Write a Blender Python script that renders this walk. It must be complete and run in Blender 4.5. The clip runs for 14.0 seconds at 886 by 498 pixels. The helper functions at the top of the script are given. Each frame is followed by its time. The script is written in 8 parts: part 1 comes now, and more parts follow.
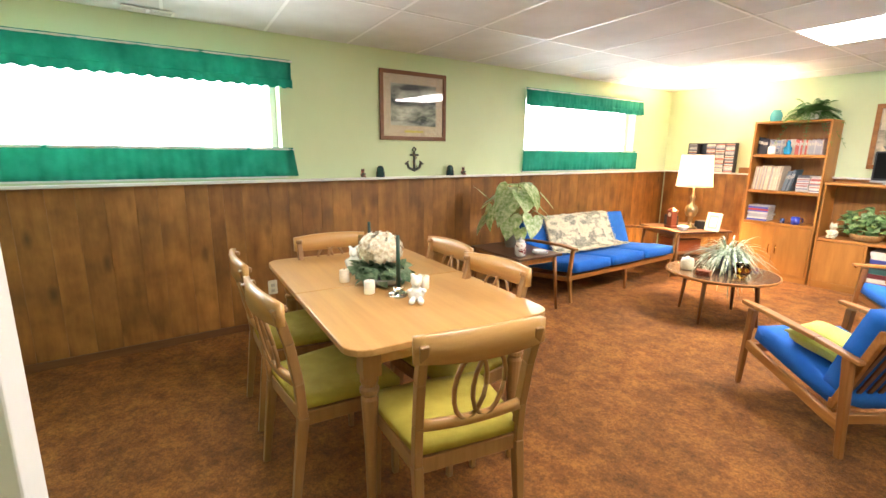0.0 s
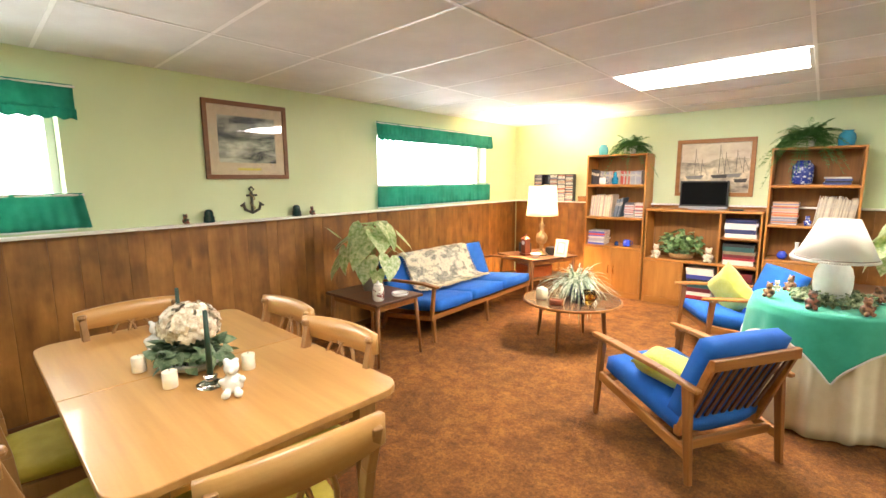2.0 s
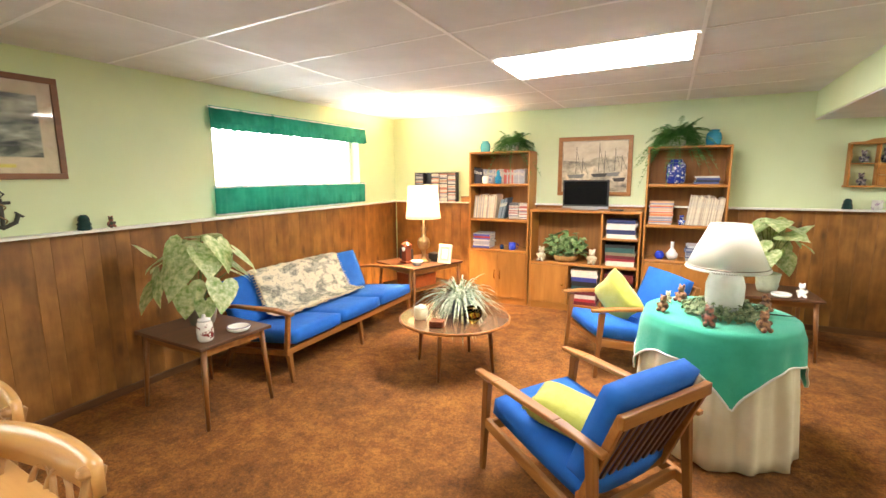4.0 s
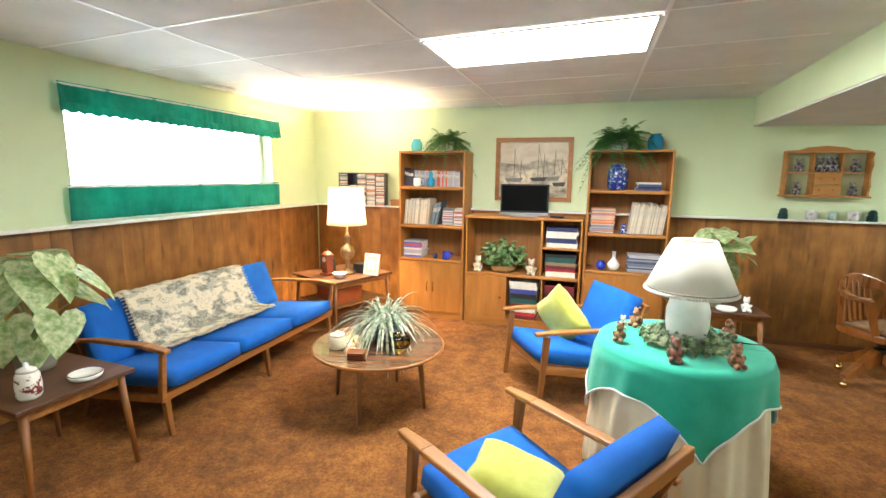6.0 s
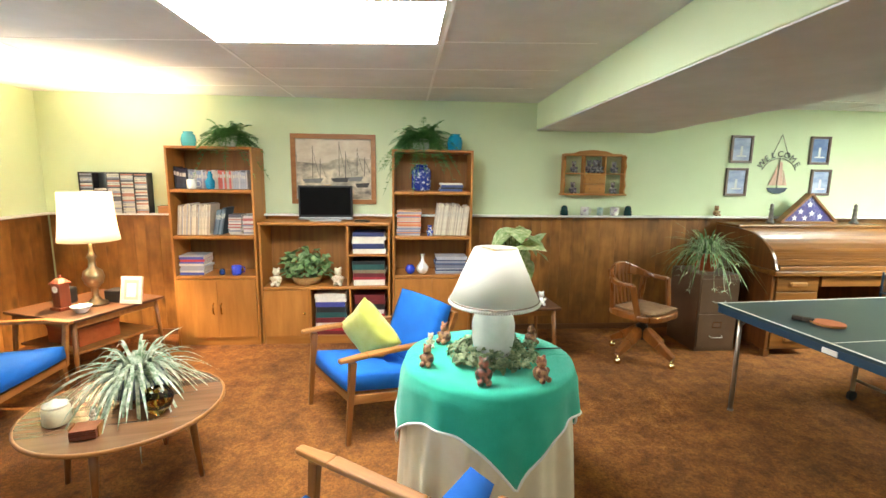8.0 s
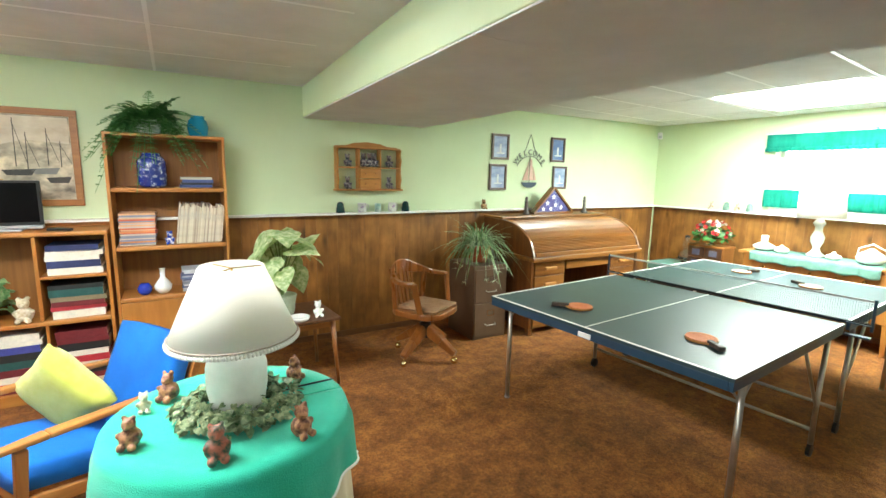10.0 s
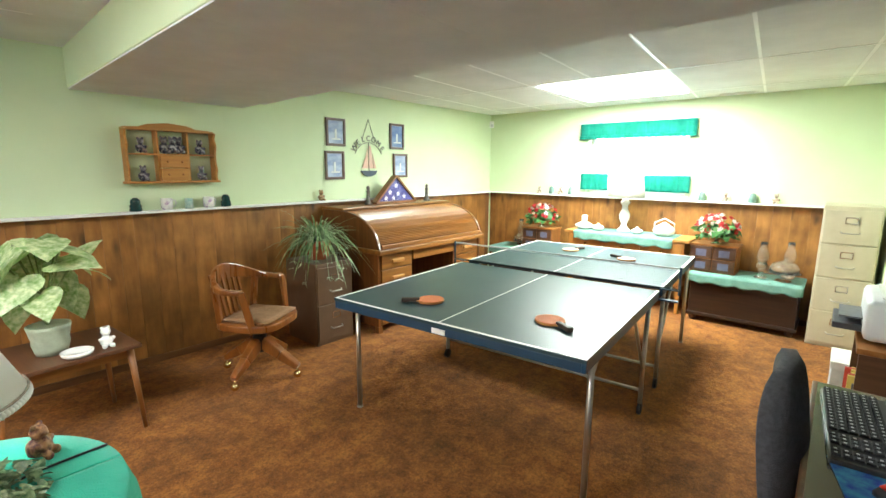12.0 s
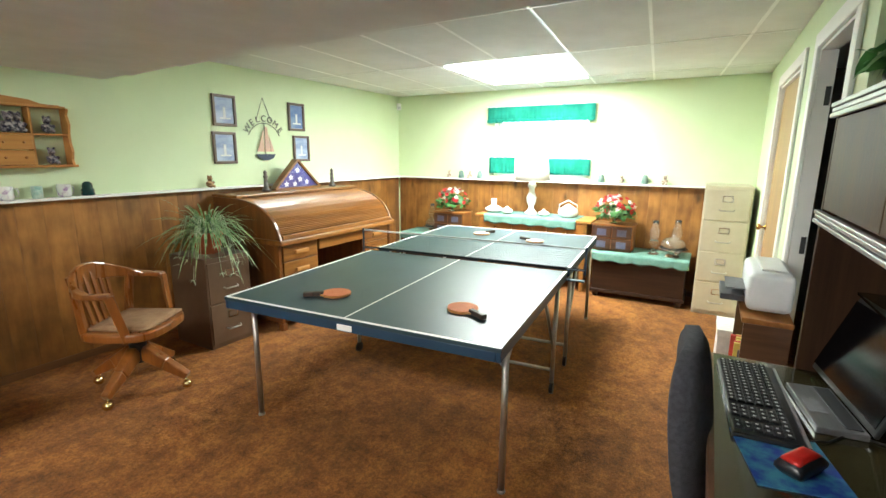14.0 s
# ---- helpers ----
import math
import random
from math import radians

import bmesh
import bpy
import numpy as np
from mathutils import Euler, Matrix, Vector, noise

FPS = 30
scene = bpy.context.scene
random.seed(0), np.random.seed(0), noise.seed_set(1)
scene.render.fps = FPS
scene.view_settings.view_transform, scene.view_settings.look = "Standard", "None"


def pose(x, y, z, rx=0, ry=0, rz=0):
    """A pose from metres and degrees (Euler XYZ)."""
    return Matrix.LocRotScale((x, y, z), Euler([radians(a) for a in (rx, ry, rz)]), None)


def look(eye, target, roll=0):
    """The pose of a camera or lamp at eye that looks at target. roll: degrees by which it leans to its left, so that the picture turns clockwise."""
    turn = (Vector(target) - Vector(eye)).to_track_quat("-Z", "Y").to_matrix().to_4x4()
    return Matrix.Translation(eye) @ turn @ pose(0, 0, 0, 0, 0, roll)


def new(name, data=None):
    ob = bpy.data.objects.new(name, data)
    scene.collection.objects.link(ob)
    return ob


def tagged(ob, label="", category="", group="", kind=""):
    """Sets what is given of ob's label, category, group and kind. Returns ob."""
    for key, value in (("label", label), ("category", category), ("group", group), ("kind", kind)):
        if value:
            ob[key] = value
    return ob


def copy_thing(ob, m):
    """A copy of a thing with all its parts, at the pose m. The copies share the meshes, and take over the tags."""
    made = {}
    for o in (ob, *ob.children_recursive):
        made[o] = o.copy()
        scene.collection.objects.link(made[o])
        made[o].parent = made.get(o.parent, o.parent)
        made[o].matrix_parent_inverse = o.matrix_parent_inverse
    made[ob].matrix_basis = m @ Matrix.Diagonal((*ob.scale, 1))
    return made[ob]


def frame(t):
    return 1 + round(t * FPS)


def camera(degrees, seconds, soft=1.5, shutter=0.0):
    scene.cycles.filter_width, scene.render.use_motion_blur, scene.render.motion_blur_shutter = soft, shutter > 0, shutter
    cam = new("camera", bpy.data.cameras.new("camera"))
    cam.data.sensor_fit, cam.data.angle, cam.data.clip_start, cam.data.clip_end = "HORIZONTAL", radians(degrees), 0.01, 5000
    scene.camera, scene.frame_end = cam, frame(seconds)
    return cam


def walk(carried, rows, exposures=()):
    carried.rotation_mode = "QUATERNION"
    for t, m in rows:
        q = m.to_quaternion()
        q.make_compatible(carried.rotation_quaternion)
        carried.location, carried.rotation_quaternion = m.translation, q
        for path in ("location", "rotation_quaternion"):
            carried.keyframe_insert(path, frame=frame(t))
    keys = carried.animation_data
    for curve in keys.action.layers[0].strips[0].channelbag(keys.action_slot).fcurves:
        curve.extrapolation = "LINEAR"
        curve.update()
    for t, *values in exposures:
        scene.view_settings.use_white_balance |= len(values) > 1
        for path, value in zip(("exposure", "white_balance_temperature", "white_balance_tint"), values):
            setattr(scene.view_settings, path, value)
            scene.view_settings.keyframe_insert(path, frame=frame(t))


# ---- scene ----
cam = camera(87.6, 14.0)
PATH = [
    (0, (4.908, 0.361, 1.424), (3.301, 1.478, 1.011), 0.6),
    (0.5, (4.901, 0.401, 1.446), (3.357, 1.615, 1.068), 0.8),
    (1, (4.87, 0.47, 1.468), (3.403, 1.786, 1.131), 0.6),
    (1.5, (4.827, 0.563, 1.491), (3.459, 1.988, 1.18), 0.1),
    (2, (4.767, 0.675, 1.508), (3.517, 2.207, 1.21), -0.4),
    (2.5, (4.724, 0.83, 1.511), (3.589, 2.451, 1.219), -0.8),
    (3, (4.671, 1.008, 1.525), (3.655, 2.705, 1.23), -0.8),
    (5.5, (4.41, 1.816, 1.529), (3.709, 3.661, 1.207), 0.5),
    (6, (4.396, 1.904, 1.54), (3.788, 3.784, 1.229), 0.7),
    (6.5, (4.399, 1.989, 1.551), (3.901, 3.901, 1.244), 0.7),
    (7, (4.413, 2.111, 1.558), (4.094, 4.06, 1.242), 0.8),
    (7.5, (4.43, 2.225, 1.576), (4.348, 4.197, 1.253), 0.8),
    (8, (4.47, 2.329, 1.572), (4.625, 4.298, 1.259), 0.7),
    (10.5, (4.762, 2.795, 1.56), (5.926, 4.388, 1.233), 1.3),
    (11, (4.803, 2.861, 1.551), (6.111, 4.337, 1.216), 1.2),
    (11.5, (4.868, 2.901, 1.536), (6.292, 4.262, 1.193), 0.6),
    (12, (4.931, 2.942, 1.524), (6.429, 4.222, 1.179), 0.4),
    (12.5, (4.988, 2.969, 1.53), (6.552, 4.164, 1.173), 0.2),
    (13, (5.029, 2.977, 1.519), (6.661, 4.074, 1.152), 0.1),
    (13.5, (5.06, 2.99, 1.511), (6.74, 4.004, 1.127), 0.1),
    (14, (5.079, 3.01, 1.501), (6.782, 3.98, 1.099), 0.4),
]
walk(cam, [(t, look(eye, target, roll)) for t, eye, target, roll in PATH],
     [(0, 0.86, 6600, 16), (3, 0.73, 7150, 18), (6, 0.51, 6200, 9), (8, 0.37, 6300, 8), (10.5, 0.49, 6100, 4), (14, 0.36, 6150, 10)])

# light: three basement windows, three ceiling panels, one lit table lamp
world = bpy.data.worlds.new("world")
scene.world = world
world.use_nodes = True
sky = world.node_tree.nodes.new("ShaderNodeTexSky")
sky.sky_type, sky.sun_disc = "NISHITA", False
sky.sun_elevation, sky.sun_rotation = radians(42), radians(-80)
world.node_tree.nodes["Background"].inputs["Strength"].default_value = 0.1
world.node_tree.links.new(sky.outputs["Color"], world.node_tree.nodes["Background"].inputs["Color"])
sun = new("sun", bpy.data.lights.new("sun", "SUN"))
sun.data.energy, sun.data.angle, sun.data.color = 2.0, radians(0.6), (1, 0.95, 0.86)
sun.matrix_basis = look((-10, 2, 9), (0, 3, 0))
DAYLIGHT = 6.5
PANEL_LOUNGE, PANEL_OFFICE, PANEL_DINING = 38.0, 44.0, 11.0
LAMP_WATTS = 190.0

# plan, metres
WX, BY, EX, CZ = 1.13, 6.9, 10.62, 2.28   # left wall, back wall, end wall, ceiling
RY, DY = 2.6, 2.2                          # door wall, wall behind the desk
SY, JX, DX = -0.95, 5.75, 7.12             # south wall, wall beside the start, step in the door wall
CAP = 1.195                                # top of the panelling
SOF0, SOF1, SOFZ = 5.733, 6.91, 2.03        # dropped soffit


# ---- materials ----
def mat(name, color, rough=0.6, metal=0.0, color2=None, scale=(6, 6, 6), detail=4.0, bump=0.0, bump_scale=None, coords="Object",
        rnd=0.0, sheen=0.0, coat=0.0, spread=(0.35, 0.65), fine=0.0, rough2=None):
    m = bpy.data.materials.new(name)
    m.use_nodes = True
    nt, b = m.node_tree, m.node_tree.nodes["Principled BSDF"]
    b.inputs["Roughness"].default_value, b.inputs["Metallic"].default_value = rough, metal
    b.inputs["Base Color"].default_value = (*color, 1)
    b.inputs["Sheen Weight"].default_value = sheen
    b.inputs["Coat Weight"].default_value = coat
    L, N = nt.links.new, nt.nodes.new
    tc = N("ShaderNodeTexCoord")
    mp = N("ShaderNodeMapping")
    mp.inputs["Scale"].default_value = scale
    L(tc.outputs[coords], mp.inputs["Vector"])
    if rnd:
        oi = N("ShaderNodeObjectInfo")
        mu = N("ShaderNodeVectorMath")
        mu.operation = "SCALE"
        mu.inputs[0].default_value = (37, 23, 11)
        L(oi.outputs["Random"], mu.inputs["Scale"])
        L(mu.outputs["Vector"], mp.inputs["Location"])
    if color2:
        nz = N("ShaderNodeTexNoise")
        nz.inputs["Scale"].default_value, nz.inputs["Detail"].default_value = 1.0, detail
        nz.inputs["Roughness"].default_value = 0.62
        L(mp.outputs["Vector"], nz.inputs["Vector"])
        rp = N("ShaderNodeValToRGB")
        rp.color_ramp.elements[0].position, rp.color_ramp.elements[1].position = spread
        rp.color_ramp.elements[0].color, rp.color_ramp.elements[1].color = (*color, 1), (*color2, 1)
        L(nz.outputs["Fac"], rp.inputs["Fac"])
        out = rp.outputs["Color"]
        if fine:
            n2 = N("ShaderNodeTexNoise")
            n2.inputs["Scale"].default_value, n2.inputs["Detail"].default_value = fine, 3
            if rnd:
                ad = N("ShaderNodeVectorMath")
                L(tc.outputs[coords], ad.inputs[0])
                L(mu.outputs["Vector"], ad.inputs[1])
                L(ad.outputs["Vector"], n2.inputs["Vector"])
            else:
                L(tc.outputs[coords], n2.inputs["Vector"])
            mr = N("ShaderNodeMapRange")
            mr.inputs["From Min"].default_value, mr.inputs["From Max"].default_value = 0.3, 0.7
            mr.inputs["To Min"].default_value, mr.inputs["To Max"].default_value = 0.72, 1.28
            L(n2.outputs["Fac"], mr.inputs["Value"])
            sc = N("ShaderNodeVectorMath")
            sc.operation = "SCALE"
            L(out, sc.inputs[0])
            L(mr.outputs["Result"], sc.inputs["Scale"])
            out = sc.outputs["Vector"]
        if rnd:
            hs = N("ShaderNodeHueSaturation")
            m2 = N("ShaderNodeMapRange")
            m2.inputs["To Min"].default_value, m2.inputs["To Max"].default_value = 1 - rnd, 1 + rnd
            L(oi.outputs["Random"], m2.inputs["Value"])
            L(m2.outputs["Result"], hs.inputs["Value"])
            L(out, hs.inputs["Color"])
            out = hs.outputs["Color"]
        L(out, b.inputs["Base Color"])
        if rough2 is not None:
            m3 = N("ShaderNodeMapRange")
            m3.inputs["To Min"].default_value, m3.inputs["To Max"].default_value = rough, rough2
            L(nz.outputs["Fac"], m3.inputs["Value"])
            L(m3.outputs["Result"], b.inputs["Roughness"])
    if bump:
        nb = N("ShaderNodeTexNoise")
        nb.inputs["Scale"].default_value, nb.inputs["Detail"].default_value = bump_scale or 40, 3
        L(tc.outputs[coords], nb.inputs["Vector"])
        bp = N("ShaderNodeBump")
        bp.inputs["Strength"].default_value, bp.inputs["Distance"].default_value = bump, 0.01
        L(nb.outputs["Fac"], bp.inputs["Height"])
        L(bp.outputs["Normal"], b.inputs["Normal"])
    return m


def wood(name, dark, light, axis=2, rough=0.38, rnd=0.0, coat=0.0, stretch=1.2, cross=22, spread=(0.3, 0.72), bump=0.05, fine=0.0):
    s = [cross, cross, cross]
    s[axis] = stretch
    return mat(name, dark, rough, color2=light, scale=s, detail=6, rnd=rnd, coat=coat, bump=bump, bump_scale=90, spread=spread, rough2=rough + 0.14, fine=fine)


def glow(name, color, strength):
    m = bpy.data.materials.new(name)
    m.use_nodes = True
    b = m.node_tree.nodes["Principled BSDF"]
    b.inputs["Base Color"].default_value = (*color, 1)
    b.inputs["Emission Color"].default_value = (*color, 1)
    b.inputs["Emission Strength"].default_value = strength
    return m


def thin(name, color, through_part=0.5, rough=0.8, color2=None, scale=(8, 8, 8)):
    """Cloth or leaf that lets some light through."""
    m = mat(name, color, rough, color2=color2, scale=scale)
    nt = m.node_tree
    b, out = nt.nodes["Principled BSDF"], nt.nodes["Material Output"]
    tr, mx = nt.nodes.new("ShaderNodeBsdfTranslucent"), nt.nodes.new("ShaderNodeMixShader")
    mx.inputs["Fac"].default_value = through_part
    if b.inputs["Base Color"].links:
        nt.links.new(b.inputs["Base Color"].links[0].from_socket, tr.inputs["Color"])
    tr.inputs["Color"].default_value = (*color, 1)
    nt.links.new(b.outputs["BSDF"], mx.inputs[1])
    nt.links.new(tr.outputs["BSDF"], mx.inputs[2])
    nt.links.new(mx.outputs["Shader"], out.inputs["Surface"])
    return m


def glass(name, color=(1, 1, 1), rough=0.02):
    m = bpy.data.materials.new(name)
    m.use_nodes = True
    b = m.node_tree.nodes["Principled BSDF"]
    b.inputs["Base Color"].default_value = (*color, 1)
    b.inputs["Roughness"].default_value, b.inputs["Transmission Weight"].default_value = rough, 1.0
    b.inputs["IOR"].default_value = 1.45
    return m


PAINT = mat("green_wall_paint", (0.60, 0.70, 0.44), 0.7, color2=(0.64, 0.735, 0.48), scale=(1.3, 1.3, 1.3), bump=0.12, bump_scale=160)
CEIL = mat("ceiling_tile", (0.68, 0.68, 0.665), 0.9, color2=(0.75, 0.75, 0.74), scale=(3, 3, 3), bump=0.35, bump_scale=220)
WHITE = mat("white_paint", (0.78, 0.77, 0.73), 0.45, color2=(0.82, 0.81, 0.78), scale=(4, 4, 4))
PANEL_TRIM = wood("walnut_trim", (0.10, 0.04, 0.013), (0.20, 0.085, 0.028), 0, 0.4)


def mul(nt, colour, value):
    """Scales a colour socket by a value socket."""
    sc = nt.nodes.new("ShaderNodeVectorMath")
    sc.operation = "SCALE"
    nt.links.new(colour, sc.inputs[0])
    nt.links.new(value, sc.inputs["Scale"])
    return sc.outputs["Vector"]


def noise_range(nt, scale, lo, hi, detail=4.0, span=(0.3, 0.7), vector=None):
    """A noise texture spread from lo to hi."""
    nz, mr = nt.nodes.new("ShaderNodeTexNoise"), nt.nodes.new("ShaderNodeMapRange")
    nz.inputs["Scale"].default_value, nz.inputs["Detail"].default_value = scale, detail
    mr.inputs["From Min"].default_value, mr.inputs["From Max"].default_value = span
    mr.inputs["To Min"].default_value, mr.inputs["To Max"].default_value = lo, hi
    if vector is not None:
        nt.links.new(vector, nz.inputs["Vector"])
    nt.links.new(nz.outputs["Fac"], mr.inputs["Value"])
    return mr.outputs["Result"]


def carpet():
    """Cut-pile shag: tufts, hand-sized mottling, and broad patches where the pile is trodden."""
    m = mat("rust_carpet", (0.14, 0.041, 0.006), 0.95, color2=(0.38, 0.148, 0.026), scale=(9, 9, 9), detail=12, bump=1.0, bump_scale=210, spread=(0.25, 0.75), fine=130)
    nt, b = m.node_tree, m.node_tree.nodes["Principled BSDF"]
    tc = nt.nodes["Texture Coordinate"].outputs["Object"]
    col = b.inputs["Base Color"].links[0].from_socket
    col = mul(nt, col, noise_range(nt, 1.7, 0.74, 1.22, 5, (0.32, 0.68), tc))
    col = mul(nt, col, noise_range(nt, 55, 0.72, 1.25, 3, (0.32, 0.68), tc))
    nt.links.new(col, b.inputs["Base Color"])
    return m


CARPET = carpet()


def panel_wood():
    """Walnut veneer with streaks and scattered knots."""
    m = wood("walnut_panelling", (0.16, 0.060, 0.012), (0.39, 0.178, 0.042), 2, 0.40, rnd=0.10, stretch=1.8, cross=11, spread=(0.25, 0.78), fine=5.5)
    nt, b = m.node_tree, m.node_tree.nodes["Principled BSDF"]
    base = b.inputs["Base Color"].links[0].from_socket
    ad, sc, vo, mr = [nt.nodes.new(n) for n in ("ShaderNodeVectorMath", "ShaderNodeVectorMath", "ShaderNodeTexVoronoi", "ShaderNodeMapRange")]
    off = nt.nodes["Mapping"].inputs["Location"].links[0].from_socket
    nt.links.new(nt.nodes["Texture Coordinate"].outputs["Object"], ad.inputs[0])
    nt.links.new(off, ad.inputs[1])
    sc.operation = "MULTIPLY"
    sc.inputs[1].default_value = (6.0, 6.0, 2.4)
    nt.links.new(ad.outputs["Vector"], sc.inputs[0])
    nt.links.new(sc.outputs["Vector"], vo.inputs["Vector"])
    vo.inputs["Scale"].default_value = 1.0
    mr.inputs["From Min"].default_value, mr.inputs["From Max"].default_value = 0.03, 0.20
    mr.inputs["To Min"].default_value, mr.inputs["To Max"].default_value = 0.35, 1.0
    nt.links.new(vo.outputs["Distance"], mr.inputs["Value"])
    col = mul(nt, base, mr.outputs["Result"])
    col = mul(nt, col, noise_range(nt, 2.2, 0.80, 1.18, 4, (0.32, 0.68), ad.outputs["Vector"]))
    nt.links.new(col, b.inputs["Base Color"])
    return m


PANELING = panel_wood()
SOFA_BLUE = mat("blue_upholstery", (0.003, 0.105, 0.45), 0.9, color2=(0.005, 0.135, 0.54), scale=(5, 5, 5), bump=0.3, bump_scale=350)
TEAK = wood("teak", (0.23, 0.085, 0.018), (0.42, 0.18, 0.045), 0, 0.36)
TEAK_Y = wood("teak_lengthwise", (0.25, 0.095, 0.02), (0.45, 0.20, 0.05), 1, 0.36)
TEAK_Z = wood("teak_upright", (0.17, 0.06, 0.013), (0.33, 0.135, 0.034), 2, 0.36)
DARKWOOD = wood("dark_walnut", (0.065, 0.026, 0.012), (0.155, 0.068, 0.032), 1, 0.32)
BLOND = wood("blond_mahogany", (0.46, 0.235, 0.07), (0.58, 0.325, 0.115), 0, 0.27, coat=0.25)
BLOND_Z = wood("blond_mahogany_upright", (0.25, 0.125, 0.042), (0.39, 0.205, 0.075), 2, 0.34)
OAKCASE = wood("bookcase_oak", (0.33, 0.125, 0.022), (0.50, 0.22, 0.046), 2, 0.4, stretch=1.5, cross=10)
OAKCASE_X = wood("bookcase_oak_across", (0.33, 0.125, 0.022), (0.50, 0.22, 0.046), 0, 0.4, stretch=1.5, cross=10)
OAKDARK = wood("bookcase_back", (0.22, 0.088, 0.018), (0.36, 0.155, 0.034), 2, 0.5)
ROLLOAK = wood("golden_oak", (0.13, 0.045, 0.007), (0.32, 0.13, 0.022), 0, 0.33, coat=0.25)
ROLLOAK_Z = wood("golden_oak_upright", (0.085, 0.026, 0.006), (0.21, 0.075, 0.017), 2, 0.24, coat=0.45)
CHAIROAK = wood("swivel_chair_oak", (0.13, 0.038, 0.007), (0.31, 0.105, 0.019), 2, 0.22, coat=0.5, cross=14)
PINE = wood("pine", (0.36, 0.15, 0.03), (0.52, 0.25, 0.06), 0, 0.45)
GREENCLOTH = thin("green_curtain", (0.012, 0.25, 0.185), 0.5, 0.85, color2=(0.03, 0.36, 0.27), scale=(5, 5, 5))
TABLEGREEN = mat("green_tablecloth", (0.014, 0.36, 0.235), 0.85, color2=(0.024, 0.43, 0.29), scale=(9, 9, 9), bump=0.4, bump_scale=260, sheen=0.2)
CREAM = mat("cream_skirt", (0.70, 0.62, 0.42), 0.9, color2=(0.76, 0.69, 0.50), scale=(7, 7, 7), bump=0.2, bump_scale=300)
LIME = mat("lime_cushion", (0.44, 0.46, 0.06), 0.9, color2=(0.52, 0.54, 0.10), scale=(12, 12, 12), bump=0.5, bump_scale=200, sheen=0.3)
OLIVE = mat("olive_seat", (0.34, 0.265, 0.026), 0.85, color2=(0.42, 0.335, 0.045), scale=(10, 10, 10), bump=0.3, bump_scale=300)
PPGREEN = mat("table_tennis_green", (0.011, 0.033, 0.040), 0.42, color2=(0.016, 0.043, 0.051), scale=(3, 3, 3), bump=0.05, bump_scale=200)
PPBLUE = mat("blue_apron", (0.009, 0.035, 0.07), 0.45, color2=(0.013, 0.045, 0.085), scale=(6, 6, 6))
STEEL = mat("zinc_steel", (0.42, 0.40, 0.36), 0.32, 0.9, color2=(0.52, 0.50, 0.46), scale=(9, 9, 9))
CHROME = mat("chrome", (0.75, 0.75, 0.74), 0.14, 1.0)
BRASS = mat("brass", (0.62, 0.40, 0.12), 0.25, 1.0, color2=(0.50, 0.31, 0.09), scale=(12, 12, 12))
BLACK = mat("black_plastic", (0.012, 0.012, 0.013), 0.35, color2=(0.018, 0.018, 0.02), scale=(20, 20, 20))
SCREEN = mat("black_screen", (0.004, 0.004, 0.005), 0.12)
SCREEN.node_tree.nodes["Principled BSDF"].inputs["Specular IOR Level"].default_value = 0.15
SILVER = mat("silver_plastic", (0.36, 0.36, 0.37), 0.35, 0.4)
TANMETAL = mat("brown_cabinet_metal", (0.115, 0.068, 0.038), 0.42, 0.1, color2=(0.14, 0.085, 0.05), scale=(5, 5, 5))
BEIGEMETAL = mat("beige_cabinet_metal", (0.52, 0.46, 0.33), 0.42, 0.1, color2=(0.58, 0.52, 0.39), scale=(5, 5, 5))
FABRIC_GREY = mat("grey_chair_fabric", (0.042, 0.042, 0.047), 0.95, color2=(0.065, 0.065, 0.072), scale=(60, 60, 60), bump=0.5, bump_scale=300)
SHADE_LIT = thin("cream_lampshade", (0.88, 0.83, 0.72), 0.6)
SHADE_WHITE = thin("white_lampshade", (0.88, 0.86, 0.81), 0.6)
PORCELAIN = mat("white_porcelain", (0.76, 0.76, 0.72), 0.15, color2=(0.82, 0.82, 0.78), scale=(6, 6, 6), coat=0.4)
SPARKLE = mat("frosted_white_ceramic", (0.72, 0.74, 0.70), 0.3, color2=(0.79, 0.80, 0.77), scale=(20, 20, 20), bump=0.06, bump_scale=120)
LEAF = thin("dark_leaf", (0.035, 0.13, 0.03), 0.3, 0.45, color2=(0.10, 0.27, 0.075), scale=(14, 14, 14))
LEAF_PALE = thin("pale_variegated_leaf", (0.24, 0.42, 0.12), 0.35, 0.4, color2=(0.76, 0.82, 0.52), scale=(30, 30, 30))
FERN = thin("fern_leaf", (0.075, 0.23, 0.055), 0.35, 0.5, color2=(0.17, 0.38, 0.11), scale=(16, 16, 16))
LEAF_SPIDER = thin("spider_leaf", (0.085, 0.20, 0.06), 0.25, 0.4, color2=(0.40, 0.54, 0.28), scale=(26, 26, 26))
LEAF_STRIPE = thin("striped_leaf", (0.11, 0.20, 0.10), 0.2, 0.4, color2=(0.62, 0.66, 0.52), scale=(30, 30, 30))
GLASS = glass("clear_glass")
PRESSED = glass("pressed_glass", (0.95, 0.96, 0.95), 0.04)
PRESSED.node_tree.nodes["Principled BSDF"].inputs["Transmission Weight"].default_value = 0.97
BLUEGLASS = glass("blue_glass", (0.03, 0.36, 0.60), 0.05)
BLUEGLASS.node_tree.nodes["Principled BSDF"].inputs["Transmission Weight"].default_value = 0.45
TEALGLASS = glass("teal_glass", (0.02, 0.22, 0.24), 0.05)
AMBERGLASS = glass("amber_glass", (0.75, 0.42, 0.06), 0.05)
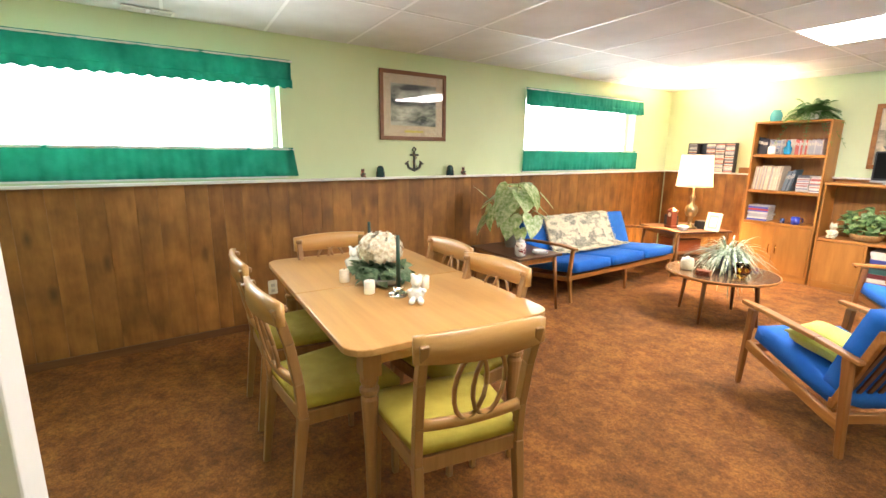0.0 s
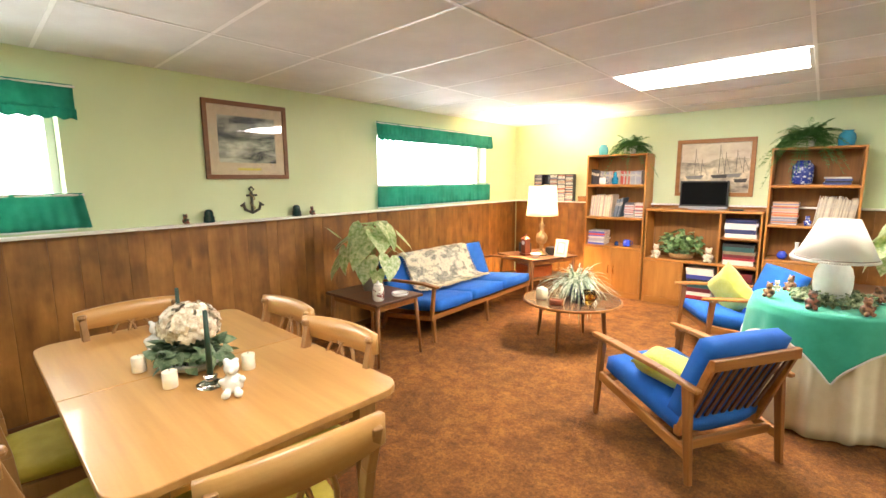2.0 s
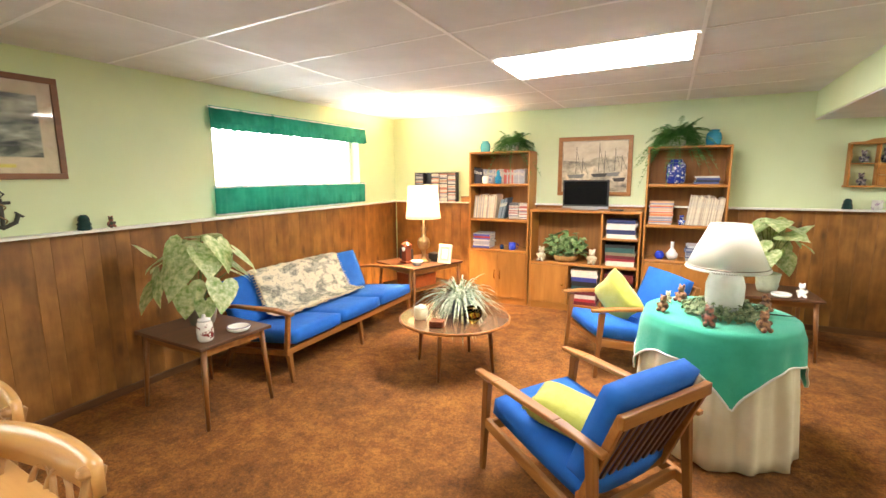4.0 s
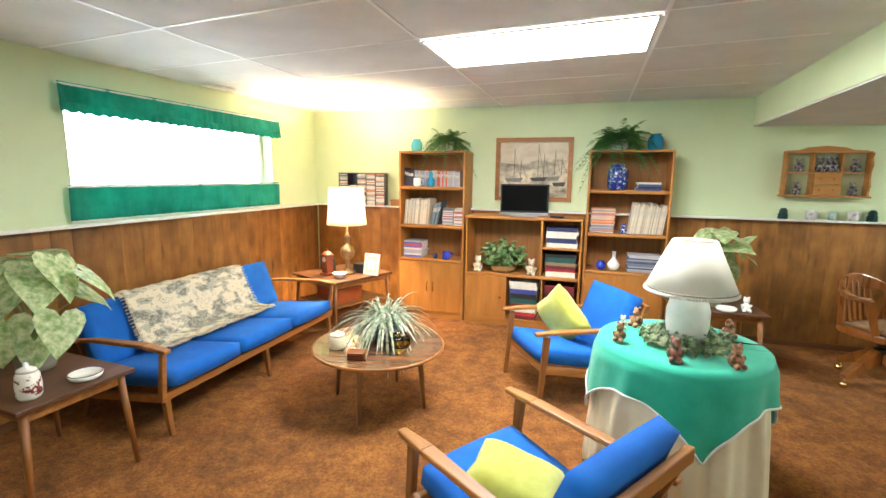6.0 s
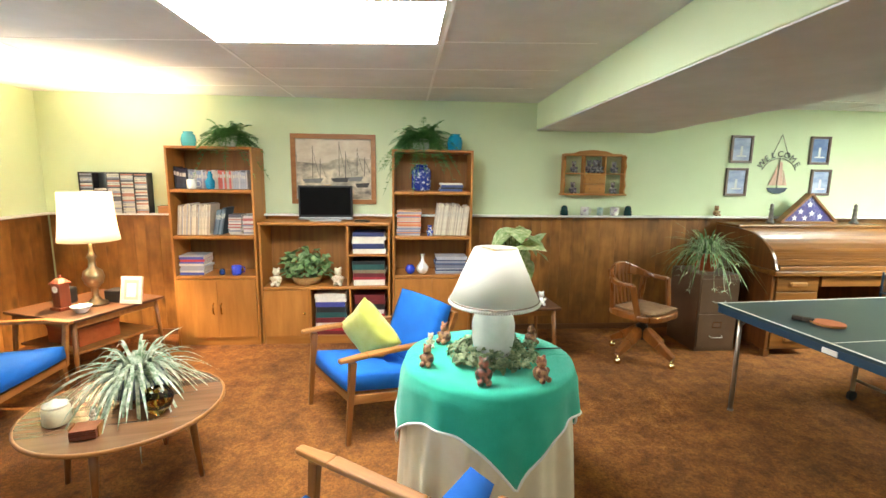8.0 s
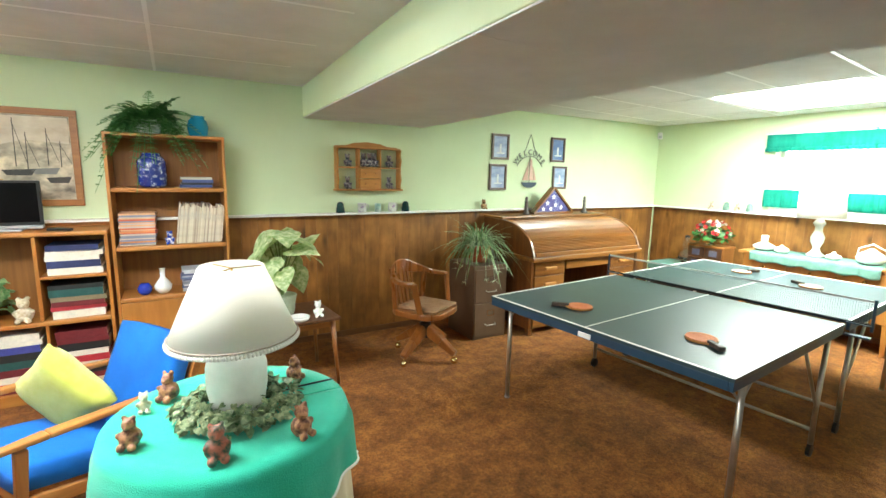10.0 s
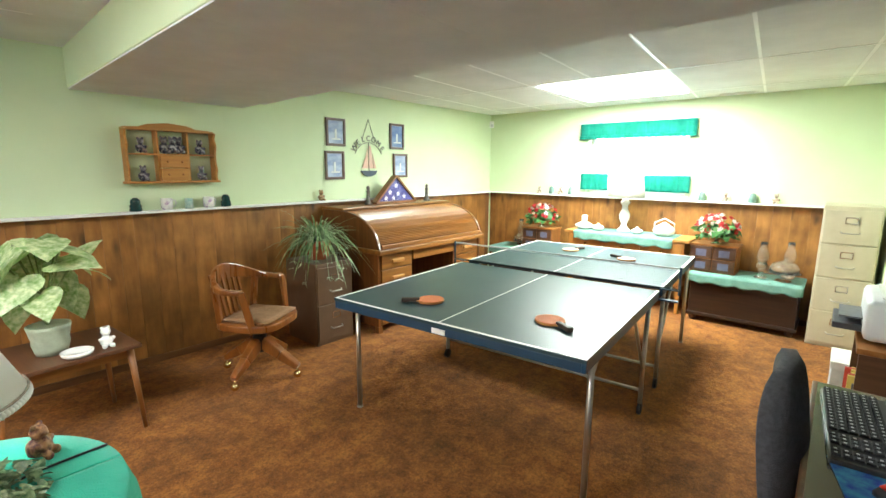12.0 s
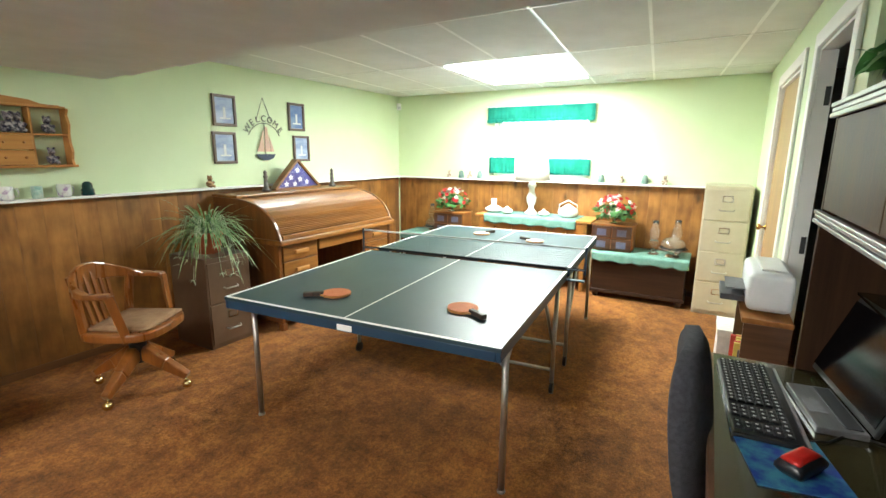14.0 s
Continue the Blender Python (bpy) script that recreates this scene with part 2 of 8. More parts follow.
TERRACOTTA = mat("terracotta", (0.46, 0.095, 0.03), 0.7, color2=(0.45, 0.13, 0.06), scale=(9, 9, 9))
WICKER = mat("wicker", (0.24, 0.12, 0.04), 0.8, color2=(0.42, 0.24, 0.09), scale=(60, 60, 60), bump=0.6, bump_scale=120)
DAY = glow("daylight_backdrop", (0.90, 0.96, 1.0), DAYLIGHT)
TUBE = glow("ceiling_light_diffuser", (1.0, 0.97, 0.92), PANEL_LOUNGE)
TUBE_OFFICE = glow("cool_ceiling_light_diffuser", (0.96, 1.0, 0.90), PANEL_OFFICE)
TUBE_DINING = glow("dining_ceiling_light_diffuser", (1.0, 0.97, 0.92), PANEL_DINING)
FLATS = {}


def flat(r, g, b, rough=0.6, metal=0.0):
    """A plain painted or printed colour with a little mottling, made once."""
    key = (r, g, b, rough, metal)
    if key not in FLATS:
        FLATS[key] = mat("colour", (r, g, b), rough, metal, color2=(min(1, r * 1.22 + 0.004), min(1, g * 1.22 + 0.004), min(1, b * 1.22 + 0.004)), scale=(25, 25, 25))
    return FLATS[key]


# ---- mesh helpers ----
def box(bm, x0, x1, y0, y1, z0, z1, m=None):
    t = Matrix.Translation(((x0 + x1) / 2, (y0 + y1) / 2, (z0 + z1) / 2)) @ Matrix.Diagonal((abs(x1 - x0), abs(y1 - y0), abs(z1 - z0), 1))
    bmesh.ops.create_cube(bm, size=1, matrix=(m @ t) if m else t)
    return bm


def bar(bm, p, q, w, h, w2=None, h2=None, up=(0, 0, 1)):
    """A square bar from p to q, w wide and h high, tapering to w2 and h2."""
    p, q = Vector(p), Vector(q)
    d = (q - p).normalized()
    u = Vector(up)
    s = d.cross(u)
    if s.length < 1e-3:
        s = d.cross(Vector((0, 1, 0)))
    s.normalize()
    u = s.cross(d)
    vs = []
    for c, a, b in ((p, w, h), (q, w2 or w, h2 or h)):
        vs += [bm.verts.new(c + s * a * i / 2 + u * b * j / 2) for i, j in ((-1, -1), (1, -1), (1, 1), (-1, 1))]
    for f in ((3, 2, 1, 0), (4, 5, 6, 7), (0, 1, 5, 4), (1, 2, 6, 5), (2, 3, 7, 6), (3, 0, 4, 7)):
        bm.faces.new([vs[i] for i in f])
    return bm


def tube(bm, pts, r, seg=8, r2=None):
    """A round tube along points; r may taper to r2."""
    pts = [Vector(p) for p in pts]
    rings = []
    for i, p in enumerate(pts):
        d = (pts[min(i + 1, len(pts) - 1)] - pts[max(i - 1, 0)]).normalized()
        a = d.cross(Vector((0.13, 0.21, 1)))
        if a.length < 1e-3:
            a = d.cross(Vector((1, 0, 0)))
        a.normalize()
        b = d.cross(a)
        rr = r + ((r2 if r2 is not None else r) - r) * i / max(1, len(pts) - 1)
        rings.append([bm.verts.new(p + (a * math.cos(k * math.tau / seg) + b * math.sin(k * math.tau / seg)) * rr) for k in range(seg)])
    for a, b in zip(rings, rings[1:]):
        for k in range(seg):
            bm.faces.new((a[k], a[(k + 1) % seg], b[(k + 1) % seg], b[k]))
    bm.faces.new(rings[0][::-1])
    bm.faces.new(rings[-1])
    return bm


def lathe(bm, prof, seg=24, at=(0, 0, 0), close=True):
    """A turned shape from (radius, height) pairs."""
    rings = [[bm.verts.new((at[0] + r * math.cos(k * math.tau / seg), at[1] + r * math.sin(k * math.tau / seg), at[2] + z)) for k in range(seg)] for r, z in prof]
    for a, b in zip(rings, rings[1:]):
        for k in range(seg):
            bm.faces.new((a[k], a[(k + 1) % seg], b[(k + 1) % seg], b[k]))
    if close:
        bm.faces.new(rings[0][::-1])
        bm.faces.new(rings[-1])
    return bm


def sheet(bm, f, nu, nv):
    g = [[bm.verts.new(f(i / nu, j / nv)) for j in range(nv + 1)] for i in range(nu + 1)]
    for i in range(nu):
        for j in range(nv):
            bm.faces.new((g[i][j], g[i + 1][j], g[i + 1][j + 1], g[i][j + 1]))
    return bm


def prism(bm, outline, z0, z1, m=None):
    """An outline in x, y drawn up from z0 to z1; m turns it."""
    m = m or Matrix()
    lo = [bm.verts.new(m @ Vector((x, y, z0))) for x, y in outline]
    hi = [bm.verts.new(m @ Vector((x, y, z1))) for x, y in outline]
    n = len(outline)
    for k in range(n):
        bm.faces.new((lo[k], lo[(k + 1) % n], hi[(k + 1) % n], hi[k]))
    bm.faces.new(lo[::-1])
    bm.faces.new(hi)
    return bm


def cushion(bm, sx, sy, sz, puff=0.5, n=10, m=None):
    """A stuffed pad, thickest in its middle, centred on the origin."""
    m = m or Matrix()

    def half(s):
        def f(u, v):
            x, y = 2 * u - 1, 2 * v - 1
            e = (1 - abs(x) ** 4) * (1 - abs(y) ** 4)
            r = 1 - 0.03 * (x * x + y * y)
            return m @ Vector((x * sx / 2 * r, y * sy / 2 * r, s * sz / 2 * ((1 - puff) + puff * e ** 0.5)))
        return f
    sheet(bm, half(1), n, n)
    b2 = bmesh.new()
    sheet(b2, half(-1), n, n)
    me = bpy.data.meshes.new("tmp")
    bmesh.ops.reverse_faces(b2, faces=b2.faces)
    b2.to_mesh(me)
    bm.from_mesh(me)
    b2.free()
    bpy.data.meshes.remove(me)
    bmesh.ops.remove_doubles(bm, verts=bm.verts, dist=0.0005)
    edges = [e for e in bm.edges if e.is_boundary]
    if edges:
        bmesh.ops.bridge_loops(bm, edges=edges)
    return bm


def part(name, bm, material, parent=None, label="", bevel=0.0, smooth=False, solid=0.0, sub=0):
    """Links a bmesh as one mesh object under a thing or a part."""
    me = bpy.data.meshes.new(name)
    bmesh.ops.recalc_face_normals(bm, faces=bm.faces)
    bm.to_mesh(me)
    bm.free()
    me.materials.append(material)
    if smooth:
        me.polygons.foreach_set("use_smooth", [True] * len(me.polygons))
    ob = new(name, me)
    if parent:
        ob.parent = parent
    if label:
        tagged(ob, label)
    if solid:
        md = ob.modifiers.new("solid", "SOLIDIFY")
        md.thickness, md.offset = solid, 0
    if bevel:
        md = ob.modifiers.new("bevel", "BEVEL")
        md.width, md.segments, md.limit_method, md.angle_limit = bevel, 2, "ANGLE", radians(40)
    if sub:
        md = ob.modifiers.new("round", "SUBSURF")
        md.levels = md.render_levels = sub
    return ob


def thing(name, m, label, category, group="", kind=""):
    ob = new(name)
    ob.empty_display_size = 0.05
    ob.matrix_basis = m
    return tagged(ob, label, category, group, kind)


def nb():
    return bmesh.new()


# ---- structure ----
def structure(name, bm, material, label, category, **k):
    return tagged(part(name, bm, material, **k), label, category, kind="structure")


def wall_boxes(bm, along, a0, a1, c0, c1, z0, z1, holes):
    """A wall along x or y from a0 to a1, between c0 and c1 thick, with rectangular holes (h0, h1, zb, zt)."""
    def put(s0, s1, za, zb):
        if s1 - s0 > 1e-4 and zb - za > 1e-4:
            box(bm, *((s0, s1, c0, c1) if along == "x" else (c0, c1, s0, s1)), za, zb)
    at = a0
    for h0, h1, zb, zt in sorted(holes):
        put(at, h0, z0, z1)
        put(h0, h1, z0, zb)
        put(h0, h1, zt, z1)
        at = h1
    put(at, a1, z0, z1)
    return bm


WIN1, WIN2, WIN3 = (-0.60, 1.44, 1.235, 2.06), (4.06, 6.08, 1.235, 2.06), (4.26, 5.42, 1.235, 2.06)
DOOR1, DOOR2 = (8.56, 9.60, 0.0, 2.03), (7.36, 8.10, 0.0, 2.03)

structure("floor", sheet(nb(), lambda u, v: (WX - 0.2 + u * (EX - WX + 0.4), SY - 0.2 + v * (BY - SY + 0.4), 0), 2, 2), CARPET, "rust-brown mottled shag carpet over the basement floor", "floor", solid=0.02)
bpy.data.objects["floor"].location.z = -0.01
structure("ground", sheet(nb(), lambda u, v: (-60 + u * 130, -60 + v * 130, -0.06), 2, 2), flat(0.09, 0.11, 0.05, 0.95), "bare ground round the house", "ground")
structure("wall_left", wall_boxes(nb(), "y", SY - 0.15, BY + 0.15, WX - 0.22, WX, 0, CZ, [WIN1, WIN2]), PAINT, "pale green painted wall with two wide basement windows", "wall")
structure("wall_back", box(nb(), WX, EX, BY, BY + 0.15, 0, CZ), PAINT, "pale green painted wall above dark walnut panelling", "wall")
structure("wall_end", wall_boxes(nb(), "y", RY - 0.15, BY + 0.15, EX, EX + 0.22, 0, CZ, [WIN3]), PAINT, "pale green painted end wall with a basement window", "wall")
structure("wall_doors", wall_boxes(nb(), "x", DX, EX, RY - 0.07, RY, 0, CZ, [DOOR1, DOOR2]), PAINT, "pale green painted wall with two white-cased doors", "wall")
structure("wall_desk", box(box(nb(), JX, DX - 0.002, DY - 0.14, DY, 0, CZ), DX, DX + 0.12, DY, RY - 0.072, 0, CZ), PAINT, "pale green painted wall behind the computer desk", "wall")
structure("wall_start", box(nb(), JX - 0.002, JX + 0.12, SY - 0.15, DY - 0.142, 0, CZ), PAINT, "plain green painted wall", "wall")
structure("wall_south", box(nb(), WX, JX - 0.003, SY - 0.15, SY, 0, CZ), PAINT, "plain green painted wall behind the dining table", "wall")
stub = structure("wall_stub", box(nb(), 3.95, 4.07, SY + 0.002, 0.12, 0, CZ), PAINT, "short partition wall with a white casing", "wall")
structure("trim_casing", box(nb(), 3.935, 4.085, 0.122, 0.197, 0, 2.1), WHITE, "white wooden casing on the end of a partition", "trim", bevel=0.004)
# the dimness of this room is painted: wall and floor are dark-coloured
structure("wall_room_beyond", box(box(nb(), 7.25, 8.6, 1.0, 1.1, 0, CZ), 7.25, 8.6, 1.102, RY - 0.142, -0.03, -0.022), flat(0.10, 0.085, 0.06), "room beyond an open door, its dimness painted into a dark colour", "wall")
# added out of view: seals the space behind the doors against outside light
structure("wall_unseen_back", box(box(nb(), JX + 0.122, EX + 0.22, SY - 0.15, SY, 0, CZ), EX, EX + 0.22, SY + 0.001, RY - 0.152, 0, CZ), flat(0.10, 0.085, 0.06), "unseen dark-coloured walls added behind the doors to keep outside light out", "wall")
structure("ceiling", box(nb(), WX - 0.22, EX + 0.22, SY - 0.15, BY + 0.15, CZ + 0.001, CZ + 0.08), CEIL, "white textured drop-ceiling tiles", "ceiling")

# T-bars of the drop ceiling on both sides of the soffit; the long bars run a little askew
SKEW1, SKEW2 = -0.09, 0.09
gx1, gy1 = [2.19, 3.43, 4.66], [4.40 + 0.65 * k for k in range(-7, 4)]
gx2, gy2 = [7.66, 8.87, 10.09], [4.06 + 0.595 * k for k in range(-2, 5)]


def long_bar(bm, x0, x1, y, at, skew):
    bar(bm, (x0, y + skew * (x0 - at), CZ - 0.001), (x1, y + skew * (x1 - at), CZ - 0.001), 0.02, 0.002)


def soffit_x(x, y):
    """The soffit leans a little out of square with the back wall."""
    return x + 0.045 * (y - BY)


def strips():
    bm = nb()
    for y in gy1:
        long_bar(bm, WX + 0.01, SOF0 - 0.25, y, 3.43, SKEW1)
    for x in gx1:
        box(bm, x - 0.01, x + 0.01, SY + 0.01, BY - 0.01, CZ - 0.003, CZ - 0.0003)
    for y in gy2:
        long_bar(bm, SOF1 + 0.002, EX - 0.01, y, 8.87, SKEW2)
    for x in gx2:
        box(bm, x - 0.01, x + 0.01, RY + 0.01, BY - 0.01, CZ - 0.003, CZ - 0.0003)
    return bm


structure("ceiling_grid", strips(), mat("white_enamel_bar", (0.86, 0.86, 0.85), 0.35, color2=(0.9, 0.9, 0.89), scale=(9, 9, 9)), "white metal T-bars between the ceiling tiles", "ceiling")


def soffit():
    bm = box(nb(), SOF0, SOF1, DY + 0.01, BY - 0.001, SOFZ, CZ)
    for v in bm.verts:
        v.co.x = soffit_x(v.co.x, v.co.y)
    return bm


structure("soffit", soffit(), PAINT, "dropped green soffit boxed round a beam", "soffit", bevel=0.006)


def soffit_tiles():
    """Loose tiles 0.61 m wide, each sagging a little on the open side."""
    bm = nb()
    rng = random.Random(8)
    y = DY + 0.03
    while y < BY - 0.02:
        y1 = min(y + 0.607, BY - 0.003)
        sag0, sag1 = rng.uniform(0.0, 0.004), rng.uniform(0.003, 0.013)
        vs = []
        for zt in (SOFZ - 0.002, SOFZ - 0.009):
            for x, yy, sg in ((SOF0 + 0.004, y, 0), (SOF1 + 0.008, y, sag0), (SOF1 + 0.008, y1, sag1), (SOF0 + 0.004, y1, 0)):
                vs.append(bm.verts.new((soffit_x(x, yy), yy, zt - sg)))
        for f in ((0, 1, 2, 3), (7, 6, 5, 4), (0, 4, 5, 1), (1, 5, 6, 2), (2, 6, 7, 3), (3, 7, 4, 0)):
            bm.faces.new([vs[k] for k in f])
        y += 0.61
    return bm


def soffit_edge():
    """Dark gap along the open side of the tiles."""
    bm = nb()
    bar(bm, (soffit_x(SOF1 + 0.004, DY + 0.03), DY + 0.03, SOFZ + 0.006), (soffit_x(SOF1 + 0.004, BY - 0.004), BY - 0.004, SOFZ + 0.006), 0.006, 0.014)
    return bm


structure("soffit_joint", soffit_edge(), flat(0.06, 0.055, 0.05), "dark gap along the edge of the soffit tiles", "soffit")
structure("soffit_underside", soffit_tiles(), CEIL, "grey-white sagging tiles under the soffit with fine joints", "soffit")


def ledge(name, x0, x1, y0, y1):
    structure(name, box(nb(), x0, x1, y0, y1, CAP - 0.018, CAP), WHITE, "narrow white ledge on top of the panelling", "trim", bevel=0.003)


ledge("trim_ledge_left", WX, WX + 0.085, SY, BY - 0.086)
ledge("trim_ledge_back", WX, EX - 0.086, BY - 0.085, BY)
ledge("trim_ledge_end", EX - 0.085, EX, RY, BY)

# panelling: planks of uneven width, each its own board
PANEL_BOARDS = []


def panelling(name, length, m):
    base = thing(name, m, "dark walnut-veneer wainscot panelling of upright grooved boards", "panelling", kind="structure")
    rng = random.Random(5)
    part("backing", box(nb(), 0, length, 0.0005, 0.006, 0.0, CAP - 0.02), flat(0.15, 0.062, 0.017), base)
    part("baseboard", box(nb(), 0, length, -0.016, -0.0005, 0.0, 0.055), PANEL_TRIM, base, bevel=0.004)
    PANEL_BOARDS.append((base, length))
    return base


pan_l = panelling("wainscot_left", BY - SY - 0.02, pose(WX + 0.007, SY + 0.01, 0, 0, 0, 90))
pan_b = panelling("wainscot_back", EX - WX - 0.05, pose(WX + 0.025, BY - 0.007, 0))
pan_e = panelling("wainscot_end", BY - RY - 0.05, pose(EX - 0.007, BY - 0.025, 0, 0, 0, -90))


def window(name, y0, y1, zb, zt, x0, x1, inner, label):
    """A wide basement window in a wall from x0 to x1 thick; inner is the room face."""
    base = thing(name, pose(0, 0, 0), label, "window", kind="structure")
    fx0, fx1 = (x0 + 0.05, x0 + 0.10) if inner == x1 else (x1 - 0.10, x1 - 0.05)
    fr = nb()
    box(fr, fx0, fx1, y0, y1, zb, zb + 0.045)
    box(fr, fx0, fx1, y0, y1, zt - 0.045, zt)
    for y in (y0, y1 - 0.045):
        box(fr, fx0, fx1, y, y + 0.045, zb + 0.0455, zt - 0.0455)
    part("window_frame", fr, WHITE, base, bevel=0.004)
    mid = (fx0 + fx1) / 2
    for a, b in ((y0 + 0.046, y1 - 0.046),):
        pane = part("pane", box(nb(), mid - 0.003, mid + 0.003, a, b, zb + 0.046, zt - 0.046), GLASS, base)
        pane.visible_shadow = False
    part("window_sill", box(nb(), *((fx1 + 0.002, inner + 0.02) if inner == x1 else (inner - 0.02, fx0 - 0.002)), y0 - 0.03, y1 + 0.03, zb - 0.028, zb - 0.003), WHITE, base, bevel=0.004)
    return base


window("window_1", *WIN1, WX - 0.22, WX, WX, "wide white basement window full of daylight")
window("window_2", *WIN2, WX - 0.22, WX, WX, "wide white basement window full of daylight")
window("window_3", *WIN3, EX, EX + 0.22, EX, "small white basement window, glaring with daylight")
for nm, x, ya, yb in (("backdrop_1", WX - 0.5, -1.3, 2.1), ("backdrop_2", WX - 0.5, 3.4, 6.7), ("backdrop_3", EX + 0.5, 3.6, 6.1)):
    structure(nm, sheet(nb(), lambda u, v: (x, ya + u * (yb - ya), 0.9 + v * 1.6), 1, 1), DAY, "overcast sky glare outside a basement window", "backdrop")


def cloth_strip(bm, y0, y1, z0, z1, x, amp, waves, flare=0.0, seed=1, ruffle=0.0):
    rng = random.Random(seed)
    ph = [rng.uniform(0, 6.28) for _ in range(4)]

    def f(u, v):
        y = y0 + (y1 - y0) * u
        w = math.sin(u * waves * 6.28 + ph[0]) * 0.6 + math.sin(u * waves * 2.7 * 6.28 + ph[1]) * 0.3 + math.sin(u * waves * 0.45 * 6.28 + ph[2]) * 0.4
        d = 0.25 + 0.75 * (1 - v)
        zz = z0 + (z1 - z0) * v + (1 - v) * ruffle * math.sin(u * waves * 1.7 * 6.28 + ph[3])
        return (x + amp * w * d, y + flare * (1 - v) * (2 * u - 1), zz)
    return sheet(bm, f, int(waves * 16), 6)


def curtain(name, y0, y1, z0, z1, x, label, amp=0.014, waves=9, seed=1, hem=0.0, ruffle=0.0, flare=0.0):
    base = thing(name, pose(0, 0, 0), label, "curtain")
    part("cloth", cloth_strip(nb(), y0, y1, z0 + hem, z1, x, amp, waves, flare, seed, ruffle), GREENCLOTH, base, smooth=True, solid=0.003)
    if hem:
        sgn = 1 if x < 5 else -1
        part("ruffle", cloth_strip(nb(), y0 - 0.004, y1 + 0.004, z0, z0 + hem + 0.012, x + sgn * 0.012, amp * 1.3, waves * 1.2, flare, seed + 5, ruffle), GREENCLOTH, base, "darker gathered hem", smooth=True, solid=0.003)
    part("rod", tube(nb(), [(x, y0 - 0.01, z1 - 0.012), (x, y1 + 0.01, z1 - 0.012)], 0.007, 8), WHITE, base)
    return base


curtain("valance", -0.66, 1.52, 1.885, 2.09, WX + 0.055, "short gathered green valance over a wide window", waves=13, seed=2, hem=0.05, ruffle=0.007)
curtain("cafe_curtain", -0.66, 1.505, 1.222, 1.44, WX + 0.05, "short gathered green cafe curtain below the window glare", waves=13, seed=3, flare=0.03, amp=0.017)
curtain("valance", 4.00, 6.14, 1.915, 2.10, WX + 0.055, "short gathered green valance over a wide window", waves=13, seed=4, hem=0.05, ruffle=0.007)
curtain("cafe_curtain", 4.01, 6.12, 1.222, 1.455, WX + 0.05, "short gathered green cafe curtain below the window glare", waves=13, seed=6, amp=0.017)
curtain("valance", 4.19, 5.50, 1.885, 2.09, EX - 0.055, "short gathered green valance over the end window", waves=9, seed=7, hem=0.03, ruffle=0.004)
curtain("cafe_curtain", 5.12, 5.47, 1.27, 1.485, EX - 0.05, "narrow green cafe curtain half of the end window", waves=4, seed=8)
curtain("cafe_curtain", 4.21, 4.70, 1.27, 1.475, EX - 0.05, "green cafe curtain half of the end window", waves=5, seed=9)


def ceiling_panel(name, x0, x1, y0, y1, tube_mat, skew):
    base = thing(name, pose((x0 + x1) / 2, (y0 + y1) / 2, CZ), "lit fluorescent panel set flush in the drop ceiling", "ceiling light")
    hx, hy = (x1 - x0) / 2, (y1 - y0) / 2
    fr = nb()
    for a in (-1, 1):
        box(fr, -hx, hx, a * hy - 0.012, a * hy + 0.012, -0.012, -0.0068)
        box(fr, a * hx - 0.012, a * hx + 0.012, -hy + 0.0125, hy - 0.0125, -0.012, -0.0068)
    df = box(nb(), -hx + 0.013, hx - 0.013, -hy + 0.013, hy - 0.013, -0.0115, -0.0075)
    for bm in (fr, df):
        for v in bm.verts:
            v.co.y += skew * v.co.x
    part("frame", fr, WHITE, base)
    part("diffuser", df, tube_mat, base, "glowing prismatic diffuser")
    return base


ceiling_panel("ceiling_light", 3.44, 4.64, 4.37, 5.00, TUBE, SKEW1)
ceiling_panel("ceiling_light", 8.88, 10.08, 4.16, 5.21, TUBE_OFFICE, 0.02)
ceiling_panel("ceiling_light", 3.44, 4.64, 1.15, 1.79, TUBE_DINING, SKEW1)


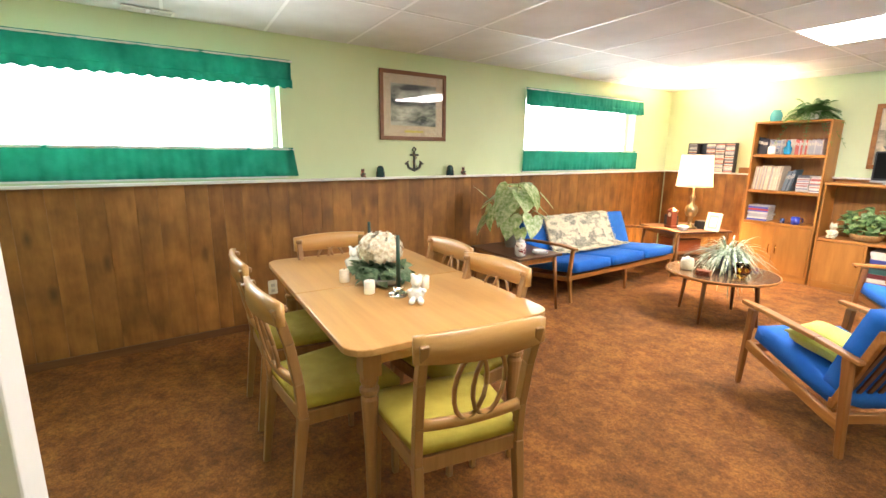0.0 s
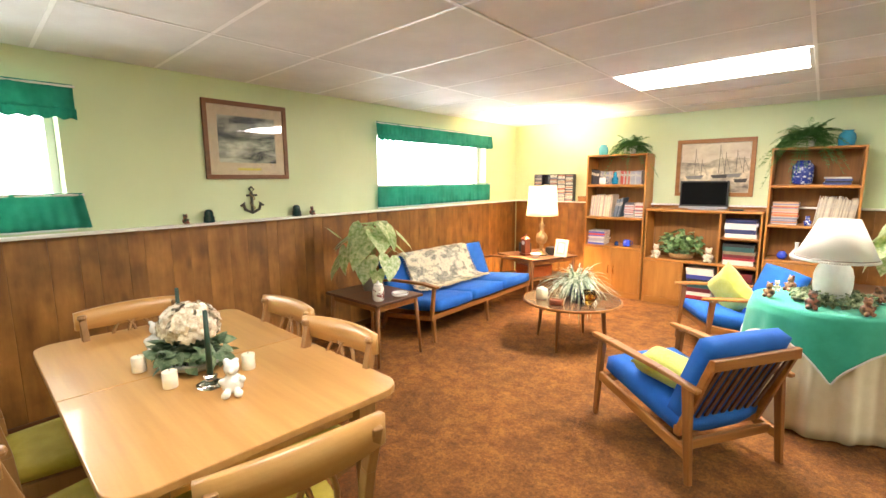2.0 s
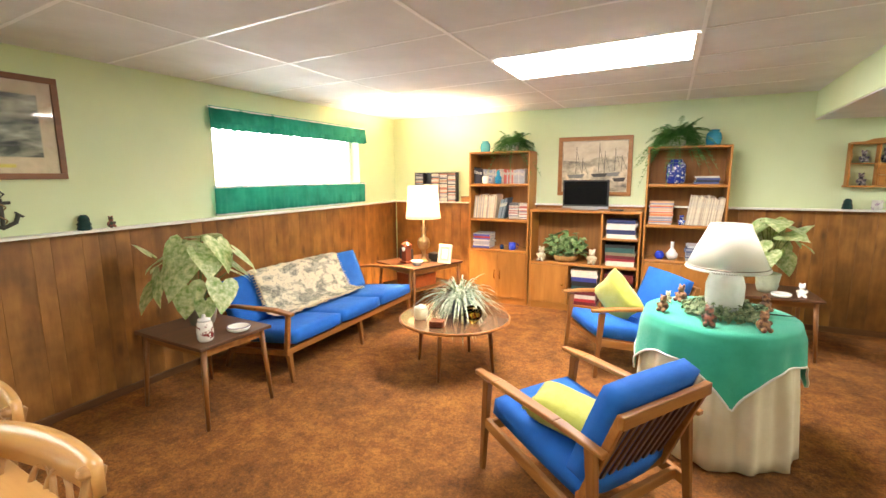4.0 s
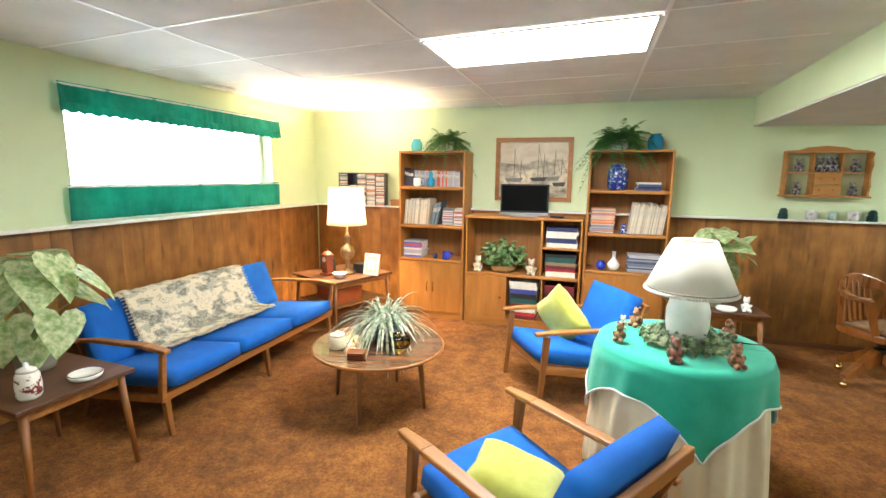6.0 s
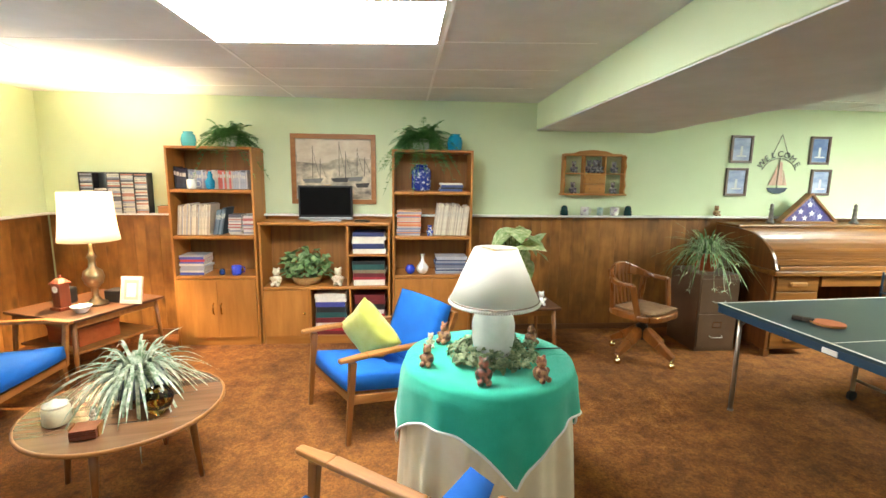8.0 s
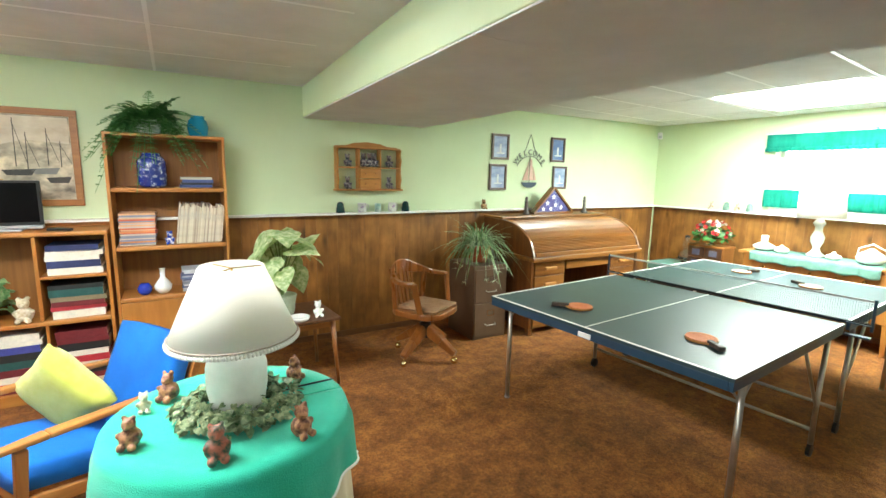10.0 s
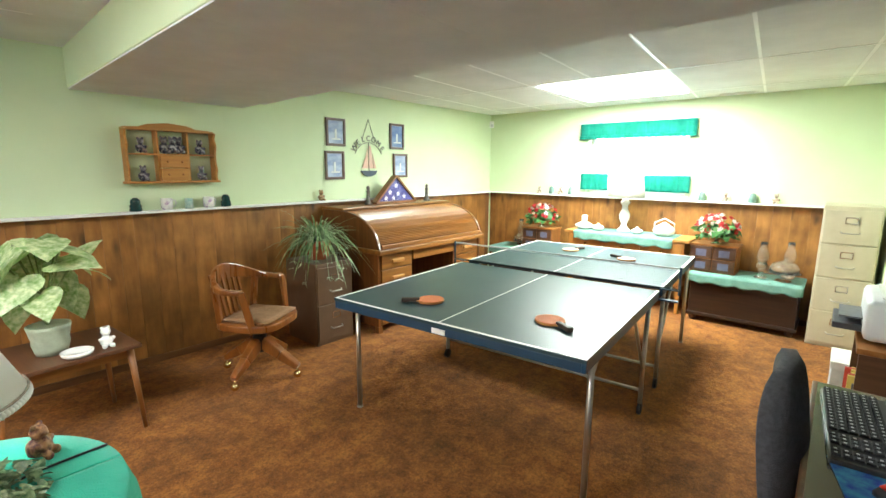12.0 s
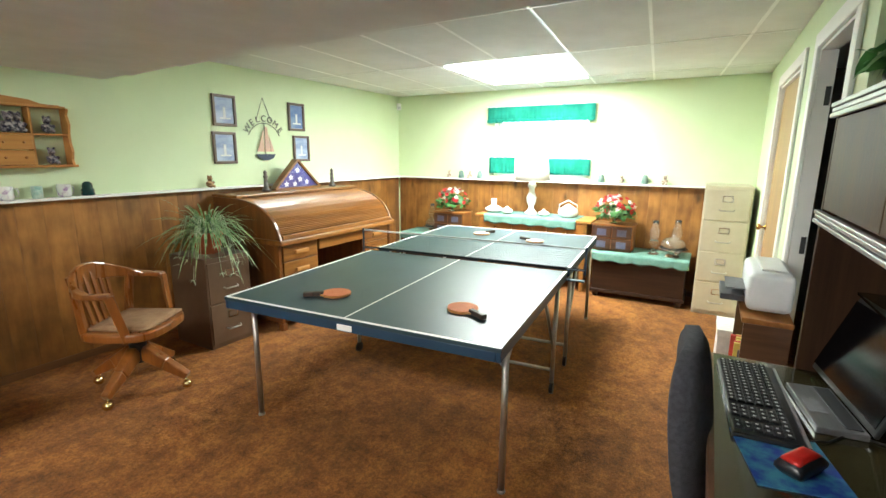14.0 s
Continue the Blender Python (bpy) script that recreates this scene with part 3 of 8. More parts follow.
# ---- dining corner ----
def dining_table():
    t = thing("dining_table", pose(2.80, 1.455, 0, 0, 0, -4.5), "blond mahogany dining table with rounded corners and turned legs", "table")
    L, W = 0.775, 0.465

    def outline(e):
        pts = []
        for cx, cy, a0 in ((L - 0.09, W - 0.09, 0), (-L + 0.09, W - 0.09, 90), (-L + 0.09, -W + 0.09, 180), (L - 0.09, -W + 0.09, 270)):
            for k in range(6):
                a = radians(a0 + k * 18)
                pts.append((cx + (0.09 + e) * math.cos(a), cy + (0.09 + e) * math.sin(a)))
        return pts
    half = nb()
    prism(half, [(max(x, 0.0006), y) for x, y in outline(0)], 0.722, 0.75)
    part("table_leaf", half, BLOND, t, bevel=0.006)
    half = nb()
    prism(half, [(min(x, -0.0006), y) for x, y in outline(0)], 0.722, 0.75)
    part("table_leaf", half, BLOND, t, bevel=0.006)
    ap = nb()
    for s in (-1, 1):
        box(ap, -L + 0.16, L - 0.16, s * (W - 0.12) - 0.01, s * (W - 0.12) + 0.01, 0.635, 0.721)
        box(ap, s * (L - 0.12) - 0.01, s * (L - 0.12) + 0.01, -W + 0.16, W - 0.16, 0.635, 0.721)
    part("apron", ap, BLOND, t)
    for sx in (-1, 1):
        for sy in (-1, 1):
            lg = nb()
            x, y = sx * (L - 0.115), sy * (W - 0.115)
            box(lg, x - 0.036, x + 0.036, y - 0.036, y + 0.036, 0.6, 0.7205)
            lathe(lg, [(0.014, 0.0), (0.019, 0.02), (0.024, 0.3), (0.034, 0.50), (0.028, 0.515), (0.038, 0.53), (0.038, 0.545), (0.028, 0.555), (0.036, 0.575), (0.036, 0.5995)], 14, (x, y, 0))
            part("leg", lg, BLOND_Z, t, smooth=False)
    return t


dining_table()


def dining_chair():
    c = thing("dining_chair", pose(3.585, 1.30, 0, 0, 0, 79), "blond mahogany dining chair with looped splat and olive vinyl seat", "chair", "chairs round the dining table")
    st = cushion(nb(), 0.47, 0.44, 0.06, 0.45, 8, Matrix.Translation((0, 0.0, 0.452)))
    for v in st.verts:
        v.co.x *= 1.0 + 0.12 * (v.co.y / 0.22)
    part("seat", st, OLIVE, c, smooth=True)
    fr = nb()
    bar(fr, (-0.235, 0.2, 0.395), (0.235, 0.2, 0.395), 0.022, 0.06)
    bar(fr, (-0.18, -0.2, 0.395), (0.18, -0.2, 0.395), 0.022, 0.06)
    for s in (-1, 1):
        bar(fr, (s * 0.195, -0.19, 0.395), (s * 0.235, 0.19, 0.395), 0.022, 0.06)
    part("seat_frame", fr, BLOND_Z, c, bevel=0.004)
    for s in (-1, 1):
        lg = nb()
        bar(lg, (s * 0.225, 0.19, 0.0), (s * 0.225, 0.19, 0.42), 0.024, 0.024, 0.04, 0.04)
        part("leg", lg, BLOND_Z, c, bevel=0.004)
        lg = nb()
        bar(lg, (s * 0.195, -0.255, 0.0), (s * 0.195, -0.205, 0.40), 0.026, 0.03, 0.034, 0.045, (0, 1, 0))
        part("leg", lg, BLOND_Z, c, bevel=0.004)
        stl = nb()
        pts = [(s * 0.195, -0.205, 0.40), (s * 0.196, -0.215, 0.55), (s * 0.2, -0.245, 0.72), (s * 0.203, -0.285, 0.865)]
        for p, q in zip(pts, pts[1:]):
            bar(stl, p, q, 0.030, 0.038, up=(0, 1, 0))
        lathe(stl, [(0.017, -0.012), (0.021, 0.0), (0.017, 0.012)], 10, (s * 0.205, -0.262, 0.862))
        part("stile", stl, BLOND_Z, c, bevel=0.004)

    def bow(z, r):
        def f(u, v):
            x = (2 * u - 1) * 0.232
            return (x, -0.272 - 0.028 * (1 - (x / 0.232) ** 2), z + (v - 0.5) * r * (1.0 + 0.25 * (1 - (x / 0.232) ** 2)))
        return f
    part("crest_rail", sheet(nb(), bow(0.845, 0.085), 12, 2), BLOND, c, smooth=True, solid=0.024)

    def bow2(u, v):
        x = (2 * u - 1) * 0.19
        return (x, -0.222 - 0.02 * (1 - (x / 0.19) ** 2), 0.555 + (v - 0.5) * 0.034)
    part("cross_rail", sheet(nb(), bow2, 10, 1), BLOND, c, smooth=True, solid=0.02)
    for s in (-0.034, 0.034):
        lp = nb()
        pts = []
        for k in range(17):
            a = k * math.tau / 16
            z = 0.685 + 0.125 * math.sin(a)
            pts.append((s + 0.058 * math.cos(a), -0.243 - 0.055 * (z - 0.56) / 0.26, z))
        tube(lp, pts, 0.0085, 6)
        part("splat_loop", lp, BLOND_Z, c, smooth=True)
    return c


chair = dining_chair()
for x, y, r in ((3.06, 1.045, 2), (2.44, 1.09, -4), (2.34, 1.43, -93), (2.66, 1.69, 178), (3.20, 1.61, 183)):
    copy_thing(chair, pose(x, y, 0, 0, 0, r))


# ---- lounge ----
def seat_pad(bm, sx, sy, sz, m):
    return cushion(bm, sx, sy, sz, 0.32, 10, m)


def sofa():
    # local: x along its length from the near end, y towards the wall
    s = thing("sofa", pose(2.13, 3.785, 0, 0, 0, 90), "long low teak sofa with blue cushions and open arms", "sofa")
    L = 1.83
    fr = nb()
    bar(fr, (0.02, 0.05, 0.245), (L - 0.02, 0.05, 0.245), 0.025, 0.05)
    bar(fr, (0.02, 0.66, 0.175), (L - 0.02, 0.66, 0.175), 0.025, 0.05)
    for x in (0.04, L / 2, L - 0.04):
        bar(fr, (x, 0.05, 0.23), (x, 0.66, 0.16), 0.035, 0.045)
    part("seat_frame", fr, TEAK, s, bevel=0.005)
    bk = nb()
    bar(bk, (0.03, 0.83, 0.645), (L - 0.03, 0.83, 0.645), 0.03, 0.05)
    for k in range(13):
        x = 0.06 + k * (L - 0.12) / 12
        bar(bk, (x, 0.655, 0.19), (x, 0.83, 0.635), 0.025, 0.018)
    part("back_frame", bk, TEAK_Z, s, bevel=0.004)
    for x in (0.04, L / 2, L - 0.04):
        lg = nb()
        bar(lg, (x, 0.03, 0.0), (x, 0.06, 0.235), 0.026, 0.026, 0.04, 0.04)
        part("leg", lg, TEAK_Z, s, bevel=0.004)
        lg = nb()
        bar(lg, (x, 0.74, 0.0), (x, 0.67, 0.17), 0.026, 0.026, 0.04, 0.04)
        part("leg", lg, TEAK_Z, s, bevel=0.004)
    for x in (0.015, L - 0.015):
        a = nb()
        bar(a, (x, 0.055, 0.22), (x, 0.02, 0.53), 0.032, 0.04, 0.032, 0.03, (0, 1, 0))
        for p, q, w, w2 in (((x, -0.02, 0.535), (x, 0.15, 0.552), 0.05, 0.06), ((x, 0.15, 0.552), (x, 0.55, 0.535), 0.06, 0.045), ((x, 0.55, 0.535), (x, 0.79, 0.50), 0.045, 0.03)):
            bar(a, p, q, w, 0.024, w2, 0.024)
        part("arm", a, TEAK, s, bevel=0.006)
    w = (L - 0.08) / 3
    for k in range(3):
        cx = 0.04 + w * (k + 0.5)
        m = Matrix.Translation((cx, 0.32, 0.308)) @ pose(0, 0, 0, -6, 0, 0)
        part("seat_cushion", seat_pad(nb(), w - 0.006, 0.66, 0.125, m), SOFA_BLUE, s, smooth=True)
        m = Matrix.Translation((cx, 0.70, 0.508)) @ pose(0, 0, 0, 68, 0, 0)
        part("back_cushion", seat_pad(nb(), w - 0.006, 0.43, 0.11, m), SOFA_BLUE, s, smooth=True)
    return s


sofa()

THROW = mat("woven_throw", (0.66, 0.60, 0.45), 0.95, color2=(0.56, 0.51, 0.39), scale=(6.5, 9, 11), detail=9, spread=(0.30, 0.80), bump=0.5, bump_scale=300)
TOILE = THROW.node_tree.nodes["Color Ramp"].color_ramp
for at, c in ((0.36, (0.64, 0.58, 0.44)), (0.375, (0.30, 0.31, 0.26)), (0.39, (0.64, 0.58, 0.44)), (0.485, (0.66, 0.60, 0.45)), (0.50, (0.30, 0.31, 0.26)), (0.53, (0.50, 0.47, 0.37)), (0.575, (0.13, 0.14, 0.12)), (0.625, (0.40, 0.39, 0.31)), (0.655, (0.17, 0.18, 0.15)), (0.70, (0.60, 0.55, 0.42))):
    TOILE.elements.new(at).color = (*c, 1)


def throw():
    t = thing("throw_blanket", pose(2.13, 3.785, -0.05, 0, 0, 90), "cream woven throw with grey pictorial pattern, draped over the sofa back", "blanket")
    line = [(0.80, 0.66), (0.80, 0.755), (0.765, 0.775), (0.705, 0.755), (0.60, 0.56), (0.535, 0.452), (0.47, 0.437), (0.40, 0.440)]

    def at(v):
        f = v * (len(line) - 1)
        i = min(int(f), len(line) - 2)
        f -= i
        return [line[i][k] * (1 - f) + line[i + 1][k] * f for k in (0, 1)]

    def f(u, v):
        y, z = at(v)
        skew = 0.10 * v
        x = 0.30 + 1.10 * u + skew * (1 - u) * 0.4 + 0.02 * math.sin(v * 7)
        w = 0.006 * math.sin(u * 19 + v * 4) + 0.004 * math.sin(u * 43)
        return (x, y - 0.008 + w * 0.6 - (0.012 if v > 0.3 else 0), z + 0.006 + abs(w))
    part("cloth", sheet(nb(), f, 40, 28), THROW, t, smooth=True, solid=0.006)
    fr = nb()
    rng = random.Random(3)
    for k in range(100):
        u = k / 99
        p = Vector(f(u, 1.0))
        bar(fr, p, p + Vector((rng.uniform(-0.006, 0.006), -0.035, -0.002 + rng.uniform(-0.003, 0.002))), 0.006, 0.004)
    for k in range(46):
        v = 0.3 + 0.7 * k / 45
        for e, d in ((0, -1), (1, 1)):
            p = Vector(f(e, v))
            bar(fr, p, p + Vector((d * 0.03, rng.uniform(-0.008, 0.008), -0.004)), 0.006, 0.004)
    part("fringe", fr, mat("cream_fringe", (0.60, 0.53, 0.38), 0.95), t, "cream knotted fringe")


throw()


def lounge_chair(name, m, label):
    c = thing(name, m, label, "chair", "lounge chairs")
    for s in (-1, 1):
        x = s * 0.305
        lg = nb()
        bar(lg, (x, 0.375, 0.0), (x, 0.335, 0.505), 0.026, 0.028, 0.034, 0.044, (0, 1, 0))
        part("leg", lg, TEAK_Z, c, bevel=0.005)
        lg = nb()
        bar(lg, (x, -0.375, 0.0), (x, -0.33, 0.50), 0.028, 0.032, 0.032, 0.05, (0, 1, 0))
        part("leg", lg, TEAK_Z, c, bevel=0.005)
        a = nb()
        for p, q, w, w2 in (((x, 0.42, 0.528), (x, 0.25, 0.530), 0.04, 0.062), ((x, 0.25, 0.530), (x, -0.15, 0.518), 0.062, 0.05), ((x, -0.15, 0.518), (x, -0.40, 0.498), 0.05, 0.038)):
            bar(a, p, q, w, 0.024, w2, 0.024)
        part("arm", a, TEAK_Y, c, bevel=0.007)
        rl = nb()
        bar(rl, (x, 0.345, 0.28), (x, -0.36, 0.15), 0.026, 0.055)
        part("side_rail", rl, TEAK_Y, c, bevel=0.005)
    fr = nb()
    bar(fr, (-0.30, 0.33, 0.262), (0.30, 0.33, 0.262), 0.028, 0.05)
    bar(fr, (-0.30, -0.30, 0.165), (0.30, -0.30, 0.165), 0.028, 0.05)
    part("seat_frame", fr, TEAK, c, bevel=0.005)
    bf = nb()
    lo, hi = Vector((0, -0.25, 0.20)), Vector((0, -0.435, 0.66))
    for s in (-1, 1):
        bar(bf, lo + Vector((s * 0.265, 0, 0)), hi + Vector((s * 0.265, 0, 0)), 0.028, 0.038)
    bar(bf, hi + Vector((-0.28, 0, -0.02)), hi + Vector((0.28, 0, -0.02)), 0.03, 0.055)
    bar(bf, lo + Vector((-0.28, 0, 0.02)), lo + Vector((0.28, 0, 0.02)), 0.03, 0.05)
    part("back_frame", bf, TEAK, c, bevel=0.005)
    for k in range(9):
        sl = nb()
        x = -0.22 + k * 0.055
        bar(sl, lo + Vector((x, 0.004, 0.03)), hi + Vector((x, 0.004, -0.04)), 0.022, 0.01)
        part("back_slat", sl, DARKWOOD, c)
    m1 = Matrix.Translation((0, 0.04, 0.297)) @ pose(0, 0, 0, 10.5, 0, 0)
    part("seat_cushion", seat_pad(nb(), 0.545, 0.66, 0.125, m1), SOFA_BLUE, c, smooth=True)
    m2 = Matrix.Translation((0, -0.285, 0.505)) @ pose(0, 0, 0, 111.3, 0, 0)
    part("back_cushion", seat_pad(nb(), 0.545, 0.50, 0.12, m2), SOFA_BLUE, c, smooth=True)
    return c


CH1, CH2 = pose(4.235, 3.515, 0, 0, 0, 56.5), pose(4.285, 5.316, 0, 0, 0, 121.5)
lounge_chair("lounge_chair", CH1, "teak lounge chair with blue cushions and slatted back")
lounge_chair("lounge_chair", CH2, "teak lounge chair with blue cushions beside the round table")


def throw_pillow(m, label):
    p = thing("throw_pillow", m, label, "pillow", "lime pillows")
    bm = cushion(nb(), 0.42, 0.42, 0.16, 0.92, 12)
    for v in bm.verts:
        k = 1 + 0.10 * (abs(v.co.x * v.co.y) / 0.04)
        v.co.x *= k
        v.co.y *= k
    part("cover", bm, LIME, p, smooth=True)
    e = 0.215
    pts = [(-e, -e, 0), (0, -0.192, 0), (e, -e, 0), (0.192, 0, 0), (e, e, 0), (0, 0.192, 0), (-e, e, 0), (-0.192, 0, 0), (-e, -e, 0)]
    part("piping", tube(nb(), pts, 0.006, 6), LIME, p, smooth=True)


throw_pillow(CH1 @ pose(-0.05, 0.03, 0.412, 14, 4, 30) @ Matrix.Scale(0.82, 4), "lime corduroy pillow lying in a lounge chair")
throw_pillow(CH2 @ pose(0.08, 0.03, 0.515, 72, 40, 8) @ Matrix.Scale(0.88, 4), "lime corduroy pillow standing on a lounge chair")


def side_table(name, m, sx, sy, h, label, shelf=0.0):
    t = thing(name, m, label, "table")
    part("tabletop", box(nb(), -sx / 2, sx / 2, -sy / 2, sy / 2, h - 0.022, h), DARKWOOD, t, bevel=0.004)
    ap = nb()
    for s in (-1, 1):
        box(ap, -sx / 2 + 0.05, sx / 2 - 0.05, s * (sy / 2 - 0.05) - 0.008, s * (sy / 2 - 0.05) + 0.008, h - 0.075, h - 0.0225)
        box(ap, s * (sx / 2 - 0.05) - 0.008, s * (sx / 2 - 0.05) + 0.008, -sy / 2 + 0.06, sy / 2 - 0.06, h - 0.075, h - 0.0225)
    part("apron", ap, TEAK, t)
    for i in (-1, 1):
        for j in (-1, 1):
            lg = nb()
            tube(lg, [(i * (sx / 2 - 0.02), j * (sy / 2 - 0.02), 0), (i * (sx / 2 - 0.05), j * (sy / 2 - 0.05), h - 0.023)], 0.012, 10, 0.02)
            part("leg", lg, TEAK_Z, t, smooth=True)
    if shelf:
        part("shelf", box(nb(), -sx / 2 + 0.05, sx / 2 - 0.05, -sy / 2 + 0.06, sy / 2 - 0.06, shelf - 0.018, shelf), TEAK, t, bevel=0.003)
    return t


side_table("side_table", pose(1.80, 3.35, 0, 0, 0, -3), 0.70, 0.52, 0.53, "dark walnut side table on splayed teak legs by the sofa")
side_table("side_table", pose(5.38, 6.13, 0, 0, 0, 4), 0.66, 0.52, 0.52, "dark walnut side table against the panelling")
side_table("corner_table", pose(1.905, 6.155, 0, 0, 0, -22), 0.72, 0.76, 0.52, "walnut corner table with a lower shelf", shelf=0.26)


def coffee_table():
    t = thing("coffee_table", pose(3.07, 4.62, 0, 0, 0, 12), "round walnut coffee table with a pale rim and tapered legs", "table")
    part("tabletop", lathe(nb(), [(0.40, 0.385), (0.432, 0.398), (0.438, 0.41), (0.434, 0.418)], 48), wood("coffee_walnut", (0.12, 0.055, 0.025), (0.25, 0.125, 0.06), 0, 0.16, coat=0.8), t, smooth=False)
    part("rim", lathe(nb(), [(0.434, 0.398), (0.442, 0.404), (0.442, 0.416), (0.436, 0.421), (0.430, 0.419)], 48, close=False), TEAK, t, "pale teak edge band", smooth=True)
    for k in range(4):
        a = radians(-100 + 90 * k)
        lg = nb()
        tube(lg, [(0.325 * math.cos(a), 0.325 * math.sin(a), 0), (0.29 * math.cos(a), 0.29 * math.sin(a), 0.386)], 0.012, 10, 0.021)
        part("leg", lg, TEAK_Z, t, smooth=True)
    return t


coffee_table()

RT = (4.85, 4.37)


def round_table():
    t = thing("round_table", pose(*RT, 0), "round side table hidden under a floor-length skirt", "table")
    part("tabletop", lathe(nb(), [(0.355, 0.70), (0.365, 0.705), (0.365, 0.718), (0.36, 0.722)], 40), PINE, t)
    lg = nb()
    lathe(lg, [(0.20, 0.0), (0.20, 0.03), (0.03, 0.06), (0.03, 0.6995)], 16)
    part("pedestal", lg, PINE, t)

    def skirt(u, v):
        a = u * math.tau
        w = math.sin(a * 15 + 0.6 * math.sin(a * 3)) * 0.5 + math.sin(a * 26 + 1.3) * 0.25 + math.sin(a * 7) * 0.3
        k = (1 - v)
        r = 0.370 + 0.05 * k + w * 0.028 * min(1, k * 2.2)
        return (r * math.cos(a), r * math.sin(a), 0.012 + 0.715 * v)
    sk = thing("table_skirt", pose(*RT, 0), "cream pleated floor-length table skirt", "tablecloth")
    part("cloth", sheet(nb(), skirt, 220, 10), CREAM, sk, smooth=True, solid=0.003)
    part("top_cloth", lathe(nb(), [(0.02, 0.7225), (0.370, 0.7225), (0.373, 0.728), (0.02, 0.7275)], 40), CREAM, sk)
    half, tip = 0.535, -84

    def reach(a):
        d = (math.degrees(a) - tip + 45) % 90 - 45
        return half / math.cos(radians(45 - abs(d)))
    cl = thing("tablecloth", pose(*RT, 0), "square green tablecloth with white edging over the skirt", "tablecloth")

    def cloth(u, v):
        a = u * math.tau
        if v < 0.35:
            r = 0.377 * v / 0.35
            return (r * math.cos(a), r * math.sin(a), 0.7335)
        k = (v - 0.35) / 0.65
        drop = (reach(a) - 0.375) * k
        w = math.sin(a * 11 + 1.0) * 0.5 + math.sin(a * 19) * 0.3
        r = 0.386 + 0.018 * min(1, k * 4) + 0.028 * drop / 0.3 + w * 0.016 * k
        return (r * math.cos(a), r * math.sin(a), 0.7335 - 0.006 * min(1, k * 8) - drop)
    part("cloth", sheet(nb(), cloth, 160, 20), TABLEGREEN, cl, smooth=True, solid=0.004)
    ed = nb()
    tube(ed, [(lambda q: (q[0] * 1.006, q[1] * 1.006, q[2]))(cloth(k / 160, 1)) for k in range(161)], 0.006, 5)
    part("edging", ed, WHITE, cl, "white rickrack edging", smooth=True)


round_table()


# ---- bookcases ----
def bookcase_tall(name, x, m_doors, label):
    """A tall unit 0.735 wide, 0.32 deep: three open shelves over a pair of doors."""
    W, D, H = 0.735, 0.33, 1.80
    c = thing(name, pose(x, 6.55, 0), label, "bookcase", "wall of bookcases")
    for s in (0, 1):
        part("side_panel", box(nb(), s * (W - 0.02), s * (W - 0.02) + 0.02, 0, D, 0, H - 0.0205), OAKCASE, c, bevel=0.003)
    part("top", box(nb(), 0, W, -0.003, D, H - 0.02, H), OAKCASE_X, c, bevel=0.003)
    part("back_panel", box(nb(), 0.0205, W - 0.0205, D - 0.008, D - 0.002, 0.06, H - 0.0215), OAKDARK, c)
    for z in (0.655, 1.02, 1.43):
        part("shelf", box(nb(), 0.0208, W - 0.0208, 0.0, D - 0.0095, z - 0.032, z), OAKCASE_X, c, bevel=0.009)
    part("plinth", box(nb(), 0.021, W - 0.021, 0.012, 0.03, 0, 0.055), OAKCASE_X, c)
    part("bottom", box(nb(), 0.021, W - 0.021, 0.004, D - 0.01, 0.0555, 0.075), OAKCASE_X, c)
    for s in (0, 1):
        x0 = 0.022 + s * (W / 2 - 0.0215)
        d = part("door", box(nb(), x0, x0 + W / 2 - 0.023, -0.004, 0.012, 0.077, 0.62), OAKCASE, c, bevel=0.003)
        hx = W / 2 + (-0.035 if s == 0 else 0.035)
        hd = nb()
        tube(hd, [(hx, -0.004, 0.30), (hx, -0.024, 0.31), (hx, -0.026, 0.36), (hx, -0.024, 0.39), (hx, -0.004, 0.40)], 0.006, 7)
        part("handle", hd, BRASS, d, "brass bow handle", smooth=True)
    return c


bookcase_tall("bookcase", 2.385, 0, "tall oak-veneer bookcase with three open shelves and two doors")
bookcase_tall("bookcase", 4.335, 0, "tall oak-veneer bookcase beside the walnut panelling")


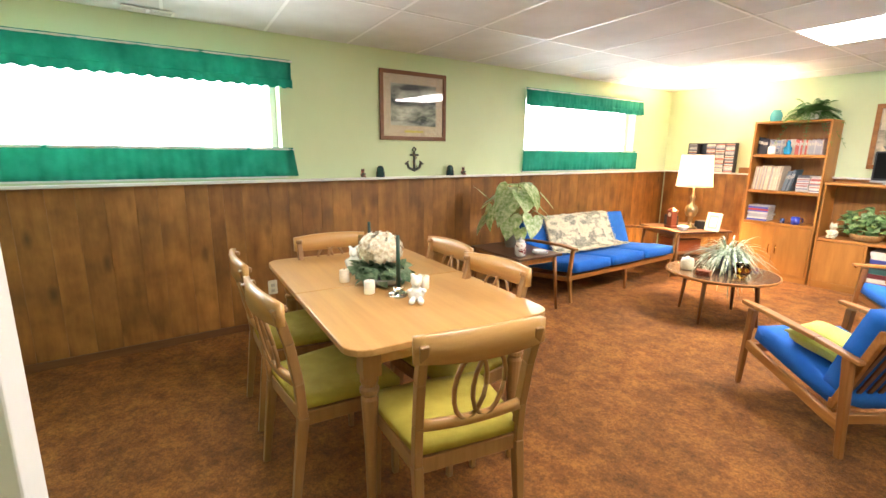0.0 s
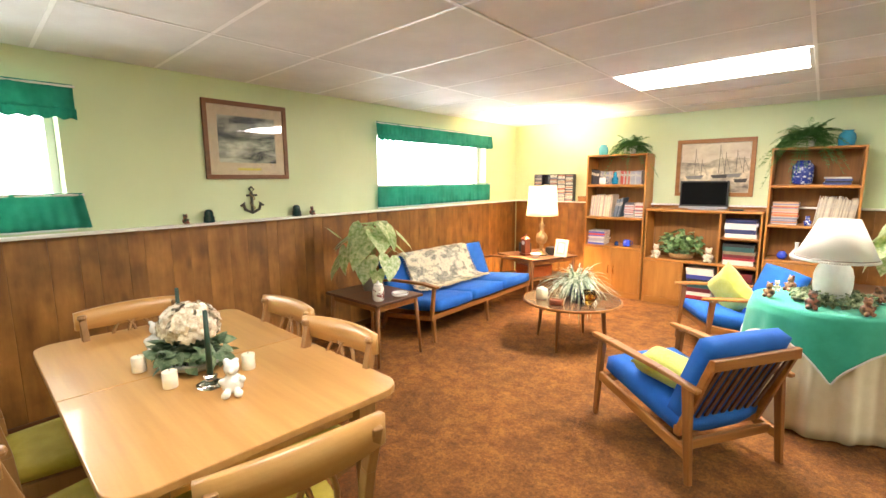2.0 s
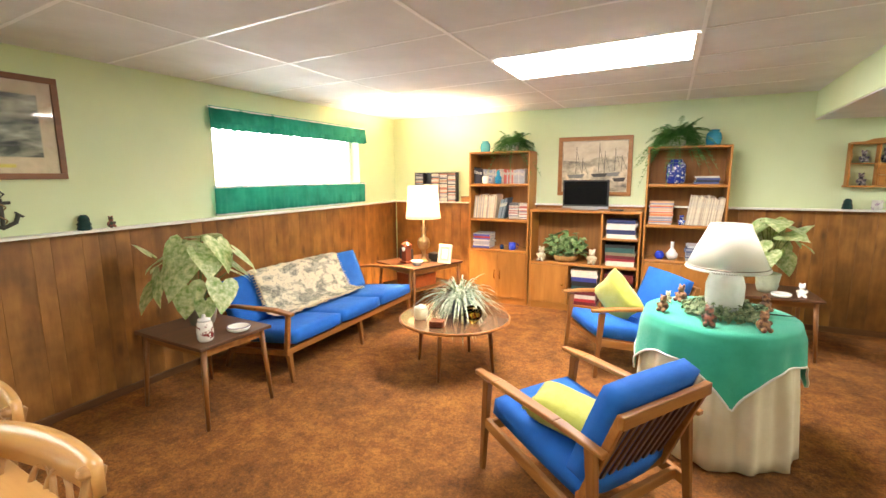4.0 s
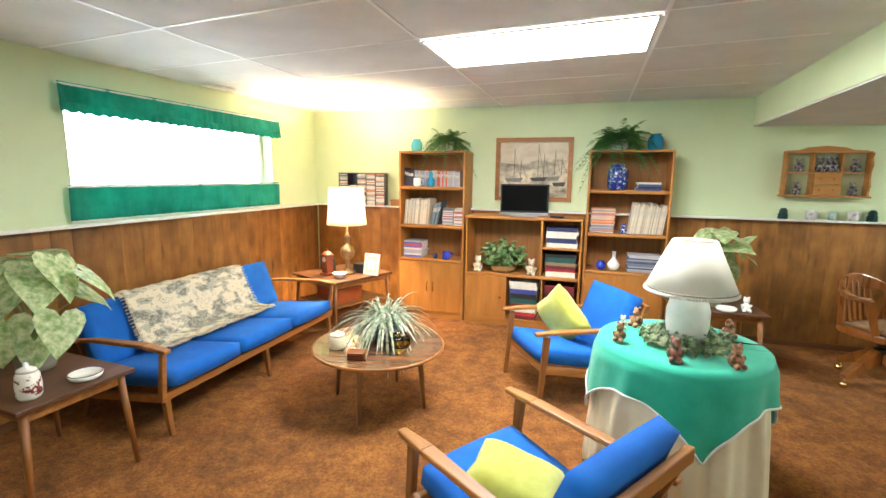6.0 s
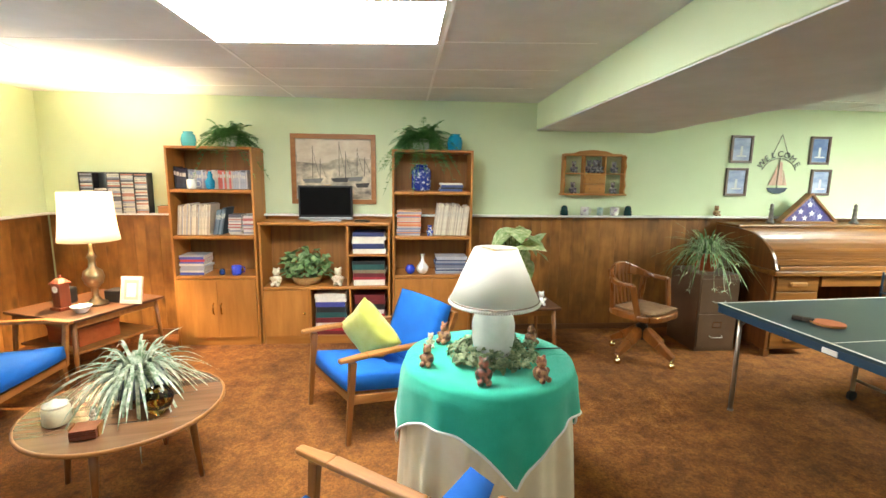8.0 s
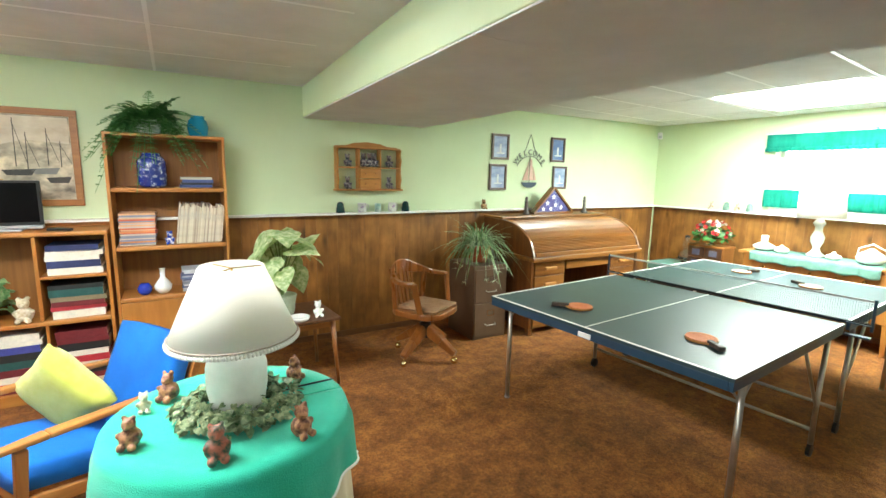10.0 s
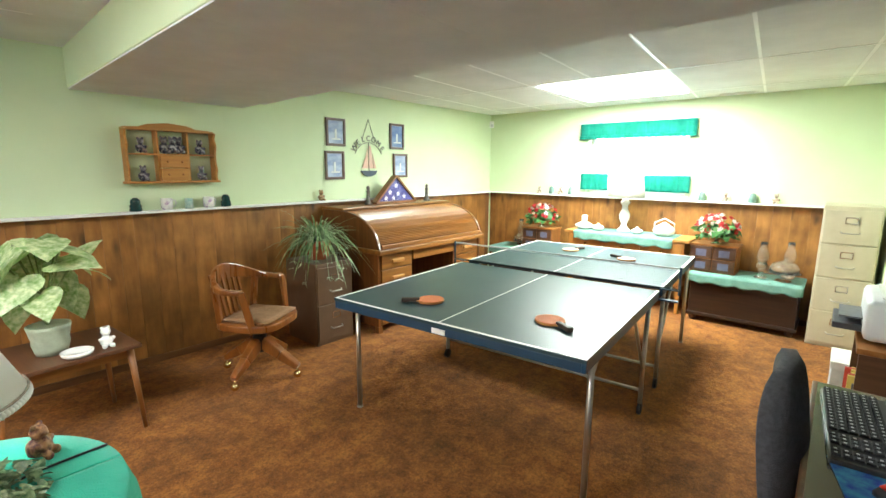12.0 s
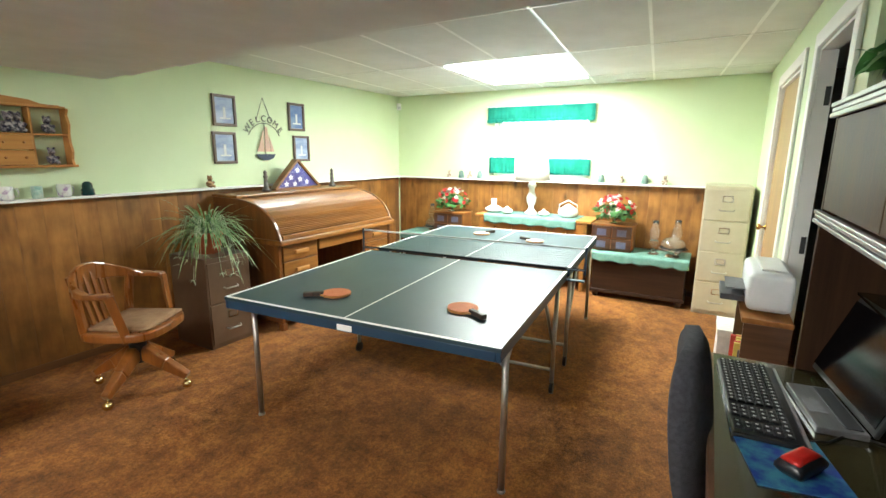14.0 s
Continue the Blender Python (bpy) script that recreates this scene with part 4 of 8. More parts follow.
def bookcase_low():
    W, D, H = 1.175, 0.33, 1.145
    c = thing("media_unit", pose(3.14, 6.55, 0), "low oak-veneer shelf unit between the tall bookcases", "bookcase", "wall of bookcases")
    for x in (0.0, W - 0.02):
        part("side_panel", box(nb(), x, x + 0.02, 0, D, 0, H - 0.0305), OAKCASE, c, bevel=0.003)
    part("top", box(nb(), -0.004, W + 0.004, -0.012, D, H - 0.03, H), OAKCASE_X, c, bevel=0.01)
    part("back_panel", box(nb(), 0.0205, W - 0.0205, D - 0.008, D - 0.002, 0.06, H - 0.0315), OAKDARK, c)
    part("back_rail", box(nb(), 0.0, W, D - 0.02, D - 0.003, H + 0.001, H + 0.05), OAKCASE_X, c, bevel=0.003)
    part("divider", box(nb(), 0.775, 0.795, 0.004, D - 0.0095, 0.555, H - 0.0315), OAKCASE, c, bevel=0.003)
    part("divider", box(nb(), 0.425, 0.445, 0.004, D - 0.0095, 0.0765, 0.5195), OAKCASE, c, bevel=0.003)
    part("divider", box(nb(), 0.795, 0.812, 0.006, D - 0.0095, 0.0765, 0.5195), OAKCASE, c, bevel=0.003)
    part("shelf", box(nb(), 0.0208, W - 0.0208, -0.002, D - 0.0095, 0.52, 0.552), OAKCASE_X, c, bevel=0.009)
    part("shelf", box(nb(), 0.7958, W - 0.0208, 0.004, D - 0.0095, 0.83, 0.85), OAKCASE_X, c, bevel=0.004)
    part("bottom", box(nb(), 0.021, W - 0.021, 0.004, D - 0.01, 0.0555, 0.075), OAKCASE_X, c)
    part("plinth", box(nb(), 0.021, W - 0.021, 0.012, 0.03, 0, 0.055), OAKCASE_X, c)
    d = part("door", box(nb(), 0.022, 0.424, -0.004, 0.012, 0.077, 0.517), OAKCASE, c, bevel=0.003)
    k = nb()
    lathe(k, [(0.006, 0), (0.012, 0.008), (0.012, 0.014), (0.004, 0.018)], 12)
    kb = part("knob", k, BRASS, d, "brass knob", smooth=True)
    kb.matrix_basis = pose(0.385, -0.004, 0.30, 90, 0, 0)
    return c


bookcase_low()


# ---- table tennis and office side ----
def tennis_table():
    t = thing("tennis_table", pose(7.957, 4.508, 0, 0, 0, 4.5), "dark green folding table-tennis table with white lines on tube legs", "table")
    L, W, H, GAP = 1.37, 0.7625, 0.76, 0.10
    for s in (-1, 1):
        tp = nb()
        box(tp, *((0.002, L) if s > 0 else (-L, -0.002)), -W, W, H - 0.018, H)
        far = pose(GAP if s > 0 else 0, 0, 0)
        part("table_half", tp, PPGREEN, t, bevel=0.003).matrix_basis = far
        ap = nb()
        a, b = (0.006, L - 0.004) if s > 0 else (-L + 0.004, -0.006)
        for y in (-1, 1):
            box(ap, a, b, y * (W - 0.014) - 0.01, y * (W - 0.014) + 0.01, H - 0.062, H - 0.0185)
        box(ap, s * (L - 0.014) - 0.01, s * (L - 0.014) + 0.01, -W + 0.025, W - 0.025, H - 0.062, H - 0.0185)
        part("apron", ap, PPBLUE, t, "dark blue steel edge", bevel=0.003).matrix_basis = far
        ln = nb()
        box(ln, a, b, -0.004, 0.004, H + 0.0002, H + 0.0012)
        for y in (-1, 1):
            box(ln, a, b, y * (W - 0.011) - 0.009, y * (W - 0.011) + 0.009, H + 0.0002, H + 0.0012)
        box(ln, s * (L - 0.011) - 0.009, s * (L - 0.011) + 0.009, -W + 0.0205, W - 0.0205, H + 0.0002, H + 0.0012)
        part("line", ln, WHITE, t, "white painted court lines").matrix_basis = far
        for y in (-1, 1):
            lg = nb()
            x = s * (L - 0.16)
            tube(lg, [(x, y * (W - 0.03), 0.012), (x, y * (W - 0.03), H - 0.02)], 0.0145, 10)
            tube(lg, [(x, y * (W - 0.03), 0.60), (x - s * 0.14, y * (W - 0.03), H - 0.03)], 0.006, 8)
            tube(lg, [(x, y * (W - 0.03), 0.60), (x, y * (W - 0.15), H - 0.03)], 0.006, 8)
            leg = part("leg", lg, STEEL, t, smooth=True)
            leg.matrix_basis = far
            part("foot", lathe(nb(), [(0.019, 0.0), (0.019, 0.008), (0.015, 0.013)], 10, (x, y * (W - 0.03), 0)), STEEL, leg, "steel glide foot")
            # wheeled inner frame
            ix = s * 0.22
            lg = nb()
            tube(lg, [(ix, y * (W - 0.02), 0.075), (ix, y * (W - 0.02), 0.30), (ix + 0.03, y * (W - 0.02), H - 0.02)], 0.014, 10)
            tube(lg, [(ix, y * (W - 0.02), 0.30), (s * 0.55, y * (W - 0.02), H - 0.03)], 0.009, 8)
            leg = part("inner_leg", lg, STEEL, t, smooth=True)
            wl = nb()
            lathe(wl, [(0.02, -0.012), (0.036, -0.01), (0.036, 0.01), (0.02, 0.012)], 16)
            bmesh.ops.rotate(wl, verts=wl.verts, matrix=Matrix.Rotation(radians(90), 3, "X"))
            bmesh.ops.translate(wl, verts=wl.verts, vec=(ix, y * (W - 0.02), 0.036))
            part("caster", wl, BLACK, leg, "black caster wheel", smooth=False)
        br = nb()
        tube(br, [(s * 0.22, -W + 0.02, 0.16), (s * 0.22, W - 0.02, 0.16)], 0.011, 8)
        part("cross_bar", br, STEEL, t, smooth=True)
    part("maker_plate", box(nb(), -L - 0.002, -L + 0.0035, -0.05, 0.03, H - 0.055, H - 0.028), WHITE, t, "small white maker's plate")
    n = thing("table_tennis_net", pose(7.957, 4.508, 0.7615, 0, 0, 4.5) @ pose(0.05, 0, 0), "low dark net with white top band clamped across the table", "net")
    nt = nb()
    for k in range(150):
        y = -0.86 + k * 1.72 / 149
        box(nt, -0.0004, 0.0004, y - 0.0004, y + 0.0004, 0.012, 0.14)
    for k in range(9):
        box(nt, -0.0004, 0.0004, -0.86, 0.86, 0.016 + k * 0.014, 0.0168 + k * 0.014)
    box(nt, -0.002, 0.002, -0.86, 0.86, 0.0, 0.012)
    part("mesh", nt, flat(0.008, 0.012, 0.014, 0.95), n)
    part("band", box(nb(), -0.003, 0.003, -0.86, 0.86, 0.138, 0.15), flat(0.45, 0.46, 0.45), n, "pale tape along the top", bevel=0.001)
    for y in (-1, 1):
        ps = nb()
        tube(ps, [(0, y * 0.865, -0.03), (0, y * 0.865, 0.155)], 0.008, 8)
        box(ps, -0.02, 0.02, y * 0.865 - (0.115 if y > 0 else 0), y * 0.865 + (0.115 if y < 0 else 0), 0.0005, 0.006)
        box(ps, -0.02, 0.02, y * 0.865 - (0.115 if y > 0 else 0), y * 0.865 + (0.115 if y < 0 else 0), -0.075, -0.066)
        part("post", ps, PPBLUE, n)


tennis_table()


def paddle(x, y, r, face, label):
    p = thing("paddle", pose(x, y, 0.7615, 0, 0, r), label, "paddle", "table-tennis paddles")
    out = [(0.075 * math.cos(a) * 1.05, 0.075 * math.sin(a)) for a in (radians(25 + k * 310 / 22) for k in range(23))]
    out = [(x - 0.0, y) for x, y in out] + [(0.085, -0.018), (0.085, 0.018)]
    part("blade", prism(nb(), out, 0.003, 0.010), PINE, p)
    part("rubber", prism(nb(), [(x * 0.97, y * 0.97) for x, y in out[:-2]], 0.0102, 0.014), face, p, "rubber face")
    part("rubber", prism(nb(), [(x * 0.97, y * 0.97) for x, y in out[:-2]], 0.0, 0.0028), face, p, "rubber face")
    h = nb()
    for a, b, w, w2 in ((0.065, 0.12, 0.026, 0.024), (0.12, 0.17, 0.024, 0.034)):
        bar(h, (a, 0, 0.0125), (b, 0, 0.0125), w, 0.024, w2, 0.024)
    part("handle", h, flat(0.045, 0.03, 0.02), p, "dark wooden handle", bevel=0.004)


RUBBER = mat("orange_rubber", (0.50, 0.13, 0.035), 0.75, color2=(0.56, 0.17, 0.05), scale=(30, 30, 30), bump=0.4, bump_scale=500)
RUBBER2 = mat("tan_rubber", (0.46, 0.30, 0.20), 0.75, color2=(0.52, 0.36, 0.25), scale=(30, 30, 30), bump=0.4, bump_scale=500)
paddle(6.86, 4.68, 135, RUBBER, "orange-faced paddle lying on the table")
paddle(6.99, 3.985, -118, RUBBER, "orange-faced paddle lying on the table")
paddle(9.01, 4.83, -20, RUBBER2, "tan-faced paddle lying beyond the net")
paddle(8.90, 4.27, 65, RUBBER2, "tan-faced paddle lying beyond the net")


def roll_top_desk():
    X0, X1, Y0, Y1 = 7.66, 9.22, 6.02, 6.86
    d = thing("roll_top_desk", pose(X0, Y0, 0), "golden oak roll-top desk with its tambour closed", "desk")
    W, D = X1 - X0, Y1 - Y0
    # side profile: y across the depth, z up
    prof = [(0.0, 0.79)] + [(0.02 + 0.50 * (1 - math.cos(radians(a))), 0.80 + 0.31 * math.sin(radians(a))) for a in range(8, 91, 9)] + [(D, 1.115), (D, 0.79)]
    for s in (0, 1):
        m = Matrix(((0, 0, 1, s * (W - 0.03)), (1, 0, 0, 0), (0, 1, 0, 0), (0, 0, 0, 1)))
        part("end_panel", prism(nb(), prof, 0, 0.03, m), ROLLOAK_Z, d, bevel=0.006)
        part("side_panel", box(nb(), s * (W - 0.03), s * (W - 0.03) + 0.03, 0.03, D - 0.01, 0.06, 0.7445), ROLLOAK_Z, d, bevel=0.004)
        for a, b in ((0.03, 0.08), (D - 0.06, D - 0.011)):
            part("foot", box(nb(), s * (W - 0.05), s * (W - 0.05) + 0.05, a, b, 0, 0.0595), ROLLOAK_Z, d)
    part("top", box(nb(), -0.01, W + 0.01, 0.50, D, 1.1155, 1.14), ROLLOAK, d, bevel=0.006)
    part("desk_top", box(nb(), -0.015, W + 0.015, -0.02, D, 0.745, 0.7885), ROLLOAK, d, bevel=0.008)
    tam = prof[1:-2]
    for k in range(30):
        f = k / 30 * (len(tam) - 1)
        i = min(int(f), len(tam) - 2)
        f -= i
        y, z = [tam[i][c] * (1 - f) + tam[i + 1][c] * f for c in (0, 1)]
        ty, tz = tam[i + 1][0] - tam[i][0], tam[i + 1][1] - tam[i][1]
        a = math.degrees(math.atan2(tz, ty))
        part("tambour_slat", prism(nb(), [(-0.0095, -0.008), (0.0095, -0.008), (0.0068, 0.001), (0, 0.0085), (-0.0068, 0.001)], 0.032, W - 0.032,
             Matrix(((0, 0, 1, 0), (math.cos(radians(a)), -math.sin(radians(a)), 0, y + 0.012), (math.sin(radians(a)), math.cos(radians(a)), 0, z - 0.006), (0, 0, 0, 1)))), ROLLOAK, d)
    part("lift_rail", box(nb(), 0.031, W - 0.031, 0.0, 0.028, 0.79, 0.83), ROLLOAK, d, bevel=0.005)
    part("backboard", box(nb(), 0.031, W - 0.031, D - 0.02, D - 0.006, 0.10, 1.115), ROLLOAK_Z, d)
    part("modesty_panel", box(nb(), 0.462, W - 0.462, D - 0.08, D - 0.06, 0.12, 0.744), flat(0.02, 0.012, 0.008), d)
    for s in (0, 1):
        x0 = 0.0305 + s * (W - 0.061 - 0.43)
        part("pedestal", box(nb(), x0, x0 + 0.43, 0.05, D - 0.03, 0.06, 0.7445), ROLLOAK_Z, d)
        for k, (za, zb) in enumerate(((0.60, 0.735), (0.43, 0.59), (0.26, 0.42), (0.075, 0.25))):
            dr = part("drawer", box(nb(), x0 + 0.02, x0 + 0.41, 0.03, 0.0495, za, zb), ROLLOAK, d, bevel=0.005)
            part("pull", box(nb(), x0 + 0.14, x0 + 0.29, 0.005, 0.0295, (za + zb) / 2 - 0.017, (za + zb) / 2 + 0.017), PINE, dr, "carved pale wooden pull", bevel=0.008)
    part("drawer", box(nb(), 0.47, W - 0.47, 0.035, 0.06, 0.64, 0.735), ROLLOAK, d, bevel=0.005)
    return d


roll_top_desk()


def file_cabinet(name, m, w, dep, h, n, mtl, label):
    """Drawers face -y."""
    c = thing(name, m, label, "cabinet")
    part("body", box(nb(), 0, w, 0.012, dep, 0.0, h), mtl, c, bevel=0.006)
    dh = (h - 0.06) / n
    for k in range(n):
        z = 0.03 + k * dh
        d = part("drawer", box(nb(), 0.012, w - 0.012, 0, 0.0115, z + 0.006, z + dh - 0.006), mtl, c, bevel=0.004)
        lb = nb()
        for a, b, c0, c1 in ((-0.042, 0.042, 0.0, 0.006), (-0.042, 0.042, 0.05, 0.056), (-0.042, -0.036, 0.0065, 0.0495), (0.036, 0.042, 0.0065, 0.0495)):
            box(lb, w / 2 + a, w / 2 + b, -0.006, -0.0005, z + dh * 0.6 + c0, z + dh * 0.6 + c1)
        part("label_holder", lb, CHROME, d, "chrome card holder")
        part("label_card", box(nb(), w / 2 - 0.035, w / 2 + 0.035, -0.0025, -0.0008, z + dh * 0.6 + 0.007, z + dh * 0.6 + 0.049), mtl, d)
        hd = nb()
        y = z + dh * 0.36
        tube(hd, [(w / 2 - 0.06, -0.0005, y), (w / 2 - 0.05, -0.025, y - 0.008), (w / 2 + 0.05, -0.025, y - 0.008), (w / 2 + 0.06, -0.0005, y)], 0.006, 7)
        part("handle", hd, STEEL, d, "steel bow handle", smooth=True)
    return c


file_cabinet("file_cabinet", pose(7.10, 6.19, 0), 0.385, 0.46, 0.72, 2, TANMETAL, "brown steel two-drawer filing cabinet by the roll-top desk")
file_cabinet("file_cabinet", pose(10.04, 3.035, 0, 0, 0, -90), 0.385, 0.55, 1.235, 4, BEIGEMETAL, "tall beige steel four-drawer filing cabinet in the corner")


def swivel_chair():
    c = thing("swivel_chair", pose(6.53, 6.09, 0, 0, 0, -150), "oak bankers swivel chair with slatted back on a caster base", "chair")
    for k in range(4):
        a = radians(86.5 + 90 * k)
        ca, sa = math.cos(a), math.sin(a)
        lg = nb()
        bar(lg, (0.03 * ca, 0.03 * sa, 0.25), (0.17 * ca, 0.17 * sa, 0.165), 0.065, 0.10, 0.058, 0.075)
        bar(lg, (0.17 * ca, 0.17 * sa, 0.165), (0.31 * ca, 0.31 * sa, 0.085), 0.058, 0.075, 0.048, 0.045)
        leg = part("base_leg", lg, CHAIROAK, c, bevel=0.008)
        cs = nb()
        lathe(cs, [(0.010, -0.026), (0.022, -0.018), (0.028, 0), (0.022, 0.018), (0.010, 0.026)], 14)
        bmesh.ops.rotate(cs, verts=cs.verts, matrix=Matrix.Rotation(radians(90), 3, "X"))
        bmesh.ops.translate(cs, verts=cs.verts, vec=(0.30 * ca, 0.30 * sa, 0.028))
        tube(cs, [(0.295 * ca, 0.295 * sa, 0.03), (0.295 * ca, 0.295 * sa, 0.075)], 0.008, 6)
        part("caster", cs, mat("polished_brass", (0.80, 0.62, 0.30), 0.18, 1.0), leg, "brass ball caster", smooth=True)
    po = nb()
    lathe(po, [(0.05, 0.18), (0.05, 0.30), (0.03, 0.31), (0.025, 0.38), (0.09, 0.385), (0.09, 0.3945)], 16)
    part("post", po, BLACK, c, "black swivel mechanism")
    st = nb()
    out = [(0.25 * math.copysign(abs(math.cos(a)) ** 0.6, math.cos(a)), 0.24 * math.copysign(abs(math.sin(a)) ** 0.6, math.sin(a))) for a in (k * math.tau / 28 for k in range(28))]
    prism(st, out, 0.395, 0.45)
    part("seat", st, CHAIROAK, c, bevel=0.012)
    part("seat_pad", cushion(nb(), 0.40, 0.38, 0.03, 0.5, 8, Matrix.Translation((0, 0.02, 0.462))), mat("tan_pad", (0.24, 0.13, 0.06), 0.9, color2=(0.31, 0.18, 0.09), scale=(20, 20, 20), bump=0.4, bump_scale=200), c, "tan seat pad", smooth=True)

    # bent arm and top rail in one sweep
    rail = []
    for k in range(17):
        a = radians(-20 + 220 * k / 16)
        f = math.sin(a)
        rail.append(Vector((0.275 * math.cos(a), -0.05 - 0.22 * f if f > 0 else -0.05 - 0.30 * f, 0.69 + 0.075 * max(0, f) ** 2)))
    rb = nb()
    rings = []
    for k, p in enumerate(rail):
        f = max(0, math.sin(radians(-20 + 220 * k / 16)))
        d = (rail[min(k + 1, 16)] - rail[max(k - 1, 0)]).normalized()
        side = d.cross(Vector((0, 0, 1))).normalized()
        hw, hh = (0.055 - 0.03 * f) / 2, (0.032 + 0.090 * f ** 2) / 2
        rings.append([rb.verts.new(p + side * hw * i + Vector((0, 0, hh * j))) for i, j in ((-1, -1), (1, -1), (1, 1), (-1, 1))])
    for a, b in zip(rings, rings[1:]):
        for k in range(4):
            rb.faces.new((a[k], a[(k + 1) % 4], b[(k + 1) % 4], b[k]))
    rb.faces.new(rings[0][::-1])
    rb.faces.new(rings[-1])
    part("back_rail", rb, CHAIROAK, c, bevel=0.008)
    for x in (-0.15, -0.09, -0.03, 0.03, 0.09, 0.15):
        sl = nb()
        bar(sl, (x * 0.85, -0.20, 0.448), (x, -0.262, 0.77), 0.024, 0.012, up=(0, 1, 0))
        part("back_slat", sl, CHAIROAK, c)
    for s in (-1, 1):
        sp = nb()
        bar(sp, (s * 0.20, -0.17, 0.445), (s * 0.24, -0.16, 0.72), 0.035, 0.045)
        part("back_post", sp, CHAIROAK, c, bevel=0.006)
        sp = nb()
        bar(sp, (s * 0.225, 0.10, 0.40), (s * 0.265, 0.05, 0.69), 0.03, 0.05)
        part("arm_post", sp, CHAIROAK, c, bevel=0.006)
    return c


swivel_chair()


def lamp(name, m, label, base_prof, base_mat, shade_prof, shade_mat, lit=False, trim=None):
    t = thing(name, m, label, "lamp")
    part("base", lathe(nb(), base_prof, 28), base_mat, t, smooth=True)
    sh = part("shade", lathe(nb(), shade_prof, 40, close=False), shade_mat, t, smooth=True, solid=0.002)
    r, z = shade_prof[-1]
    rb = nb()
    tube(rb, [(0, 0, base_prof[-1][1] - 0.005), (0, 0, z - 0.01)], 0.004, 6)
    for k in range(3):
        a = k * math.tau / 3
        tube(rb, [(0, 0, z - 0.01), (r * 0.99 * math.cos(a), r * 0.99 * math.sin(a), z - 0.008)], 0.002, 5)
    part("harp", rb, BRASS, t)
    part("bulb", lathe(nb(), [(0.012, 0), (0.016, 0.03), (0.03, 0.07), (0.027, 0.10), (0.008, 0.115)], 14, (0, 0, base_prof[-1][1])), glow("bulb_glow", (1.0, 0.72, 0.38), 30.0) if lit else PORCELAIN, t, smooth=True)
    if trim:
        r0, z0 = shade_prof[0]
        tr = nb()
        for k in range(110):
            a = k * math.tau / 110
            lathe(tr, [(0.003, -0.013), (0.007, -0.009), (0.007, -0.003), (0.003, 0.002)], 6, (r0 * 1.004 * math.cos(a), r0 * 1.004 * math.sin(a), z0))
        part("fringe", tr, trim, sh, "scalloped white fringe", smooth=True)
        part("piping", tube(nb(), [(r0 * 1.004 * math.cos(k * math.tau / 48), r0 * 1.004 * math.sin(k * math.tau / 48), z0 + 0.008) for k in range(49)], 0.003, 5), flat(0.25, 0.2, 0.16), sh)
    return t


lamp("table_lamp", pose(1.98, 6.13, 0.521), "lit brass table lamp with a cream drum shade", [(0.085, 0), (0.085, 0.018), (0.05, 0.03), (0.025, 0.06), (0.022, 0.13), (0.06, 0.17), (0.075, 0.22), (0.065, 0.27), (0.028, 0.30), (0.022, 0.36), (0.035, 0.385), (0.02, 0.41), (0.012, 0.45), (0.012, 0.56)],
     mat("aged_bronze", (0.26, 0.17, 0.08), 0.3, 0.9, color2=(0.40, 0.30, 0.17), scale=(10, 10, 10)), [(0.205, 0.515), (0.192, 0.61), (0.180, 0.74), (0.174, 0.895)], SHADE_LIT, lit=True)
glowlamp = new("lamp_light", bpy.data.lights.new("lamp_light", "POINT"))
glowlamp.data.energy, glowlamp.data.color, glowlamp.data.shadow_soft_size = LAMP_WATTS, (1.0, 0.70, 0.40), 0.05
glowlamp.location = (1.98, 6.13, 0.521 + 0.715)

lamp("table_lamp", pose(4.868, 4.36, 0.7385), "white ceramic table lamp with a wide fringed cone shade", [(0.07, 0), (0.088, 0.04), (0.098, 0.10), (0.098, 0.17), (0.085, 0.22), (0.06, 0.25), (0.05, 0.27), (0.02, 0.285), (0.012, 0.33)],
     SPARKLE, [(0.203, 0.275), (0.156, 0.385), (0.098, 0.515)], SHADE_WHITE, trim=WHITE)


# ---- plants ----
def leaf_blade(bm, p, d, length, width, droop, n=5, up=Vector((0, 0, 1))):
    """A strap leaf from p along d, arching over by droop."""
    d = d.normalized()
    s = d.cross(up).normalized()
    rows = []
    for k in range(n + 1):
        f = k / n
        c = p + d * length * f - Vector((0, 0, droop * f * f))
        w = width * (0.55 + 0.9 * f) * (1 - f) ** 0.6 + 0.0006
        rows.append((bm.verts.new(c - s * w / 2), bm.verts.new(c + Vector((0, 0, -w * 0.12))), bm.verts.new(c + s * w / 2)))
    for a, b in zip(rows, rows[1:]):
        bm.faces.new((a[0], a[1], b[1], b[0]))
        bm.faces.new((a[1], a[2], b[2], b[1]))


